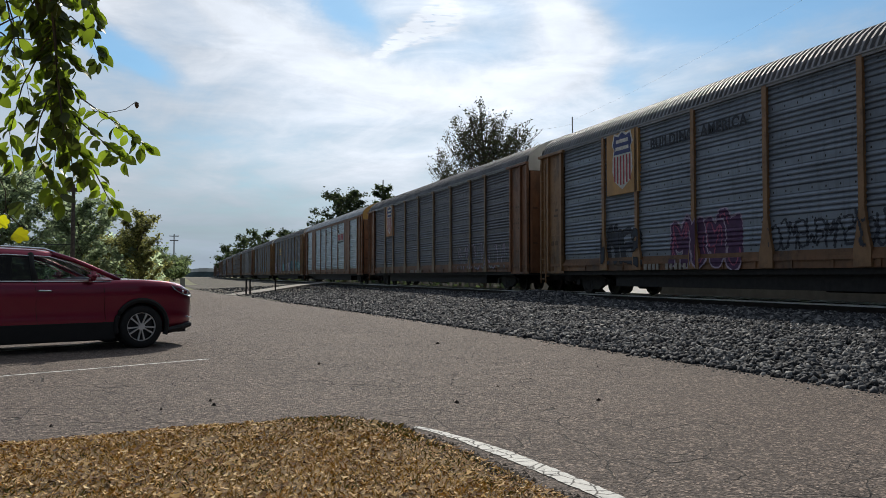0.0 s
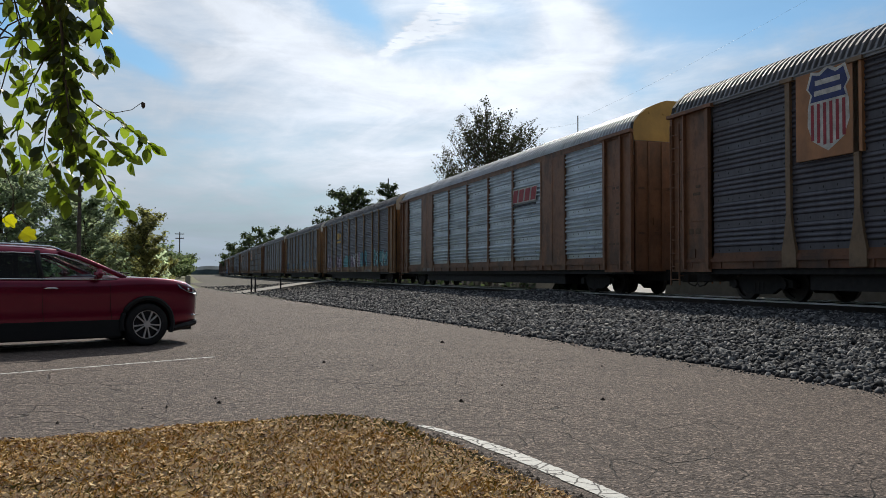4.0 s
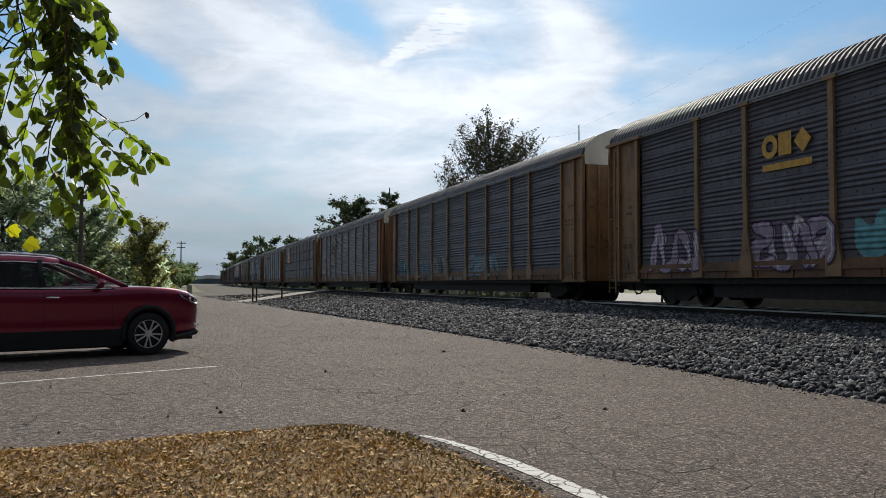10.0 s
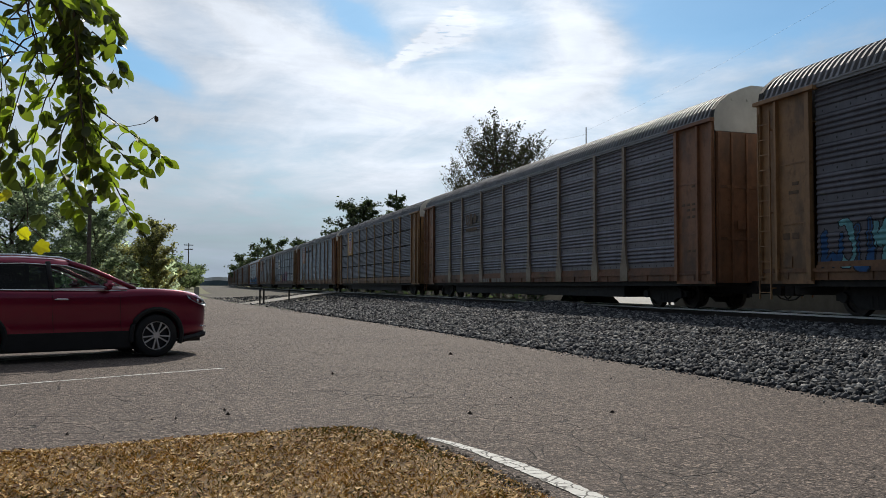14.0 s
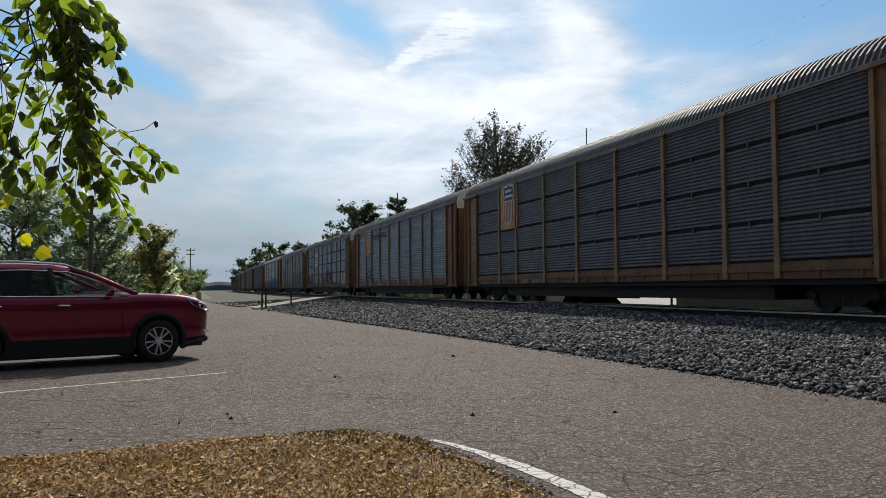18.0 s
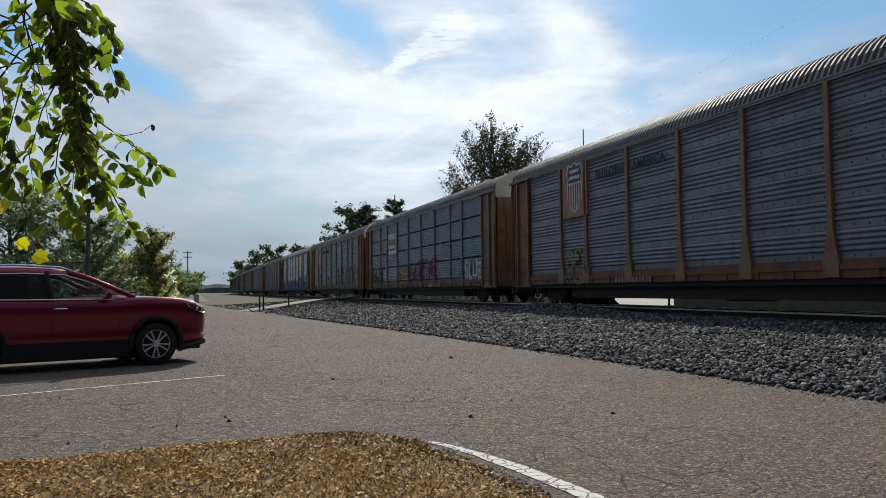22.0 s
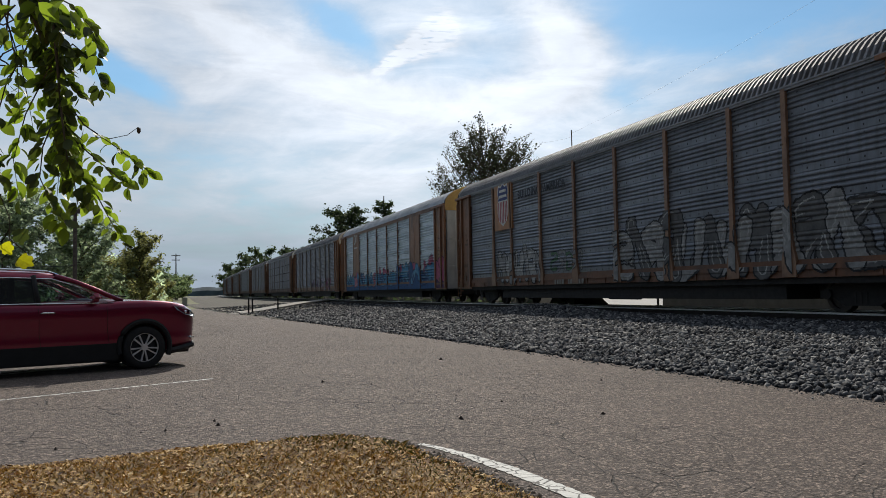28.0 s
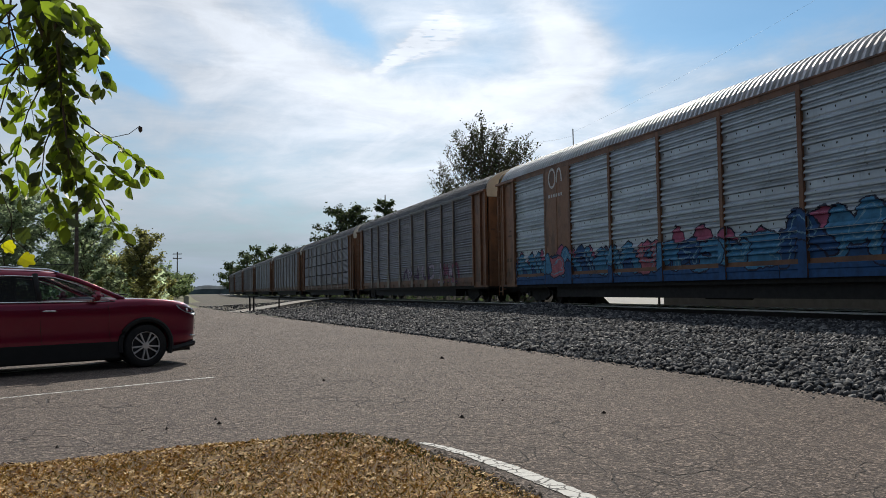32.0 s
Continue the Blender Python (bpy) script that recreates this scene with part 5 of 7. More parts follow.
def lettering(car, text, y, z, size, material):
    """Words on the near side, read from outside."""
    data = bpy.data.curves.new("lettering", "FONT")
    data.body, data.size, data.extrude, data.space_character = text, size, 0.003, 1.12
    data.offset = 0.012
    tmp = new("lettering", data)
    me = bpy.data.meshes.new_from_object(tmp.evaluated_get(bpy.context.evaluated_depsgraph_get()))
    bpy.data.objects.remove(tmp)
    me.materials.clear()
    me.materials.append(material)
    put("lettering", me, car, Matrix.Translation((SKIN, y, z)) @ Matrix(((0, 0, -1, 0), (-1, 0, 0, 0), (0, 1, 0, 0), (0, 0, 0, 1))), "block letters")


def sprayed_word(car, text, y, z, size, wide):
    """Fat sprayed letters: a white edge, a black rim and a white body."""
    for layer, (swell, material, word) in enumerate(((0.095, SPRAY["white"], "white outer edge of sprayed letters"), (0.065, SPRAY["black"], "black rim of sprayed letters"), (0.02, SPRAY["white"], "fat white sprayed letters"))):
        data = bpy.data.curves.new("graffiti", "FONT")
        data.body, data.size, data.offset, data.space_character = text, size, swell, 1.10
        tmp = new("graffiti", data)
        me = bpy.data.meshes.new_from_object(tmp.evaluated_get(bpy.context.evaluated_depsgraph_get()))
        bpy.data.objects.remove(tmp)
        me.materials.clear()
        me.materials.append(material)
        k = wide / max(v.co.x for v in me.vertices)
        for v in me.vertices:
            v.co.x, v.co.y = v.co.x * k, v.co.y + 0.05 * math.sin(v.co.x * 5)
        put("graffiti", me, car, Matrix.Translation((SKIN - 0.022 - 0.004 * layer, y, z)) @ Matrix(((0, 0, -1, 0), (-1, 0, 0, 0), (0, 1, 0, 0), (0, 0, 0, 1))), word)


def bars(car, name, spots, x, material, label):
    for y0, y1, z0, z1 in spots:
        w, h = round(y1 - y0, 2), round(z1 - z0, 2)
        put(name, cached((name, w, h, material.name), lambda bm: box(bm, -0.004, 0, 0, w, 0, h), material), car, pose(x, y0, z0), label)


def number_bars(car, y, count, seed, material):
    rnd = random.Random(seed)
    spots, q = [], y
    for i in range(count):
        w = rnd.uniform(0.10, 0.17)
        spots.append((q - w, q, 0.81, 0.98))
        q -= w + (0.35 if i == 3 else 0.07)
    bars(car, "number_mark", spots, -HALF - 0.066, material, "worn white mark")


def ring_shape(bm, cy, cz, ry, rz, w, a0, a1, x, n=14):
    pts = []
    for r in (1.0, -1.0):
        seq = range(n + 1) if r > 0 else range(n, -1, -1)
        for i in seq:
            a = radians(a0 + (a1 - a0) * i / n)
            pts.append((cy + (ry + r * w / 2) * math.cos(a), cz + (rz + r * w / 2) * math.sin(a)))
    flat_shape(bm, pts, x)


MARK_FADED = plain("mark_faded_brown", (0.11, 0.065, 0.035), 0.7, wear=0.5)


def build_marks():
    gold, rust = weathered("gold_plate_paint", (0.52, 0.28, 0.09), rust_amount=0.2, dirt=0.4), weathered("orange_plate_paint", (0.44, 0.20, 0.085), rust_amount=0.25, dirt=0.5)
    plates = {0: gold, 1: rust, 6: gold, 7: rust, 9: rust}
    for k, plate in plates.items():
        shield_plate(CARS[k], plate)
    for k in (0, 7, 9):
        lettering(CARS[k], "BUILDING", 6.22, 4.36, 0.42, MARK_DARK)
        lettering(CARS[k], "AMERICA", 3.82, 4.36, 0.40, MARK_DARK)
    # plain marks: a ring, a block and a diamond over a bar
    x = SKIN - 0.004

    def mark(k, name, mat, label, make):
        bm = bmesh.new()
        make(bm)
        part(name, bm, mat, CARS[k], label)

    for k, mat, tint in ((3, MARK_YELLOW, "yellow-orange"), (5, MARK_FADED, "faded brown")):
        mark(k, "mark_ring", mat, tint + " ring mark", lambda bm: ring_shape(bm, 6.10, 3.92, 0.20, 0.21, 0.14, 0, 359, x, 20))
        mark(k, "mark_block", mat, tint + " block mark", lambda bm: flat_shape(bm, [(5.80, 3.66), (5.38, 3.66), (5.38, 4.2), (5.80, 4.2)], x))
        mark(k, "mark_diamond", mat, tint + " diamond mark", lambda bm: flat_shape(bm, [(5.30, 3.93), (5.03, 3.63), (4.76, 3.93), (5.03, 4.22)], x))
        mark(k, "mark_bar", mat, tint + " bar", lambda bm: flat_shape(bm, [(6.35, 3.34), (6.35, 3.5), (4.75, 3.5), (4.75, 3.34)], x))
    # slanted red blocks over a black bar
    for i in range(4):
        y = -4.25 - 0.6 * i
        mark(2, "slanted_edge", MARK_WHITE, "white edge of a slanted mark", lambda bm: flat_shape(bm, [(y + 0.08, 3.57), (y - 0.50, 3.57), (y - 0.67, 4.17), (y - 0.09, 4.17)], x + 0.004))
        mark(2, "slanted_mark", MARK_RED, "slanted red block mark", lambda bm: flat_shape(bm, [(y, 3.62), (y - 0.46, 3.62), (y - 0.60, 4.12), (y - 0.14, 4.12)], x))
    bars(CARS[2], "under_bar", [(-6.6, -4.3, 3.42, 3.5)], x, MARK_DARK, "black bar")
    # white box mark with dark shapes
    bars(CARS[8], "white_patch", [(4.38, 6.65, 3.1, 4.45)], SKIN - 0.006, MARK_WHITE, "white boxed patch")
    for cy in (6.08, 5.5, 4.92):
        mark(8, "dark_mark", MARK_DARK, "dark rounded shape in a white box", lambda bm: ring_shape(bm, cy, 3.88, 0.15, 0.19, 0.13, 0, 359, SKIN - 0.014))
    bars(CARS[8], "dark_bar", [(6.48, 6.55, 3.25, 4.35), (4.46, 4.53, 3.25, 4.35), (5.65, 6.2, 3.32, 3.46), (4.85, 5.4, 3.32, 3.46)], SKIN - 0.011, MARK_DARK, "dark bar in a white box")
    # thin white rounded lines on a brown panel
    w = -HALF - 0.082
    mark(10, "white_ring", MARK_WHITE, "thin white ring", lambda bm: ring_shape(bm, 8.30, 4.72, 0.27, 0.34, 0.09, 0, 359, w, 24))
    mark(10, "white_arc", MARK_WHITE, "thin white arc", lambda bm: ring_shape(bm, 7.72, 4.52, 0.20, 0.50, 0.09, 0, 180, w, 18))
    bars(CARS[10], "white_bar", [(8.6 - i * 0.2 - 0.12, 8.6 - i * 0.2, 4.0, 4.12) for i in range(6)], w + 0.002, MARK_WHITE, "small white bar")
    for k, y in ((0, 6.6), (2, 9.0), (4, 1.2), (5, 3.9), (6, 6.5), (7, 5.0), (9, 3.0), (3, -4.6), (1, 3.0), (8, -3.0)):
        number_bars(CARS[k], y, 10, k, MARK_GREY)
    # pale bars of writing on the plain end sections
    for k, car in enumerate(CARS[:11]):
        rnd = random.Random(60 + k)
        spots = []
        for z in (1.6, 2.55, 2.75, 2.9, 3.4):
            for i in range(rnd.randint(1, 3)):
                y = -BODY + 0.85 + 0.24 * i
                spots.append((y, y + 0.16, z, z + 0.07))
        bars(car, "stencil_mark", spots, -HALF - 0.034, MARK_FADED, "small stencilled mark")
        spots = [(y, y + 0.22, 1.75 + 0.0 * y, 1.9) for y in (12.3, 12.6)] + [(12.3, 12.62, 2.8, 2.88), (12.3, 12.5, 3.0, 3.08)]
        bars(car, "stencil_mark", spots, -HALF - 0.034, MARK_FADED, "small stencilled mark")
    s = SPRAY
    rows = [
        (0, "rib", 6.85, 9.1, 0.95, 2.25, 5, 1, ("dark",), "black", "dark", 0.07, "dark blue-black sprayed scrawl"),
        (0, "rib", 2.4, 5.2, 0.83, 2.35, 4, 2, ("purple",), "lilac", "pink", 0.15, "purple sprayed bubble shapes with a pink rim"),
        (0, "rib", -5.2, 1.2, 1.25, 1.95, 24, 3, ("dark",), "dark", "dark", 0.014, "thin black sprayed scrawl"),
        (1, "rib", -11.7, -4.9, 0.95, 2.2, 15, 4, ("silver", "lilac"), "dark", "dark", 0.025, "faint pale sprayed scrawl"),
        (3, "rib", 8.9, 11.2, 1.02, 2.34, 4, 5, ("lilac",), "purple", "white", 0.11, "lilac sprayed letters-like shapes"),
        (3, "rib", 4.2, 6.8, 0.98, 2.24, 4, 6, ("lilac",), "purple", "white", 0.11, "lilac sprayed letters-like shapes"),
        (3, "rib", 1.2, 3.5, 1.17, 2.25, 3, 7, ("teal",), "teal", "teal", 0.22, "teal sprayed block"),
        (3, "rib", -2.75, 0.45, 1.04, 2.31, 5, 8, ("lilac", "white"), "dark", "purple", 0.13, "white and lilac sprayed shapes"),
        (3, "rib", -5.1, -3.07, 1.15, 2.4, 3, 9, ("teal", "blue"), "dark", "sky", 0.155, "teal and blue sprayed shapes"),
        (3, "rib", -11.4, -7.4, 1.15, 2.35, 5, 10, ("teal",), "dark", "white", 0.15, "big pale teal sprayed shapes"),
        (4, "rib", 9.0, 11.6, 1.02, 2.1, 6, 11, ("teal", "blue"), "black", "dark", 0.08, "pale blue sprayed scrawl"),
        (4, "rib", 4.25, 6.7, 0.98, 1.95, 4, 12, ("sky", "silver"), "blue", "ice", 0.06, "blue sprayed scrawl"),
        (4, "rib", 0.9, 3.92, 1.1, 2.2, 4, 13, ("dark", "silver"), "silver", "silver", 0.11, "silver sprayed shapes with a black rim"),
        (4, "rib", -5.5, -1.85, 1.02, 2.06, 5, 14, ("silver", "pale"), "sky", "sky", 0.11, "pale blue sprayed shapes"),
        (7, "rib", 7.0, 8.5, 0.83, 2.25, 3, 15, ("dark",), "cream", "cream", 0.075, "cream outlines of sprayed round shapes"),
        (8, "four", 8.4, 11.5, 1.1, 2.3, 3, 16, ("dark",), "night", "silver", 0.17, "dark blue sprayed block"),
        (8, "four", 1.92, 4.0, 1.03, 2.3, 3, 17, ("yellow",), "purple", "pink", 0.10, "yellow and purple sprayed scrawl"),
        (8, "four", -4.6, 1.6, 1.03, 2.5, 7, 18, ("pink", "purple"), "night", "rose", 0.14, "pink and purple sprayed shapes"),
        (11, "rib", -9.6, -6.6, 0.95, 2.1, 4, 28, ("pink", "lilac"), "black", "dark", 0.10, "pink and dark sprayed scrawl"),
        (11, "rib", -5.7, 0.6, 1.15, 2.05, 6, 24, ("lilac", "purple"), "dark", "dark", 0.09, "lilac sprayed scrawl"),
        (12, "four", -8.0, 8.0, 1.1, 1.9, 12, 25, ("silver",), "silver", "dark", 0.06, "pale sprayed scrawl"),
    ]
    graffiti(CARS[9], "rib", 4.3, 8.5, 0.9, 2.4, 7, 20, [s["silver"], s["pale"]], s["black"], s["pale"], 0.095, "silver sprayed shapes with dark rims")
    graffiti(CARS[9], "rib", 0.95, 3.4, 1.25, 2.1, 4, 27, [s["silver"], s["green"]], s["dark"], s["pale"], 0.06, "thin silver and green sprayed scrawl")
    graffiti(CARS[9], "rib", -11.8, -1.2, 0.83, 2.75, 12, 21, [s["ash"], s["silver"]], s["black"], s["pale"], 0.12, "large silver sprayed shapes with dark rims")
    graffiti(CARS[10], "wide", -3.29, 11.7, 0.83, 2.05, 15, 22, [s["sky"], s["sky"], s["sky"], s["blue"], s["sky"], s["rose"]], s["night"], s["ice"], 0.17, "long blue and pink sprayed shapes", s["blue"], s["pink"])
    graffiti(CARS[10], "wide", -11.6, -3.6, 0.83, 2.4, 6, 23, [s["sky"], s["blue"]], s["night"], s["ice"], 0.17, "large blue and pink sprayed shapes", s["blue"], s["pink"])
    graffiti(CARS[10], "wide", -13.3, -11.92, 0.85, 2.45, 2, 26, [s["pink"]], s["night"], s["rose"], 0.18, "pink sprayed shapes", s["purple"])
    for k, kind, y0, y1, z0, z1, letters, seed, fills, rim, shine, thick, label in rows:
        graffiti(CARS[k], kind, y0, y1, z0, z1, letters, seed, [s[f] for f in fills], s[rim], s[shine], thick, label)
    sprayed_word(CARS[8], "SLUE", -9.55, 1.2, 1.12, 2.35)


build_marks()


# ---- the parked dark red car ----
def car_paint():
    m = Mat("dark_red_paint", 0.30, 0.7)
    m.b.inputs["Coat Weight"].default_value, m.b.inputs["Coat Roughness"].default_value = 1.0, 0.09
    c = m.ramp(m.noise(220, 3), (0.3, (0.18, 0.004, 0.028)), (0.7, (0.26, 0.006, 0.043)))
    dust = m.gate(m.noise(3, 6), 0.5, 0.9)
    return m.done(m.mix(m.math("MULTIPLY", dust, 0.06), c, (0.3, 0.22, 0.17)))


def glass_mat(name, tint, see=0.6):
    m = bpy.data.materials.new(name)
    m.use_nodes = True
    t = m.node_tree
    b = t.nodes["Principled BSDF"]
    b.inputs["Base Color"].default_value = (0.01, 0.012, 0.012, 1)
    b.inputs["Roughness"].default_value = 0.03
    tr = t.nodes.new("ShaderNodeBsdfTransparent")
    tr.inputs[0].default_value = (*tint, 1)
    mx = t.nodes.new("ShaderNodeMixShader")
    mx.inputs[0].default_value = see
    t.links.new(b.outputs[0], mx.inputs[1])
    t.links.new(tr.outputs[0], mx.inputs[2])
    t.links.new(mx.outputs[0], t.nodes["Material Output"].inputs["Surface"])
    return m


RED = car_paint()
CLADDING = plain("black_plastic_trim", (0.008, 0.008, 0.009), 0.75, wear=0.3)
RUBBER = plain("tyre_rubber", (0.017, 0.017, 0.018), 0.85, wear=0.4)
ALLOY = plain("alloy_wheel", (0.70, 0.70, 0.71), 0.38, 0.6, 0.15)
CHROME = plain("chrome", (0.75, 0.75, 0.76), 0.08, 1.0, 0.05)
CLEARGLASS = glass_mat("window_glass", (0.70, 0.82, 0.80), 0.62)
SCREENGLASS = glass_mat("windscreen_glass", (0.75, 0.82, 0.80), 0.4)
DARKGLASS = glass_mat("tinted_glass", (0.10, 0.11, 0.11), 0.5)
LENS = glass_mat("lamp_lens", (0.9, 0.92, 0.95), 0.55)
INTERIOR = plain("dark_interior", (0.03, 0.03, 0.033), 0.8, wear=0.3)
SEATGREY = plain("grey_seat_cloth", (0.07, 0.07, 0.075), 0.9, wear=0.3)


def curve_at(table, x):
    """Smooth value in a table of (x, value) with falling x."""
    xs = [p[0] for p in table][::-1]
    vs = [p[1] for p in table][::-1]
    return float(np.interp(x, xs, vs))


W_TAB = [(1.03, 0.40), (0.99, 0.53), (0.90, 0.65), (0.72, 0.775), (0.42, 0.87), (0.0, 0.905), (-0.6, 0.91), (-2.4, 0.915), (-2.95, 0.89), (-3.3, 0.82), (-3.45, 0.66)]
TOP_TAB = [(1.03, 0.82), (1.0, 0.935), (0.93, 1.01), (0.78, 1.09), (0.45, 1.13), (0.0, 1.155), (-0.35, 1.175), (-0.62, 1.19), (-3.2, 1.15), (-3.45, 1.0)]
BELT_TAB = [(1.03, 0.76), (0.97, 0.88), (0.78, 1.01), (0.45, 1.105), (0.0, 1.135), (-0.45, 1.13), (-0.62, 1.11), (-2.0, 1.11), (-3.2, 1.14), (-3.45, 0.95)]
LOW_TAB = [(1.03, 0.40), (0.97, 0.33), (0.7, 0.285), (0.0, 0.26), (-2.4, 0.26), (-3.1, 0.32), (-3.45, 0.42)]


def suv_body():
    bm = bmesh.new()
    xs = [1.03, 1.015, 0.98, 0.93, 0.86, 0.76, 0.62, 0.48, 0.3, 0.0, -0.2, -0.4, -0.62, -0.9, -1.3, -1.8, -2.2, -2.5, -2.75, -2.95, -3.15, -3.3, -3.4, -3.45]
    rings = []
    for x in xs:
        w, top, belt, low = (curve_at(t, x) for t in (W_TAB, TOP_TAB, BELT_TAB, LOW_TAB))
        mid = low + (belt - low) * 0.45
        half = [(w * 0.80, low), (w * 0.955, low + 0.05), (w * 0.985, low + 0.16), (w * 0.975, mid), (w, belt - 0.13), (w * 0.985, belt - 0.05), (w * 0.955, belt), (w * 0.80, top - 0.035), (w * 0.45, top - 0.004), (0.0, top)]
        ring = [bm.verts.new((x, -y, z)) for y, z in half] + [bm.verts.new((x, y, z)) for y, z in half[-2::-1]]
        rings.append(ring)
    for a, b in zip(rings, rings[1:]):
        for k in range(len(a) - 1):
            bm.faces.new((a[k], a[k + 1], b[k + 1], b[k]))
        bm.faces.new((a[-1], a[0], b[0], b[-1]))
    bm.faces.new(rings[0][::-1])
    bm.faces.new(rings[-1])
    return bm


def carve(me, cutters):
    """Cut solid shapes out of a mesh and return the new mesh data."""
    ob = new("cut_body", me)
    tools = []
    for bm in cutters:
        c = new("cut_tool", mesh_of("cut_tool", bm, CLADDING))
        tools.append(c)
        mod = ob.modifiers.new("cut", "BOOLEAN")
        mod.operation, mod.object, mod.solver = "DIFFERENCE", c, "EXACT"
    out = bpy.data.meshes.new_from_object(ob.evaluated_get(bpy.context.evaluated_depsgraph_get()))
    for o in (ob, *tools):
        bpy.data.objects.remove(o)
    return out


def build_suv():
    suv = thing("parked_car", pose(-0.81, 15.14, 0.0, 0, 0, 22.0), "dark red sport-utility car parked on the asphalt, alloy wheels", "car")
    bm = suv_body()
    bmesh.ops.subdivide_edges(bm, edges=[e for e in bm.edges if e.calc_length() > 0.12], cuts=1, use_grid_fill=True, smooth=0.6)
    me = mesh_of("body", bm, RED, smooth=True)
    cutters = []
    for x in (0.0, -2.70):
        for s in (-1, 1):
            c = bmesh.new()
            disc(c, (x, s * 0.86, 0.37), 1, 0.40, 0.56, 32)
            cutters.append(c)
    c = bmesh.new()
    box(c, -3.1, -0.80, -0.74, 0.74, 0.42, 1.4)
    cutters.append(c)
    me = carve(me, cutters)
    me.polygons.foreach_set("use_smooth", [True] * len(me.polygons))
    body = put("body", me, suv)
    # roof and pillars
    bm = bmesh.new()
    roof = [(-1.20, 1.535, 0.60), (-1.32, 1.575, 0.62), (-1.6, 1.605, 0.64), (-2.1, 1.62, 0.645), (-2.6, 1.61, 0.635), (-3.0, 1.57, 0.61), (-3.25, 1.49, 0.58)]
    rings = []
    for x, z, w in roof:
        half = [(w + 0.06, z - 0.085), (w + 0.045, z - 0.04), (w - 0.01, z), (w * 0.6, z + 0.025), (0, z + 0.035)]
        rings.append([bm.verts.new((x, -y, q)) for y, q in half] + [bm.verts.new((x, y, q)) for y, q in half[-2::-1]])
    for a, b in zip(rings, rings[1:]):
        for k in range(len(a) - 1):
            bm.faces.new((a[k], a[k + 1], b[k + 1], b[k]))
    part("roof", bm, RED, suv, smooth=True)
    for s in (-1, 1):
        def pillar(pts, w, mat, name, label=""):
            b = bmesh.new()
            tube(b, [(x, s * y, z) for x, y, z in pts], w, 8)
            part(name, b, mat, suv, label, smooth=True)
        pillar([(-0.34, 0.815, 1.13), (-0.78, 0.775, 1.335), (-1.05, 0.73, 1.455), (-1.34, 0.665, 1.55)], [0.04, 0.038, 0.038, 0.042], RED, "front_pillar")
        pillar([(-1.62, 0.845, 1.08), (-1.65, 0.755, 1.33), (-1.66, 0.68, 1.55)], [0.055, 0.045, 0.045], CLADDING, "centre_pillar")
        pillar([(-2.68, 0.84, 1.10), (-2.74, 0.74, 1.36), (-2.77, 0.66, 1.54)], [0.06, 0.05, 0.05], RED, "rear_pillar")
        pillar([(-3.38, 0.78, 1.08), (-3.31, 0.70, 1.32), (-3.18, 0.62, 1.51)], [0.10, 0.09, 0.07], RED, "tail_pillar")
        pillar([(-1.30, 0.625, 1.575), (-1.45, 0.625, 1.625), (-2.1, 0.63, 1.655), (-2.6, 0.62, 1.645), (-3.05, 0.59, 1.575)], 0.018, CHROME, "roof_rail", "bright metal roof rail")
        pillar([(-0.50, 0.875, 1.105), (-1.3, 0.885, 1.11), (-2.2, 0.885, 1.115), (-2.9, 0.87, 1.13)], 0.011, CHROME, "window_trim", "chrome window trim")
        pillar([(-0.80, 0.80, 1.265), (-1.08, 0.745, 1.40), (-1.40, 0.715, 1.50), (-2.0, 0.705, 1.525), (-2.75, 0.69, 1.50)], 0.010, CHROME, "window_trim", "chrome window trim")

        def pane(pts, mat, name):
            b = bmesh.new()
            b.faces.new([b.verts.new((x, s * y, z)) for x, y, z in pts])
            p = part(name, b, mat, suv)
            p.visible_shadow = False
        pane([(-0.55, 0.86, 1.11), (-1.59, 0.868, 1.112), (-1.63, 0.715, 1.515), (-1.40, 0.72, 1.495), (-1.08, 0.75, 1.395), (-0.80, 0.805, 1.26)], CLEARGLASS, "front_window")
        pane([(-1.65, 0.865, 1.11), (-2.66, 0.86, 1.12), (-2.74, 0.70, 1.505), (-1.69, 0.715, 1.52)], DARKGLASS, "rear_window")
        # mirror
        b = bmesh.new()
        box(b, -0.90, -0.73, s * 0.99 - 0.10, s * 0.99 + 0.10, 1.13, 1.27)
        bmesh.ops.bevel(b, geom=b.edges[:], offset=0.05, segments=3, affect="EDGES")
        box(b, -0.85, -0.77, min(s * 0.84, s * 0.95), max(s * 0.84, s * 0.95), 1.12, 1.16)
        part("door_mirror", b, RED, suv, smooth=True)
        # handles, seams, cladding
        for x in (-1.50, -2.46):
            b = bmesh.new()
            tube(b, [(x - 0.11, s * 0.915, 0.965), (x - 0.07, s * 0.94, 0.97), (x + 0.07, s * 0.94, 0.968), (x + 0.11, s * 0.912, 0.962)], [0.012, 0.016, 0.016, 0.012], 8)
            part("door_handle", b, CHROME, suv, "chrome door handle", smooth=True)
        for x in (-0.60, -1.62, -2.56):
            b = bmesh.new()
            tube(b, [(x - 0.02, s * 0.917, 1.04), (x, s * 0.905, 0.9), (x, s * 0.893, 0.66), (x + 0.03, s * 0.90, 0.40)], 0.003, 4)
            part("door_seam", b, CLADDING, suv)
        b = bmesh.new()
        y0, y1 = sorted((s * 0.86, s * 0.905))
        box(b, -2.28, -0.42, y0, y1, 0.17, 0.47)
        bmesh.ops.bevel(b, geom=b.edges[:], offset=0.018, segments=2, affect="EDGES")
        part("sill_cladding", b, CLADDING, suv)
        for x in (0.0, -2.70):
            b = bmesh.new()
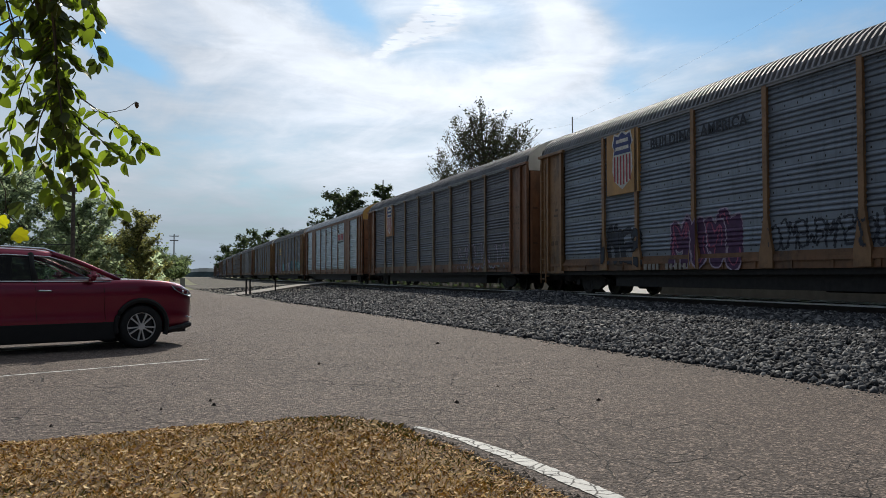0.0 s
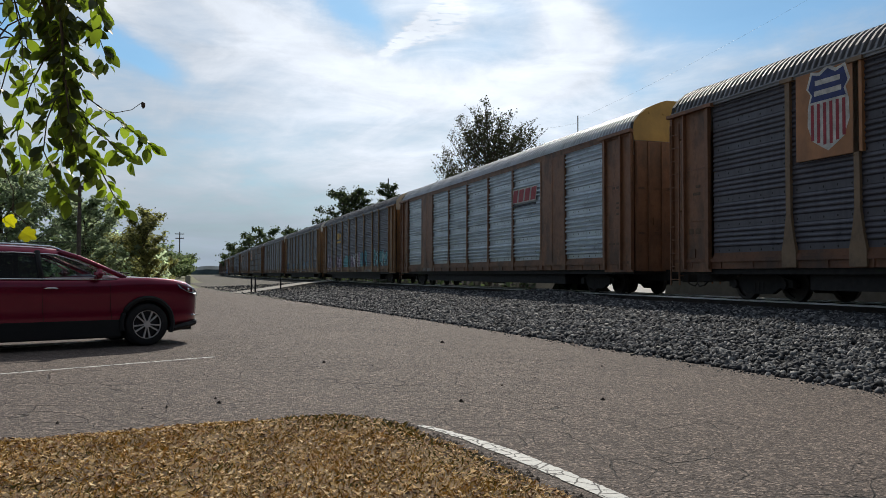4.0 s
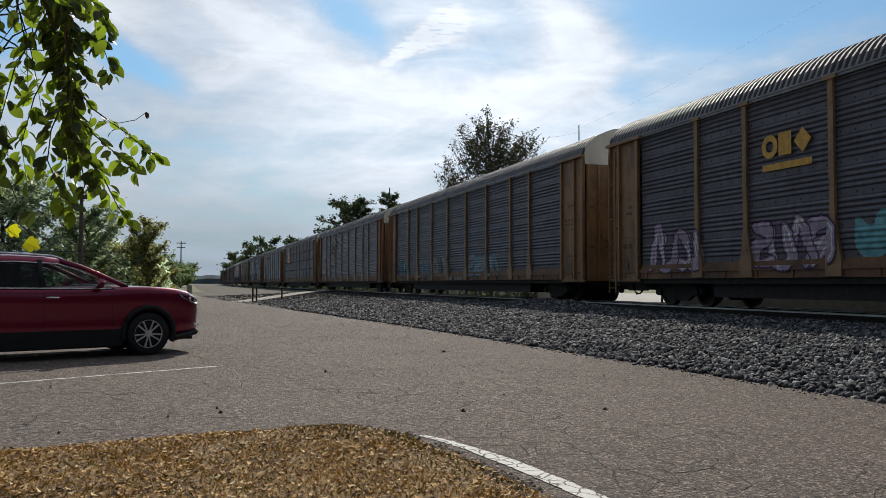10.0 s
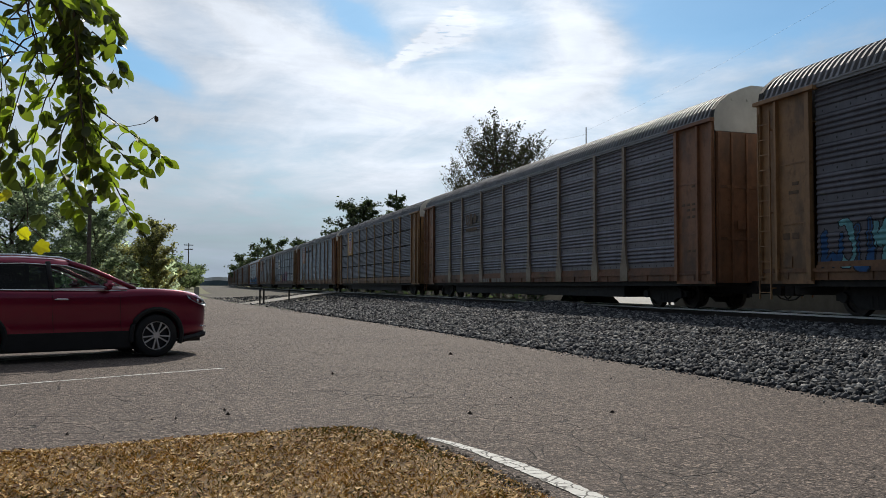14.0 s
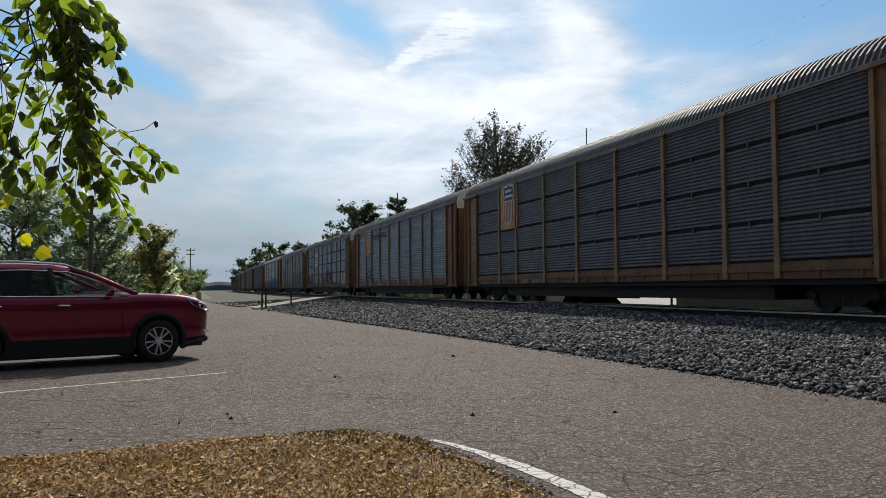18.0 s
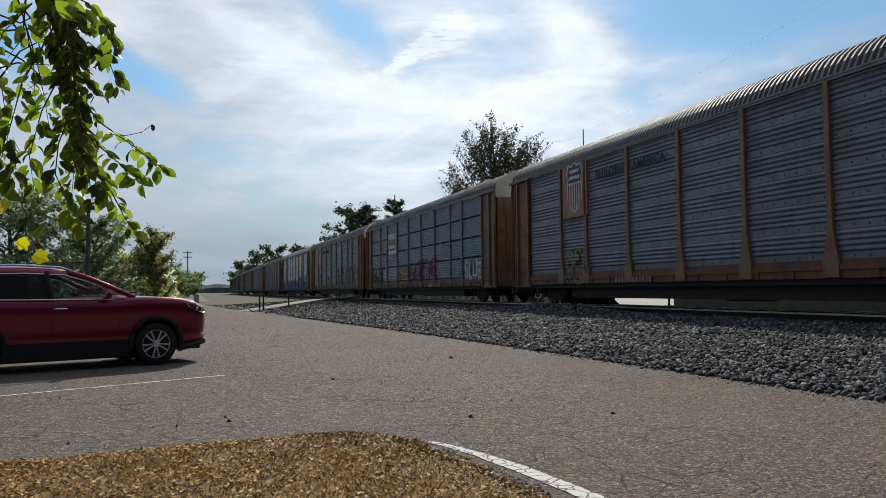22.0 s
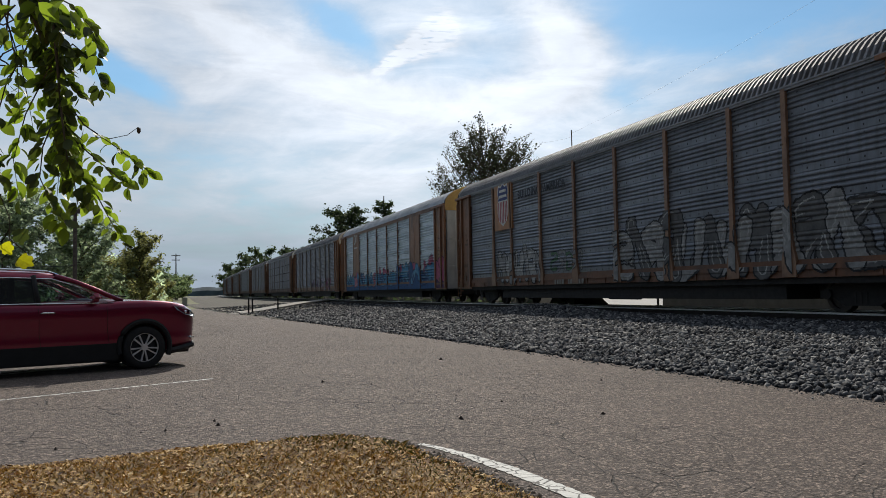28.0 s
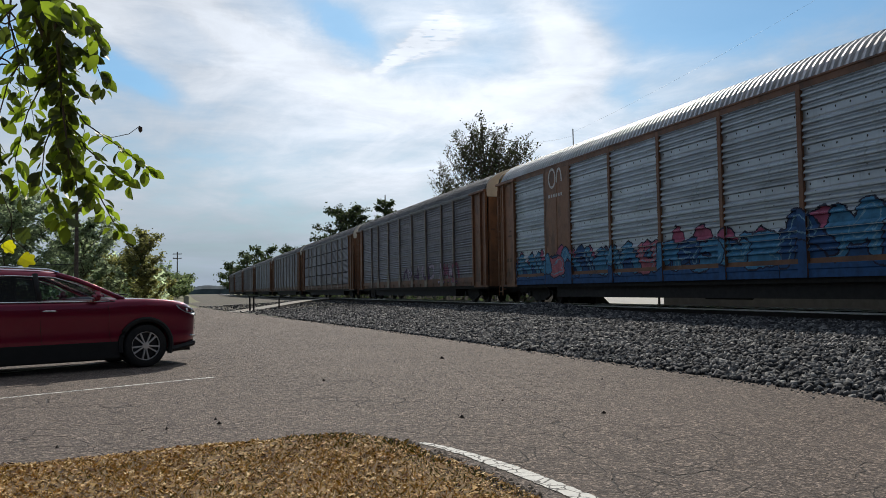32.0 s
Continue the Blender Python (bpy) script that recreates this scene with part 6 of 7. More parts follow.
            arc = [(x + 0.425 * math.cos(radians(a)), s * 0.898, 0.37 + 0.425 * math.sin(radians(a))) for a in range(-22, 205, 12)]
            tube(b, arc, 0.042, 6)
            part("arch_trim", b, CLADDING, suv)
            b = bmesh.new()
            disc(b, (x, s * 0.62, 0.40), 1, 0.40, 0.02, 28)
            part("wheel_well", b, INTERIOR, suv)
            # wheel
            b = bmesh.new()
            prof = [(0.235, -0.10), (0.33, -0.115), (0.352, -0.085), (0.355, 0.0), (0.352, 0.085), (0.33, 0.115), (0.235, 0.10)]
            rr = []
            for k in range(36):
                q = 2 * math.pi * k / 36
                rr.append([b.verts.new((r * math.cos(q), w, r * math.sin(q))) for r, w in prof])
            for k in range(36):
                for j in range(len(prof) - 1):
                    b.faces.new((rr[k][j], rr[k][j + 1], rr[(k + 1) % 36][j + 1], rr[(k + 1) % 36][j]))
            wheel = part("wheel", b, RUBBER, suv, "black tyre", pose(x, s * 0.80, 0.355), smooth=True)
            b = bmesh.new()
            disc(b, (0, s * 0.075, 0), 1, 0.252, 0.03, 36, 0.224)
            disc(b, (0, s * 0.085, 0), 1, 0.055, 0.03, 18)
            for k in range(10):
                a = radians(36 * k + (5 if k % 2 else -5))
                c0, s0 = math.cos(a), math.sin(a)
                for_pts = []
                for r, w in ((0.04, 0.009), (0.235, 0.014)):
                    for u in (-w, w):
                        for d in (0.06, 0.092):
                            for_pts.append((r * c0 - u * s0, s * d, r * s0 + u * c0))
                v = [b.verts.new(p) for p in for_pts]
                for f in ((0, 1, 3, 2), (4, 6, 7, 5), (0, 4, 5, 1), (2, 3, 7, 6), (1, 5, 7, 3), (0, 2, 6, 4)):
                    b.faces.new([v[i] for i in f])
            part("rim", b, ALLOY, wheel, "silver alloy rim with paired spokes")
            b = bmesh.new()
            disc(b, (0, s * 0.02, 0), 1, 0.21, 0.02, 24)
            part("brake_disc", b, INTERIOR, wheel)
        # lamp at the front corner, fog lamp trim
        b = bmesh.new()
        pts = [(1.0, 0.52, 0.90), (0.90, 0.645, 0.97), (0.72, 0.765, 1.035), (0.52, 0.835, 1.075), (0.58, 0.835, 1.0), (0.74, 0.775, 0.91), (0.92, 0.645, 0.86), (1.01, 0.52, 0.83)]
        skin = np.array([v.co for v in me.vertices])

        def on_skin(x, z):
            """How far out the body's side lies near a place."""
            q = np.hypot(skin[:, 0] - x, skin[:, 2] - z)
            return float(np.max(np.abs(skin[q < 0.07, 1]), initial=0.45)) + 0.012
        b.faces.new([b.verts.new((x, s * on_skin(x, z - 0.03), z - 0.03)) for x, y, z in pts])
        bmesh.ops.triangulate(b, faces=b.faces[:])
        lamp = part("headlight", b, LENS, suv, "clear headlight")
        b = bmesh.new()
        b.faces.new([b.verts.new((x * 0.985 + 0.01, s * (on_skin(x, z - 0.03) - 0.006), (z - 0.94) * 0.86 + 0.91)) for x, y, z in pts])
        bmesh.ops.triangulate(b, faces=b.faces[:])
        part("reflector", b, ALLOY, lamp, "silver lamp reflector")
        b = bmesh.new()
        for x, y in ((0.88, 0.64), (0.76, 0.725)):
            disc(b, (x + 0.0, s * y, 0.92), 0, 0.042, 0.03, 14)
        part("lamp_bowl", b, CHROME, suv, "chrome lamp bowl")
        b = bmesh.new()
        tube(b, [(1.02, s * 0.48, 0.46), (0.95, s * 0.60, 0.465), (0.86, s * 0.69, 0.49)], 0.02, 6)
        part("bumper_trim", b, CHROME, suv, "chrome bumper trim")
        b = bmesh.new()
        tube(b, [(1.05, s * 0.02, 0.36), (1.02, s * 0.40, 0.36), (0.93, s * 0.60, 0.345), (0.72, s * 0.75, 0.31), (0.45, s * 0.85, 0.27)], 0.05, 8)
        part("bumper_lip", b, CLADDING, suv, "black bumper lip")
    # glass across the car, grille, cabin
    b = bmesh.new()
    lo = [b.verts.new((-0.16 - 0.22 * abs(u) ** 2, u * 0.80, 1.165 + 0.03 * (1 - u * u))) for u in (-1, -0.5, 0, 0.5, 1)]
    hi = [b.verts.new((-1.16 - 0.14 * abs(u) ** 2, u * 0.65, 1.535 + 0.04 * (1 - u * u))) for u in (-1, -0.5, 0, 0.5, 1)]
    for k in range(4):
        b.faces.new((lo[k], lo[k + 1], hi[k + 1], hi[k]))
    w = part("windscreen", b, SCREENGLASS, suv, smooth=True)
    w.visible_shadow = False
    b = bmesh.new()
    b.faces.new([b.verts.new(p) for p in ((-3.42, -0.70, 1.12), (-3.42, 0.70, 1.12), (-3.22, 0.55, 1.48), (-3.22, -0.55, 1.48))])
    w = part("tail_window", b, DARKGLASS, suv)
    w.visible_shadow = False
    b = bmesh.new()
    for z in (0.60, 0.67, 0.74):
        tube(b, [(1.035, -0.42, z), (1.045, 0, z), (1.035, 0.42, z)], 0.014, 6)
    part("grille", b, CHROME, suv, "chrome grille bars")
    b = bmesh.new()
    box(b, -1.0, -0.70, -0.70, 0.70, 0.85, 1.12)
    bmesh.ops.bevel(b, geom=b.edges[:], offset=0.05, segments=2, affect="EDGES")
    part("dashboard", b, INTERIOR, suv)
    for y in (-0.38, 0.38):
        b = bmesh.new()
        box(b, -2.0, -1.5, y - 0.24, y + 0.24, 0.50, 0.72)
        box(b, -2.12, -1.95, y - 0.23, y + 0.23, 0.65, 1.20)
        box(b, -2.11, -2.0, y - 0.12, y + 0.12, 1.22, 1.39)
        bmesh.ops.bevel(b, geom=b.edges[:], offset=0.04, segments=2, affect="EDGES")
        part("front_seat", b, SEATGREY, suv)
    b = bmesh.new()
    box(b, -2.9, -2.72, -0.62, 0.62, 0.60, 1.25)
    bmesh.ops.bevel(b, geom=b.edges[:], offset=0.04, segments=2, affect="EDGES")
    part("rear_seat", b, SEATGREY, suv)
    b = bmesh.new()
    ring = [(-1.2 + 0.06 * math.sin(q), 0.38 + 0.17 * math.cos(q), 1.03 + 0.16 * math.sin(q)) for q in (2 * math.pi * k / 20 for k in range(21))]
    tube(b, ring, 0.015, 6, cap=False)
    part("steering_wheel", b, INTERIOR, suv)
    b = bmesh.new()
    box(b, -3.2, -0.45, -0.855, 0.855, 0.16, 0.30)
    box(b, -0.45, 0.9, -0.55, 0.55, 0.22, 0.32)
    part("underbody", b, INTERIOR, suv)
    for y in (-0.35, 0.25):
        b = bmesh.new()
        tube(b, [(-0.12, y, 1.205), (-0.2, y + 0.3, 1.225), (-0.28, y + 0.5, 1.235)], 0.012, 5)
        part("wiper", b, CLADDING, suv)


build_suv()


# ---- trees, the hanging branch, poles and the distance ----
GREEN_DARK = leaf_mat("dark_green_leaves", (0.026, 0.04, 0.02), (0.068, 0.09, 0.042), 0.35, 0.8)
GREEN_LEFT = leaf_mat("grey_green_leaves", (0.13, 0.165, 0.115), (0.27, 0.32, 0.205), 0.75, 0.6)
GREEN_MID = leaf_mat("green_leaves", (0.05, 0.075, 0.04), (0.12, 0.15, 0.07), 0.5, 0.7)
GREEN_AUTUMN = leaf_mat("turning_leaves", (0.06, 0.066, 0.032), (0.15, 0.15, 0.06), 0.5, 0.7)
GREEN_TWIG = leaf_mat("sparse_tree_leaves", (0.016, 0.022, 0.010), (0.05, 0.055, 0.024), 0.2, 0.8)
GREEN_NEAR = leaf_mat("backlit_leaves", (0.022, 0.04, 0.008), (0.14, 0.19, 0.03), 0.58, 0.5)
YELLOW_NEAR = leaf_mat("yellow_leaves", (0.17, 0.18, 0.02), (0.28, 0.28, 0.03), 0.55, 0.5)
# darker copy of the backlit leaves: their shade is put into the colour
GREEN_IN_SHADE = leaf_mat("shade_toned_leaves", (0.022, 0.036, 0.009), (0.055, 0.075, 0.016), 0.3, 0.5)


def leaf_cloud(name, points, size, mat, rnd, parent, drop=0.25):
    """Many small folded leaves round the points."""
    verts, loops, sizes = [], [], []
    for x, y, z in points:
        s = size * rnd.uniform(0.6, 1.35)
        a, b = rnd.uniform(0, 6.283), rnd.uniform(-1.1, 1.1)
        ux, uy, uz = math.cos(a) * math.cos(b), math.sin(a) * math.cos(b), math.sin(b) - drop
        c = rnd.uniform(0, 6.283)
        vx, vy, vz = math.cos(c), math.sin(c), rnd.uniform(-0.6, 0.6)
        k = len(verts)
        w = 0.42 * s
        verts.extend(((x, y, z), (x + ux * s * 0.5 + vx * w, y + uy * s * 0.5 + vy * w, z + uz * s * 0.5 + vz * w), (x + ux * s, y + uy * s, z + uz * s),
                      (x + ux * s * 0.5 - vx * w, y + uy * s * 0.5 - vy * w, z + uz * s * 0.5 - vz * w + 0.1 * s)))
        loops.extend((k, k + 1, k + 2, k, k + 2, k + 3))
        sizes.extend((3, 3))
    return put(name, fast_mesh(name, verts, loops, sizes, mat), parent)


def tree(x, y, height, spread, seed, mat, label, leaf=0.2, count=5000, start=0.25, rise=0.6, limbs=11, group="", clump=0.5, dense=0.0):
    """A tapered trunk with forked limbs and a crown of small leaves along the twigs."""
    rnd = random.Random(seed)
    root = thing("tree", pose(x, y, -0.03), label, "tree", group)
    bm = bmesh.new()
    r0 = height * 0.022
    trunk = [(0, 0, 0)]
    for i in range(1, 7):
        trunk.append((rnd.uniform(-0.05, 0.05) * spread, rnd.uniform(-0.05, 0.05) * spread, height * 0.88 * i / 6))
    tube(bm, trunk, [r0 * (1.25 if i == 0 else 1) * (1 - i / 7.5) for i in range(7)], 8)
    tips = []
    for i in range(limbs):
        f = start + (0.92 - start) * (i + rnd.uniform(0, 0.8)) / limbs
        q = f * 6 * 0.88 / 0.88
        k = min(5, int(q))
        p = Vector(trunk[k]).lerp(Vector(trunk[k + 1]), q - k)
        a = i * 2.4 + rnd.uniform(-0.5, 0.5)
        reach = spread * 0.5 * (1 - 0.62 * max(0, (f - 0.35) / 0.65) ** 1.3) * rnd.uniform(0.7, 1.12)
        d = Vector((math.cos(a), math.sin(a), rise * rnd.uniform(0.6, 1.5)))
        pts = [p]
        for j in range(1, 5):
            pts.append(p + d * reach * j / 4 + Vector((rnd.uniform(-0.1, 0.1), rnd.uniform(-0.1, 0.1), 0.05 * j * rise)) * reach * 0.6)
        tube(bm, pts, [r0 * 0.42 * (1 - j / 5.2) * (1.1 - 0.6 * f) for j in range(5)], 5)
        for j in range(1, 5):
            for _ in range(4 if j > 1 else 2):
                b = rnd.uniform(0, 6.283)
                e = Vector((math.cos(b), math.sin(b), rise * rnd.uniform(0.2, 1.8))).normalized() * reach * rnd.uniform(0.22, 0.5)
                s = pts[j]
                tube(bm, [s, s + e * 0.55 + Vector((0, 0, 0.03 * reach)), s + e], [r0 * 0.11, r0 * 0.07, r0 * 0.03], 4, cap=False)
                tips.append((s, e))
    part("trunk", bm, BARK, root)
    points = []
    for _ in range(count):
        s, e = rnd.choice(tips)
        t = rnd.uniform(0.15, 1.12)
        j = clump * (0.25 + 0.75 * rnd.random())
        points.append(s + e * t + Vector((rnd.gauss(0, 0.35), rnd.gauss(0, 0.35), rnd.gauss(0, 0.3))) * j)
    leaf_cloud("crown", points, leaf, mat, rnd, root)
    return root


def fan_tree(x, y, mid, reach, rise, seed, mat, label):
    """A tree whose thin twigs all sweep up and out to a dome."""
    rnd = random.Random(seed)
    root = thing("tree", pose(x, y, -0.03), label, "tree")
    bm = bmesh.new()
    trunk = [Vector((0.15 * math.sin(i * 1.7), 0.12 * math.cos(i * 2.3) - 0.12, (mid + rise * 0.7) * i / 6)) for i in range(7)]
    tube(bm, trunk, [0.26, 0.21, 0.18, 0.15, 0.11, 0.07, 0.03], 8)
    points = []
    for i in range(230):
        a, up = i * 2.399, rnd.uniform(-0.25, 1.0)
        flat = math.sqrt(max(0.05, 1 - max(0, up) ** 2)) * (1.0 if up > 0 else 1.0 + 0.5 * up)
        far = rnd.uniform(0.72, 1.05) * (1 + 0.10 * math.sin(a * 3 + seed))
        end = Vector((reach * flat * math.cos(a), reach * flat * math.sin(a), mid + rise * up)) * 1.0
        end = Vector((end.x * far + 0.6 * max(0.0, up), end.y * far, mid + (end.z - mid) * far))
        f = min(5.6, max(2.2, (end.z - 1.9 - rnd.uniform(0.4, 2.2)) / (mid + rise * 0.7) * 6))
        p = trunk[int(f)].lerp(trunk[int(f) + 1], f - int(f))
        bend = Vector((0, 0, -0.12 * (end - p).length))
        line = [p, p.lerp(end, 0.35) + bend, p.lerp(end, 0.7) + bend * 0.8, end]
        tube(bm, line, [0.045, 0.03, 0.02, 0.008], 4, cap=False)
        for _ in range(5):
            t = rnd.uniform(0.45, 0.95)
            s = line[1].lerp(line[2], (t - 0.35) / 0.35) if t < 0.7 else line[2].lerp(end, (t - 0.7) / 0.3)
            e = s + Vector((rnd.gauss(0, 0.3), rnd.gauss(0, 0.3), rnd.uniform(0.25, 0.7)))
            tube(bm, [s, e], [0.013, 0.005], 4, cap=False)
            for _ in range(9):
                points.append(s.lerp(e, rnd.uniform(0.2, 1.1)) + Vector((rnd.gauss(0, 0.07), rnd.gauss(0, 0.07), rnd.gauss(0, 0.06))))
        for _ in range(19):
            t = rnd.uniform(0.3, 1.0)
            s = line[1].lerp(line[2], (t - 0.3) / 0.4) if t < 0.7 else line[2].lerp(end, (t - 0.7) / 0.3)
            points.append(s + Vector((rnd.gauss(0, 0.12), rnd.gauss(0, 0.12), rnd.gauss(0, 0.10))))
    part("trunk", bm, BARK, root)
    leaf_cloud("crown", points, 0.155, mat, rnd, root, -0.2)
    return root


def build_trees():
    # behind the train
    fan_tree(21.75, 55.5, 9.2, 4.6, 4.7, 21, GREEN_TWIG, "sparse dark tree with upswept twigs behind the train")
    tree(22.0, 108, 14.0, 9.6, 22, GREEN_DARK, "broad dark green tree behind the train", 0.32, 7500, 0.35, 0.5, 18, clump=0.8)
    tree(27.2, 106, 16.2, 5.6, 23, GREEN_DARK, "narrow dark evergreen tree behind the train", 0.3, 6500, 0.25, 0.45, 20, clump=0.55)
    for i, (x, y, h, w) in enumerate(((21, 262, 14.5, 13), (27.0, 255, 17.0, 13), (33, 240, 17.0, 14), (37, 225, 17.0, 13), (33, 190, 14.6, 9), (19, 290, 12, 10))):
        tree(x, y, h, w, 30 + i, GREEN_DARK, "rounded green tree of the far trees by the line", 0.75, 1900, 0.15, 0.45, 9, "far trees by the line", clump=1.3)
    # beyond the car park
    tree(-8.4, 44.5, 7.3, 7.4, 41, GREEN_LEFT, "dark green leafy tree beyond the car park", 0.19, 15000, 0.08, 0.55, 18, "trees beyond the car park", clump=0.55)
    tree(-4.9, 47.5, 6.0, 4.8, 42, GREEN_LEFT, "green leafy tree beyond the car park", 0.18, 9500, 0.08, 0.6, 15, "trees beyond the car park", clump=0.5)
    tree(-12.5, 42, 6.6, 6.5, 43, GREEN_LEFT, "dark green leafy tree beyond the car park", 0.2, 9500, 0.06, 0.5, 15, "trees beyond the car park", clump=0.6)
    tree(-1.75, 47.5, 4.75, 2.7, 44, GREEN_AUTUMN, "small tree with leaves turning yellow and russet", 0.14, 7500, 0.08, 0.95, 15, "trees beyond the car park", clump=0.35)
    tree(-3.2, 52, 3.9, 4.4, 45, GREEN_AUTUMN, "bushy tree with yellowing leaves", 0.17, 8000, 0.06, 0.5, 14, "trees beyond the car park", clump=0.5)
    rnd = random.Random(8)
    for i in range(18):
        u = i / 17
        x, y = -2.2 + 10.0 * u ** 1.6 + rnd.uniform(-0.6, 0.3), 54 + 190 * u ** 1.25
        h = rnd.uniform(3.6, 4.4) * (1 + 0.35 * u)
        tree(x - 3.2 - 4.0 * u, y, h, rnd.uniform(4.5, 6.0) * (1 + 0.6 * u), 50 + i, GREEN_MID if i > 5 else (GREEN_MID, GREEN_LEFT, GREEN_MID, GREEN_AUTUMN)[i % 4],
             "leafy tree of the row along the road", 0.22 * (1 + 1.5 * u), 4200, 0.05, 0.5, 11, "row of trees along the road", clump=0.6 + 0.5 * u)




def leaf_shape(mat, fold, curl):
    """A broad pointed leaf, folded along its rib."""
    n = 6
    bm = bmesh.new()
    rib, left, right = [], [], []
    for i in range(n + 1):
        t = i / n
        w = 0.29 * math.sin(math.pi * t ** 0.9) ** 0.8 if 0 < i < n else 0
        z = curl * (t - 0.4) ** 2
        rib.append(bm.verts.new((t, 0, -z)))
        if w:
            left.append(bm.verts.new((t, w, -z + fold * w)))
            right.append(bm.verts.new((t, -w, -z + fold * w)))
    for side in (left, right):
        full = [rib[0]] + side + [rib[n]]
        for i in range(n):
            vs = [v for j, v in enumerate((rib[i], rib[i + 1], full[i + 1], full[i]))]
            uniq = []
            for v in vs:
                if v not in uniq:
                    uniq.append(v)
            if len(uniq) > 2:
                bm.faces.new(uniq if side is right else uniq[::-1])
    return mesh_of("leaf", bm, mat, smooth=True)


def lobed_leaf(mat):
    """A five-lobed leaf with pointed tips."""
    bm = bmesh.new()
    rim = []
    for i, (a, r) in enumerate(((-155, 0.36), (-128, 0.47), (-105, 0.50), (-84, 0.40), (-62, 0.54), (-42, 0.56), (-24, 0.46), (-9, 0.62), (0, 0.68), (9, 0.62), (24, 0.46), (42, 0.56), (62, 0.54), (84, 0.40), (105, 0.50), (128, 0.47), (155, 0.36))):
        rim.append(bm.verts.new((0.35 + r * math.cos(radians(a)), r * math.sin(radians(a)), 0.06 * abs(math.sin(radians(a))))))
    mid = bm.verts.new((0.35, 0, -0.03))
    foot = bm.verts.new((0.0, 0, 0))
    for a, b in zip([foot] + rim, rim + [foot]):
        bm.faces.new((mid, a, b))
    return mesh_of("leaf", bm, mat)


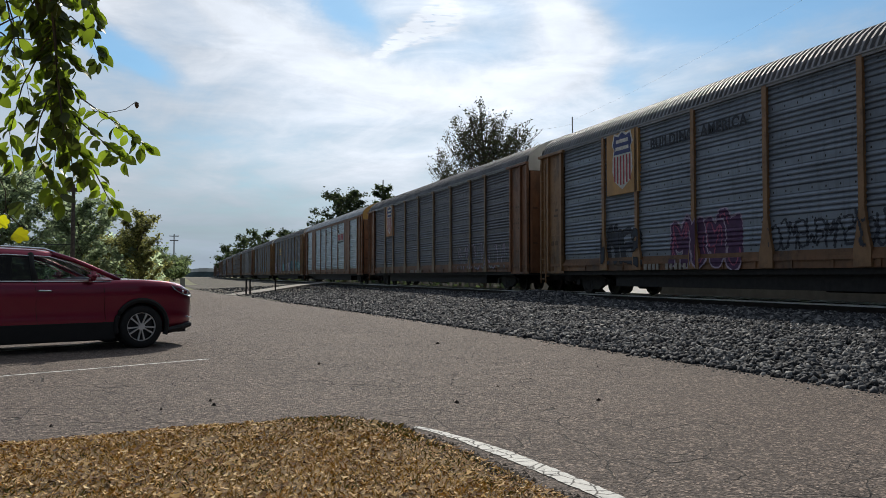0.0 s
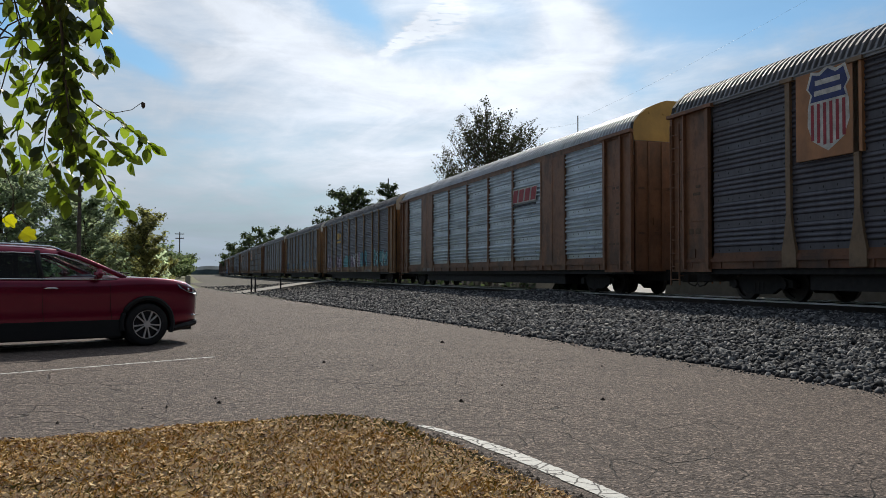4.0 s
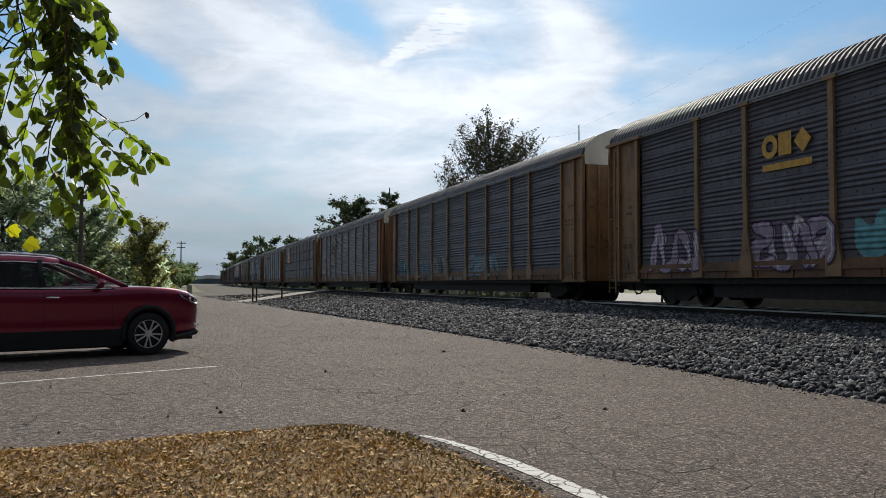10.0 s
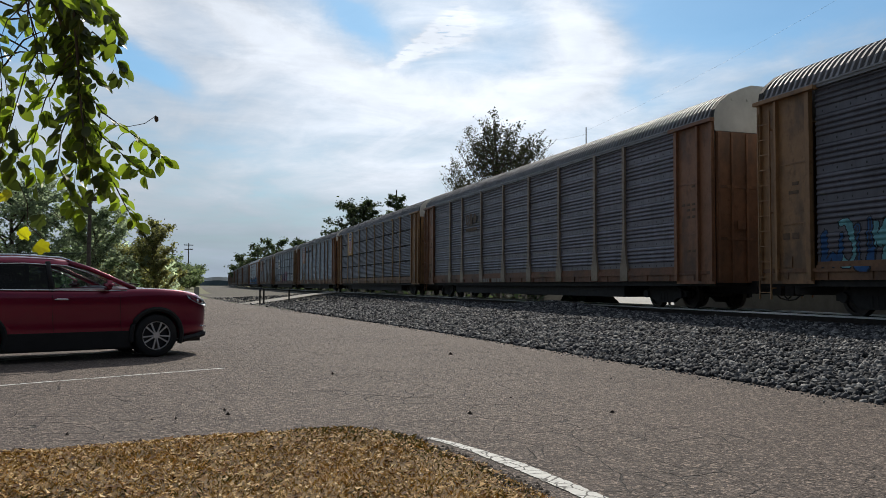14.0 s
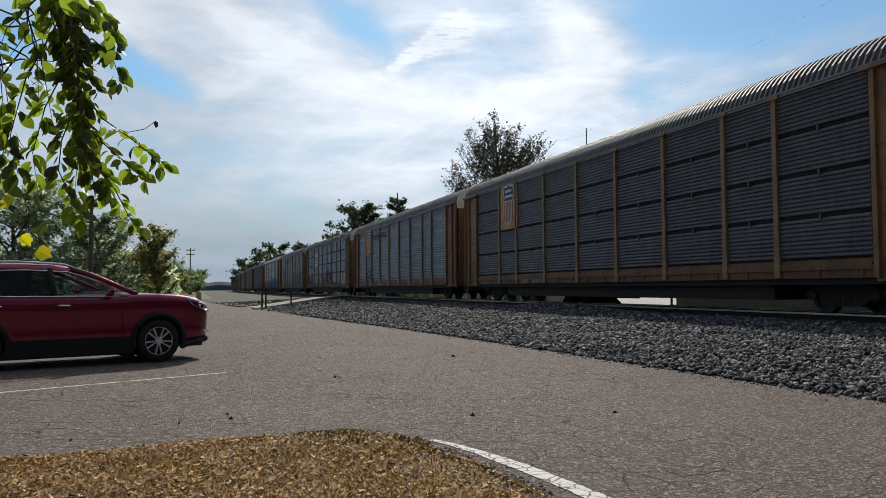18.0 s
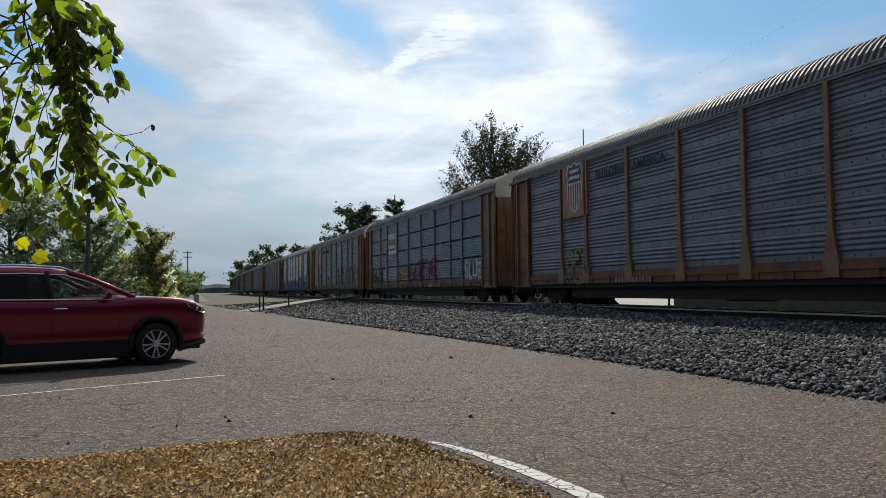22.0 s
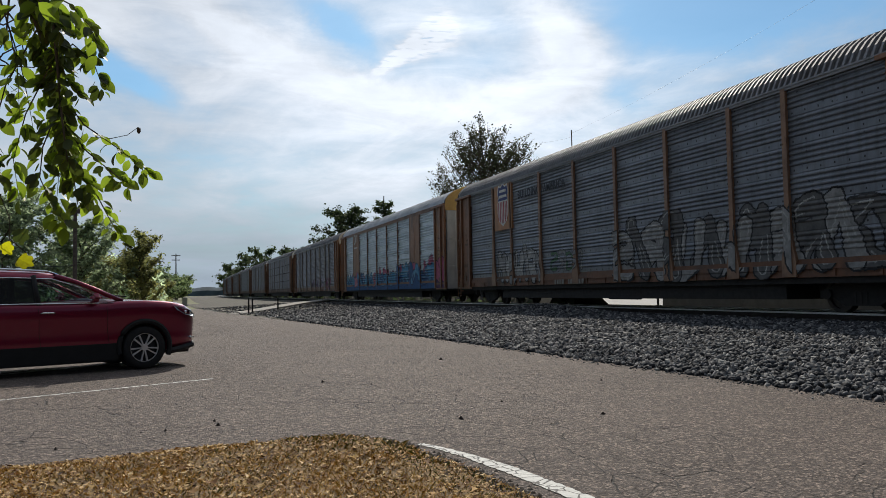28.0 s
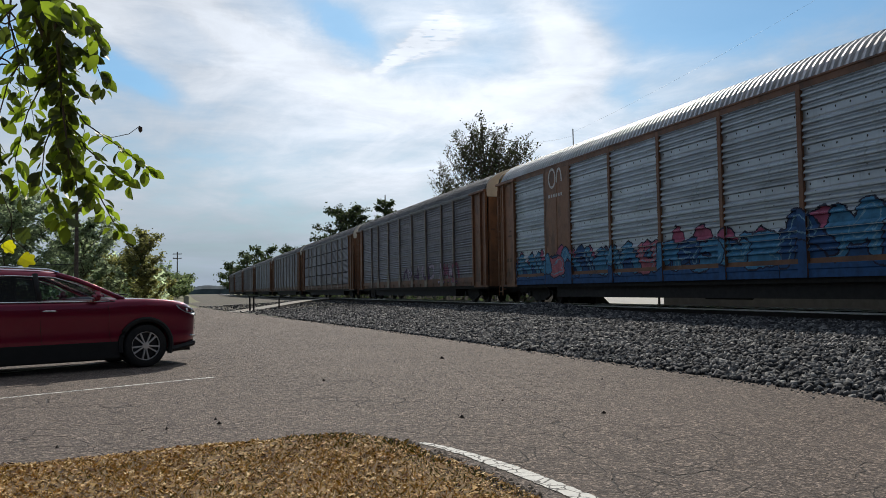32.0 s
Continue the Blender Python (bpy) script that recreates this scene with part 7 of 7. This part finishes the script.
def build_branch():
    """The near tree whose branch hangs into view: its trunk stands to the left of the camera."""
    rnd = random.Random(77)
    root = thing("tree", pose(-2.35, 1.2, 0.0), "near tree with green leafy twigs hanging down in sunlight", "tree")
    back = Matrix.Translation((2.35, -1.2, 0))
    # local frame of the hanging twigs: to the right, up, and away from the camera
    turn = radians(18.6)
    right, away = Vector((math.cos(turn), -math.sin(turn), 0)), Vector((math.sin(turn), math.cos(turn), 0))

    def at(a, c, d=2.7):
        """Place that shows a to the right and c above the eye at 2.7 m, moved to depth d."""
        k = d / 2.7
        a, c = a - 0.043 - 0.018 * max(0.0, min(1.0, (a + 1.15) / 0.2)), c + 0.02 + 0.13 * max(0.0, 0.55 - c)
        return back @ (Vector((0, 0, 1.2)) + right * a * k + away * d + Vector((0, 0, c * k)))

    bm = bmesh.new()
    tube(bm, [(0, 0, -0.02), (0.02, 0.03, 0.8), (0.0, 0.1, 1.6), (0.1, 0.25, 2.5), (0.2, 0.4, 3.6)], [0.15, 0.11, 0.10, 0.085, 0.05], 10)
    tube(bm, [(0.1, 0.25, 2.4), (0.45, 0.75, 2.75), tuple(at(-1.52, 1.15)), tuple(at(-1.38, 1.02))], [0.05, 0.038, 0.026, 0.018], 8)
    # the crown, behind and above the hanging twigs
    tops = []
    for i in range(16):
        a, z = i * 2.4, 2.7 + 0.1 * i
        p = Vector((0.1, 0.3, min(z, 3.5)))
        e = p + Vector((math.cos(a) * 1.1 - 0.2, -0.7 + 0.9 * math.sin(a), rnd.uniform(0.5, 1.5)))
        tube(bm, [p, p.lerp(e, 0.5) + Vector((0, 0, 0.1)), e], [0.03, 0.02, 0.008], 6)
        tops += [(p.lerp(e, 0.4), e)] * 2
    leaves = []
    for _ in range(4200):
        p, e = rnd.choice(tops)
        leaves.append(p.lerp(e, rnd.uniform(0.1, 1.15)) + Vector((rnd.gauss(0, 0.2), rnd.gauss(0, 0.2), rnd.gauss(0, 0.16))))
    leaf_cloud("crown", leaves, 0.07, GREEN_NEAR, rnd, root)
    part("trunk", bm, BARK, root)
    shapes = [leaf_shape(GREEN_NEAR, f, c) for f, c in ((0.35, 0.2), (0.15, 0.5), (0.6, 0.1), (0.25, -0.3))]
    dark = [leaf_shape(GREEN_IN_SHADE, f, c) for f, c in ((0.3, 0.3), (0.1, -0.2))]
    yellow = lobed_leaf(YELLOW_NEAR)

    def leaf(p, way, size, me):
        q = way.to_track_quat("X", "Z").to_matrix().to_4x4()
        m = Matrix.Translation(p) @ q @ Matrix.Rotation(rnd.uniform(-1.5, 1.5), 4, "X") @ Matrix.Diagonal((size, size, size, 1))
        put("leaf", me, root, m)

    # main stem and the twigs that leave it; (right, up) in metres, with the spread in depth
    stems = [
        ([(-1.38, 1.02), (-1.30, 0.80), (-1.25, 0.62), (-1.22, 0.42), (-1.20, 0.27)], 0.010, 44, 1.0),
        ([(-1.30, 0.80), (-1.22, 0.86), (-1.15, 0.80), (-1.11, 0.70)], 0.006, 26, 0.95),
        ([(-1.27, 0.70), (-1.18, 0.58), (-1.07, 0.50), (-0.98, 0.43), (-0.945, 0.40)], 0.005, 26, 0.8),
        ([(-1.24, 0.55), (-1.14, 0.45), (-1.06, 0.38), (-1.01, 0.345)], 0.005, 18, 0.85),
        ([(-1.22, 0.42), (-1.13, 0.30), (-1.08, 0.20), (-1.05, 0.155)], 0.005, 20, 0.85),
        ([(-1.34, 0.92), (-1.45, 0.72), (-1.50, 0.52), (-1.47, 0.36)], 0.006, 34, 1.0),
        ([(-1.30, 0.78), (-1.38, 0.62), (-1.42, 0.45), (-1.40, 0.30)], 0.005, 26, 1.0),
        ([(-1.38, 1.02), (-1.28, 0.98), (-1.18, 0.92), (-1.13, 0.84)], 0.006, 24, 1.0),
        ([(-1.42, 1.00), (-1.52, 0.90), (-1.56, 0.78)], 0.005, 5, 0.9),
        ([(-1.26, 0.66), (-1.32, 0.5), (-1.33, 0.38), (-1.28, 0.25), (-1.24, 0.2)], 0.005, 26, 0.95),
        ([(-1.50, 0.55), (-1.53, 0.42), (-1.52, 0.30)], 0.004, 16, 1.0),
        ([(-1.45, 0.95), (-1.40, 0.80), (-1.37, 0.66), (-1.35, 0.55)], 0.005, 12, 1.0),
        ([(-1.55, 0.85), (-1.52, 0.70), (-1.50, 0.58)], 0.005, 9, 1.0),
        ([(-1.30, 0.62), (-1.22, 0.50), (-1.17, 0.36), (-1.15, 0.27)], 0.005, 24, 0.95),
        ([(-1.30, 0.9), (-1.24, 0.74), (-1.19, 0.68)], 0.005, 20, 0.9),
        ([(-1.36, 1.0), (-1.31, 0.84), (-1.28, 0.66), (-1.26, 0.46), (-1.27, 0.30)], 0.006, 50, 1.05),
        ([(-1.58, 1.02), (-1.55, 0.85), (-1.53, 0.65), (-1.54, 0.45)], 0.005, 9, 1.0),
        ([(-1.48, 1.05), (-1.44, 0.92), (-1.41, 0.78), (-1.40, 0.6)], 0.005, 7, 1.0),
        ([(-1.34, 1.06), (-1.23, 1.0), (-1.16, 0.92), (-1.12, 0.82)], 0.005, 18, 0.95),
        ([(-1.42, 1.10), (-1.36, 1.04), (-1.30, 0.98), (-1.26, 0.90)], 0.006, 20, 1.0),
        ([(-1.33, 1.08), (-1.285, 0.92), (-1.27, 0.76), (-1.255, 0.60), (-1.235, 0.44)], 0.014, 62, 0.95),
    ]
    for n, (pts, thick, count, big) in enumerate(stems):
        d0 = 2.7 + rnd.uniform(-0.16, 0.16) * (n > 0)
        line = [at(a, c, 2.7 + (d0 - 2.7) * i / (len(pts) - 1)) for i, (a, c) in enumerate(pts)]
        b = bmesh.new()
        tube(b, line, [thick * (1 - 0.75 * i / (len(line) - 1)) * 0.6 for i in range(len(line))], 6)
        part("twig", b, BARK, root)
        for i in range(int(count * 1.55)):
            t = (i + rnd.random()) / (count * 1.55) * (len(line) - 1)
            k = min(int(t), len(line) - 2)
            p = line[k].lerp(line[k + 1], t - k)
            along = (line[k + 1] - line[k]).normalized()
            side = right * rnd.choice((-1, 1)) * rnd.uniform(0.4, 1.0) + away * rnd.uniform(-0.7, 0.7) + along * rnd.uniform(0.2, 0.9) + Vector((0, 0, -0.45))
            side.normalize()
            p = p + side * rnd.uniform(0.004, 0.022)
            # dark copies crowd the thick stem, so its shaded core is painted in
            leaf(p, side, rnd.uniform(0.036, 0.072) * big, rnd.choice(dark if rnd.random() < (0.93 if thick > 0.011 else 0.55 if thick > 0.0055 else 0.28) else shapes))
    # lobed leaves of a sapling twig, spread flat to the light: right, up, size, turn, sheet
    # the green one takes the tone with shade painted in
    green = lobed_leaf(GREEN_IN_SHADE)
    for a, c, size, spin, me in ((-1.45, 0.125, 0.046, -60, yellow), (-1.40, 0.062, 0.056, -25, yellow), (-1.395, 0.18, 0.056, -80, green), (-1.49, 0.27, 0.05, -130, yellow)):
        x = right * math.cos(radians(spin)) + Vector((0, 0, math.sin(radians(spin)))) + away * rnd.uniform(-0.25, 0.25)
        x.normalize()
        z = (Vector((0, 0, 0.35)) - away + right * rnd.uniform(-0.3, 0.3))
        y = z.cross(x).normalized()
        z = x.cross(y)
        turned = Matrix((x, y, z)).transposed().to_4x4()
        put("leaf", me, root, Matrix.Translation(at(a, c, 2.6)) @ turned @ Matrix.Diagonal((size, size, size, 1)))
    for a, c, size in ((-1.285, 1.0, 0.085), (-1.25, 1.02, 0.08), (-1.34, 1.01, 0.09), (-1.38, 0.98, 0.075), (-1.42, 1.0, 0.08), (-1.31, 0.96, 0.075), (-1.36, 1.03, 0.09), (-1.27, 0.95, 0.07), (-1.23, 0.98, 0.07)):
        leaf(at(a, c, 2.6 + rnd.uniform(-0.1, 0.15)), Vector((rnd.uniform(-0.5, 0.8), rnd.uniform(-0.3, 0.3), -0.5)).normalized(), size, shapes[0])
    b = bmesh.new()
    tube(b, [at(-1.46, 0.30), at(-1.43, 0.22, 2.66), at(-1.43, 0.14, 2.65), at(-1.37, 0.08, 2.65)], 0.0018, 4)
    part("twig", b, BARK, root)
    # a bare tendril with a dry seed pod
    b = bmesh.new()
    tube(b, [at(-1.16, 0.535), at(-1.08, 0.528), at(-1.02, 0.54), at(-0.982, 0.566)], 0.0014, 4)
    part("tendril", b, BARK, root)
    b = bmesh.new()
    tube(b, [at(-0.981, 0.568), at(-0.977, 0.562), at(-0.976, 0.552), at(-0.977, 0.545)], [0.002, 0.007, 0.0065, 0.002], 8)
    part("seed_pod", b, BARK, root, "dark dry seed pod")
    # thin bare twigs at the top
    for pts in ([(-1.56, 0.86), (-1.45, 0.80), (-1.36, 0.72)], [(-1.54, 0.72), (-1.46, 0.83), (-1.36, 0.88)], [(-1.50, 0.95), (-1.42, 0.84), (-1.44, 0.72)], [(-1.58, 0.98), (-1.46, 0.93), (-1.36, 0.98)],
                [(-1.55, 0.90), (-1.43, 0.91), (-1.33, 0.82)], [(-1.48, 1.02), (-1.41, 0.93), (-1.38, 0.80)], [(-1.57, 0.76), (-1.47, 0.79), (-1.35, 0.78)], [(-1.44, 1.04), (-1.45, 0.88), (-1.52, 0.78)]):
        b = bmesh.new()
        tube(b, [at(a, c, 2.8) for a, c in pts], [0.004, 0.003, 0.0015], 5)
        part("twig", b, BARK, root)


def utility_pole(x, y, h, arms, label, group="", stout=1.0):
    pole = thing("utility_pole", pose(x, y, -0.03), label, "utility pole", group)
    bm = bmesh.new()
    tube(bm, [(0, 0, 0), (0, 0, h * 0.5), (0, 0, h)], [0.17 * stout, 0.15 * stout, 0.12 * stout], 10)
    part("shaft", bm, POLEWOOD, pole)
    for z, w in arms:
        bm = bmesh.new()
        box(bm, -w, w, -0.07, 0.07, h - z - 0.09, h - z + 0.09)
        part("crossarm", bm, POLEWOOD, pole)
        for s in (-0.9, -0.45, 0.45, 0.9):
            bm = bmesh.new()
            tube(bm, [(s * w, 0, h - z + 0.07), (s * w, 0, h - z + 0.2), (s * w, 0, h - z + 0.28)], [0.03, 0.06, 0.03], 8)
            part("insulator", bm, MARK_WHITE, pole)
    return pole


def cable(points, r, label):
    bm = bmesh.new()
    (a, b) = points
    a, b = Vector(a), Vector(b)
    n = 16
    sag = (b - a).length * 0.012
    tube(bm, [a.lerp(b, i / n) - Vector((0, 0, sag * 4 * (i / n) * (1 - i / n))) for i in range(n + 1)], r, 5)
    return tagged(put("cable", mesh_of("cable", bm, WIRE)), label, "cable")


def build_far():
    utility_pole(0.33, 211, 11.6, ((0.5, 1.1), (1.6, 1.0)), "far wooden utility pole with crossarms", "utility poles")
    utility_pole(-4.0, 240, 11.2, ((0.4, 1.0), (1.5, 0.9)), "far wooden utility pole with crossarms", "utility poles")
    utility_pole(42.24, 80.2, 19.0, ((3.2, 1.0),), "tall pole whose top shows over the train", "utility poles", 0.5)
    utility_pole(-4.2, 39.0, 5.3, ((0.25, 0.35),), "wooden utility pole among the trees", "utility poles", 0.6)
    utility_pole(20.6, 330, 9.5, ((0.5, 0.9),), "far utility pole beside the line", "utility poles")
    utility_pole(43.5, 37.5, 22.8, ((0.6, 1.0),), "tall pole beside the line", "utility poles")
    cable(((42.24, 80.2, 18.2), (21.9, 55.7, 12.2)), 0.006, "thin cable between pole and tree")
    line = cable(((42.24, 80.2, 18.6), (43.5, 37.5, 22.4)), 0.005, "thin overhead cable between two poles")
    cable(((-40, 37, 3.0), (-4.2, 39.0, 2.6)), 0.02, "thin cable in front of the trees")
    bm = bmesh.new()
    tube(bm, [(-0.35, 0.1, -0.16), (-0.2, 0.06, -0.09), (0.2, -0.06, 0.09), (0.35, -0.1, 0.16)], [0.02, 0.06, 0.06, 0.02], 8)
    part("line_splice", bm, WIRE, line, "dark splice on the wire", pose(43.3, 43.2, 21.68, 0, 0, 90))
    # wooded ridge on the skyline
    rnd = random.Random(3)
    verts, faces = [], []
    n = 700
    for i in range(n + 1):
        a = radians(-40 + 110 * i / n)
        x, y = 950 * math.sin(a), 950 * math.cos(a)
        top = 11 + 5 * noise.noise((i * 0.028, 0, 7)) + 2.4 * noise.noise((i * 0.14, 3, 7)) + 1.3 * noise.noise((i * 0.6, 5, 7))
        verts += [(x, y, -1), (x * 1.002, y * 1.002, top * 0.6), (x * 1.012, y * 1.012, top)]
        if i:
            b = 3 * i
            faces += [(b - 3, b, b + 1, b - 2), (b - 2, b + 1, b + 2, b - 1)]
    # blue-grey base colour stands in for the haze of distance
    ridge = plain("haze_toned_woods", (0.085, 0.12, 0.14), 0.95, wear=0.35, scale=0.08)
    tagged(put("backdrop", raw_mesh("backdrop", verts, faces, ridge)), "low wooded ridge far off, distance haze in its colour", "hills", kind="structure")
    # beyond the track: pale pavement, a low grey wall and an added weedy bank
    bm = bmesh.new()
    for x0, x1, y0, y1 in ((30, 62, 46, 92),):
        box(bm, x0, x1, y0, y1, -0.05, 0.02)
    tagged(put("pavement", mesh_of("pavement", bm, CONCRETE)), "sunlit pale concrete pavement beyond the track", "pavement", kind="structure")
    wall = tagged(new("low_wall"), "low grey concrete wall beyond the track", "wall", kind="structure")
    bm = bmesh.new()
    box(bm, -0.15, 0.15, -60, 25.8, 0, 1.15)
    box(bm, -0.2, 0.2, -60, 25.8, 1.15, 1.22)
    part("wall_body", bm, plain("grey_wall", (0.10, 0.094, 0.09), 0.9, wear=0.25, scale=2), wall, m=pose(24.0, 10.0, -0.03))
    bm = bmesh.new()
    tube(bm, [(0, 0, 0), (0, 0, 1.2)], 0.06, 8)
    box(bm, -0.1, 0.1, -0.1, 0.1, 0, 0.3)
    tagged(put("marker_post", mesh_of("marker_post", bm, BLACK), None, pose(24.1, 36.6, -0.03)), "dark marker post beyond the track", "post")
    # bank and brush are added: they stand in for the shade behind the train
    bm = bmesh.new()
    rows = []
    for i in range(60):
        y = 48.0 + 5.0 * i
        c = track_x(y) + 9.3
        rows.append([bm.verts.new((c + dx, y + rnd.uniform(-0.6, 0.6), z + rnd.uniform(-0.1, 0.15) * (z > 0))) for dx, z in ((-1.2, -0.04), (-0.7, 0.7), (0.0, 1.35), (1.5, 1.5), (3.5, -0.04))])
    for r0, r1 in zip(rows, rows[1:]):
        for k in range(4):
            bm.faces.new((r0[k], r0[k + 1], r1[k + 1], r1[k]))
    tagged(put("bank", mesh_of("bank", bm, plain("bank_shade_tone", (0.045, 0.04, 0.028), 0.95, wear=0.5, scale=1.2))), "low dark bank added beyond the track to darken the view under the train", "bank", kind="structure")
    points = []
    for _ in range(15000):
        y = rnd.uniform(50, 330)
        points.append((rnd.gauss(24.5, 1.0) + (track_x(y) - 14.95), y, abs(rnd.gauss(0.9, 0.7))))
    stuff(leaf_cloud("weeds", points, 0.5, GREEN_DARK, rnd, None), "dark weeds and brush added on the bank beyond the track", "weeds")
    points = [(rnd.uniform(-14, -1.0 + 0.006 * q), 57 + q, abs(rnd.gauss(0.25, 0.25))) for q in (rnd.uniform(0, 120) for _ in range(7000))]
    stuff(leaf_cloud("weeds", points, 0.3, GREEN_AUTUMN, rnd, None), "yellowing weeds along the edge of the road", "weeds")
    points = [(rnd.uniform(-20, -0.6), rnd.uniform(49, 56), abs(rnd.gauss(0.9, 0.75))) for _ in range(14000)]
    stuff(leaf_cloud("undergrowth", points, 0.24, GREEN_LEFT, rnd, None), "dark leafy undergrowth below the trees", "undergrowth")
    bm = bmesh.new()
    box(bm, -0.28, 0.28, -0.25, 0.25, 0.0, 0.95)
    bmesh.ops.bevel(bm, geom=bm.edges[:], offset=0.04, segments=2, affect="EDGES")
    box(bm, -0.36, 0.36, -0.32, 0.32, -0.03, 0.06)
    tagged(put("utility_cabinet", mesh_of("utility_cabinet", bm, CONCRETE), None, pose(1.1, 96, 0.0)), "small pale utility cabinet beside the road", "utility cabinet")


def build_crumbs():
    """Small dark bits lying on the asphalt."""
    rnd = random.Random(19)
    spots = [(4.43, 13.47, 0.05), (2.56, 7.2, 0.035), (0.38, 7.77, 0.03), (0.36, 8.05, 0.03), (-0.08, 7.67, 0.025), (-0.9, 7.1, 0.03), (3.35, 8.1, 0.02), (3.9, 6.9, 0.03), (5.3, 9.4, 0.03), (1.9, 10.9, 0.04)]
    for _ in range(34):
        y = rnd.uniform(6.9, 24)
        spots.append((rnd.uniform(-2.0, 6.2), y, rnd.uniform(0.008, 0.02) * (1 + y / 30)))
    crumb = plain("dead_leaf_brown", (0.028, 0.02, 0.015), 0.9, wear=0.5, scale=30)
    for i, (x, y, s) in enumerate(spots):
        if inside(ISLAND, x, y):
            continue
        tall = 0.9 if i < 10 else 0.5
        bm = bmesh.new()
        n = 7
        ring = [bm.verts.new((s * (0.7 + 0.5 * rnd.random()) * math.cos(6.283 * k / n), 0.6 * s * (0.7 + 0.5 * rnd.random()) * math.sin(6.283 * k / n), 0.002)) for k in range(n)]
        top = bm.verts.new((0, 0, s * tall))
        for k in range(n):
            bm.faces.new((ring[k], ring[(k + 1) % n], top))
        bm.faces.new(ring[::-1])
        tagged(put("dead_leaf", mesh_of("dead_leaf", bm, crumb), None, pose(x, y, 0.001, 0, 0, rnd.uniform(0, 360))), "crumpled dark dead leaf on the asphalt", "leaf", "dead leaves on the asphalt")


build_trees()
build_branch()
build_far()
build_crumbs()


# ---- what moves ----
def rail_pose(s):
    """A wagon's pose with its middle at s along the track."""
    x0, x1 = track_x(s - 10), track_x(s + 10)
    return pose((x0 + x1) / 2, s, RAIL_TOP, 0, 0, -math.degrees(math.atan2(x1 - x0, 20)))


def motions():
    for k, car in enumerate(CARS):
        walk(car, [(t, rail_pose(car_centre(k, t))) for t in range(33)])
    # wheels roll while their wagon is near enough to be seen turning
    for k, axle in WHEELSETS:
        place = axle.matrix_basis.translation.copy()
        flip = -1 if axle.parent.matrix_basis.to_3x3()[0][0] < 0 else 1
        near = [t / 15 for t in range(481) if -16 < car_centre(k, t / 15) < 62]
        if not near or k > 11:
            continue
        times = sorted({0.0, 32.0, *near})
        t0, t1 = near[0], near[-1]
        rows = []
        for t in times:
            a = travelled(min(max(t, t0), t1)) / 0.42
            rows.append((t, Matrix.Translation(place) @ Matrix.Rotation(flip * a, 4, "X")))
        walk(axle, rows)


motions()
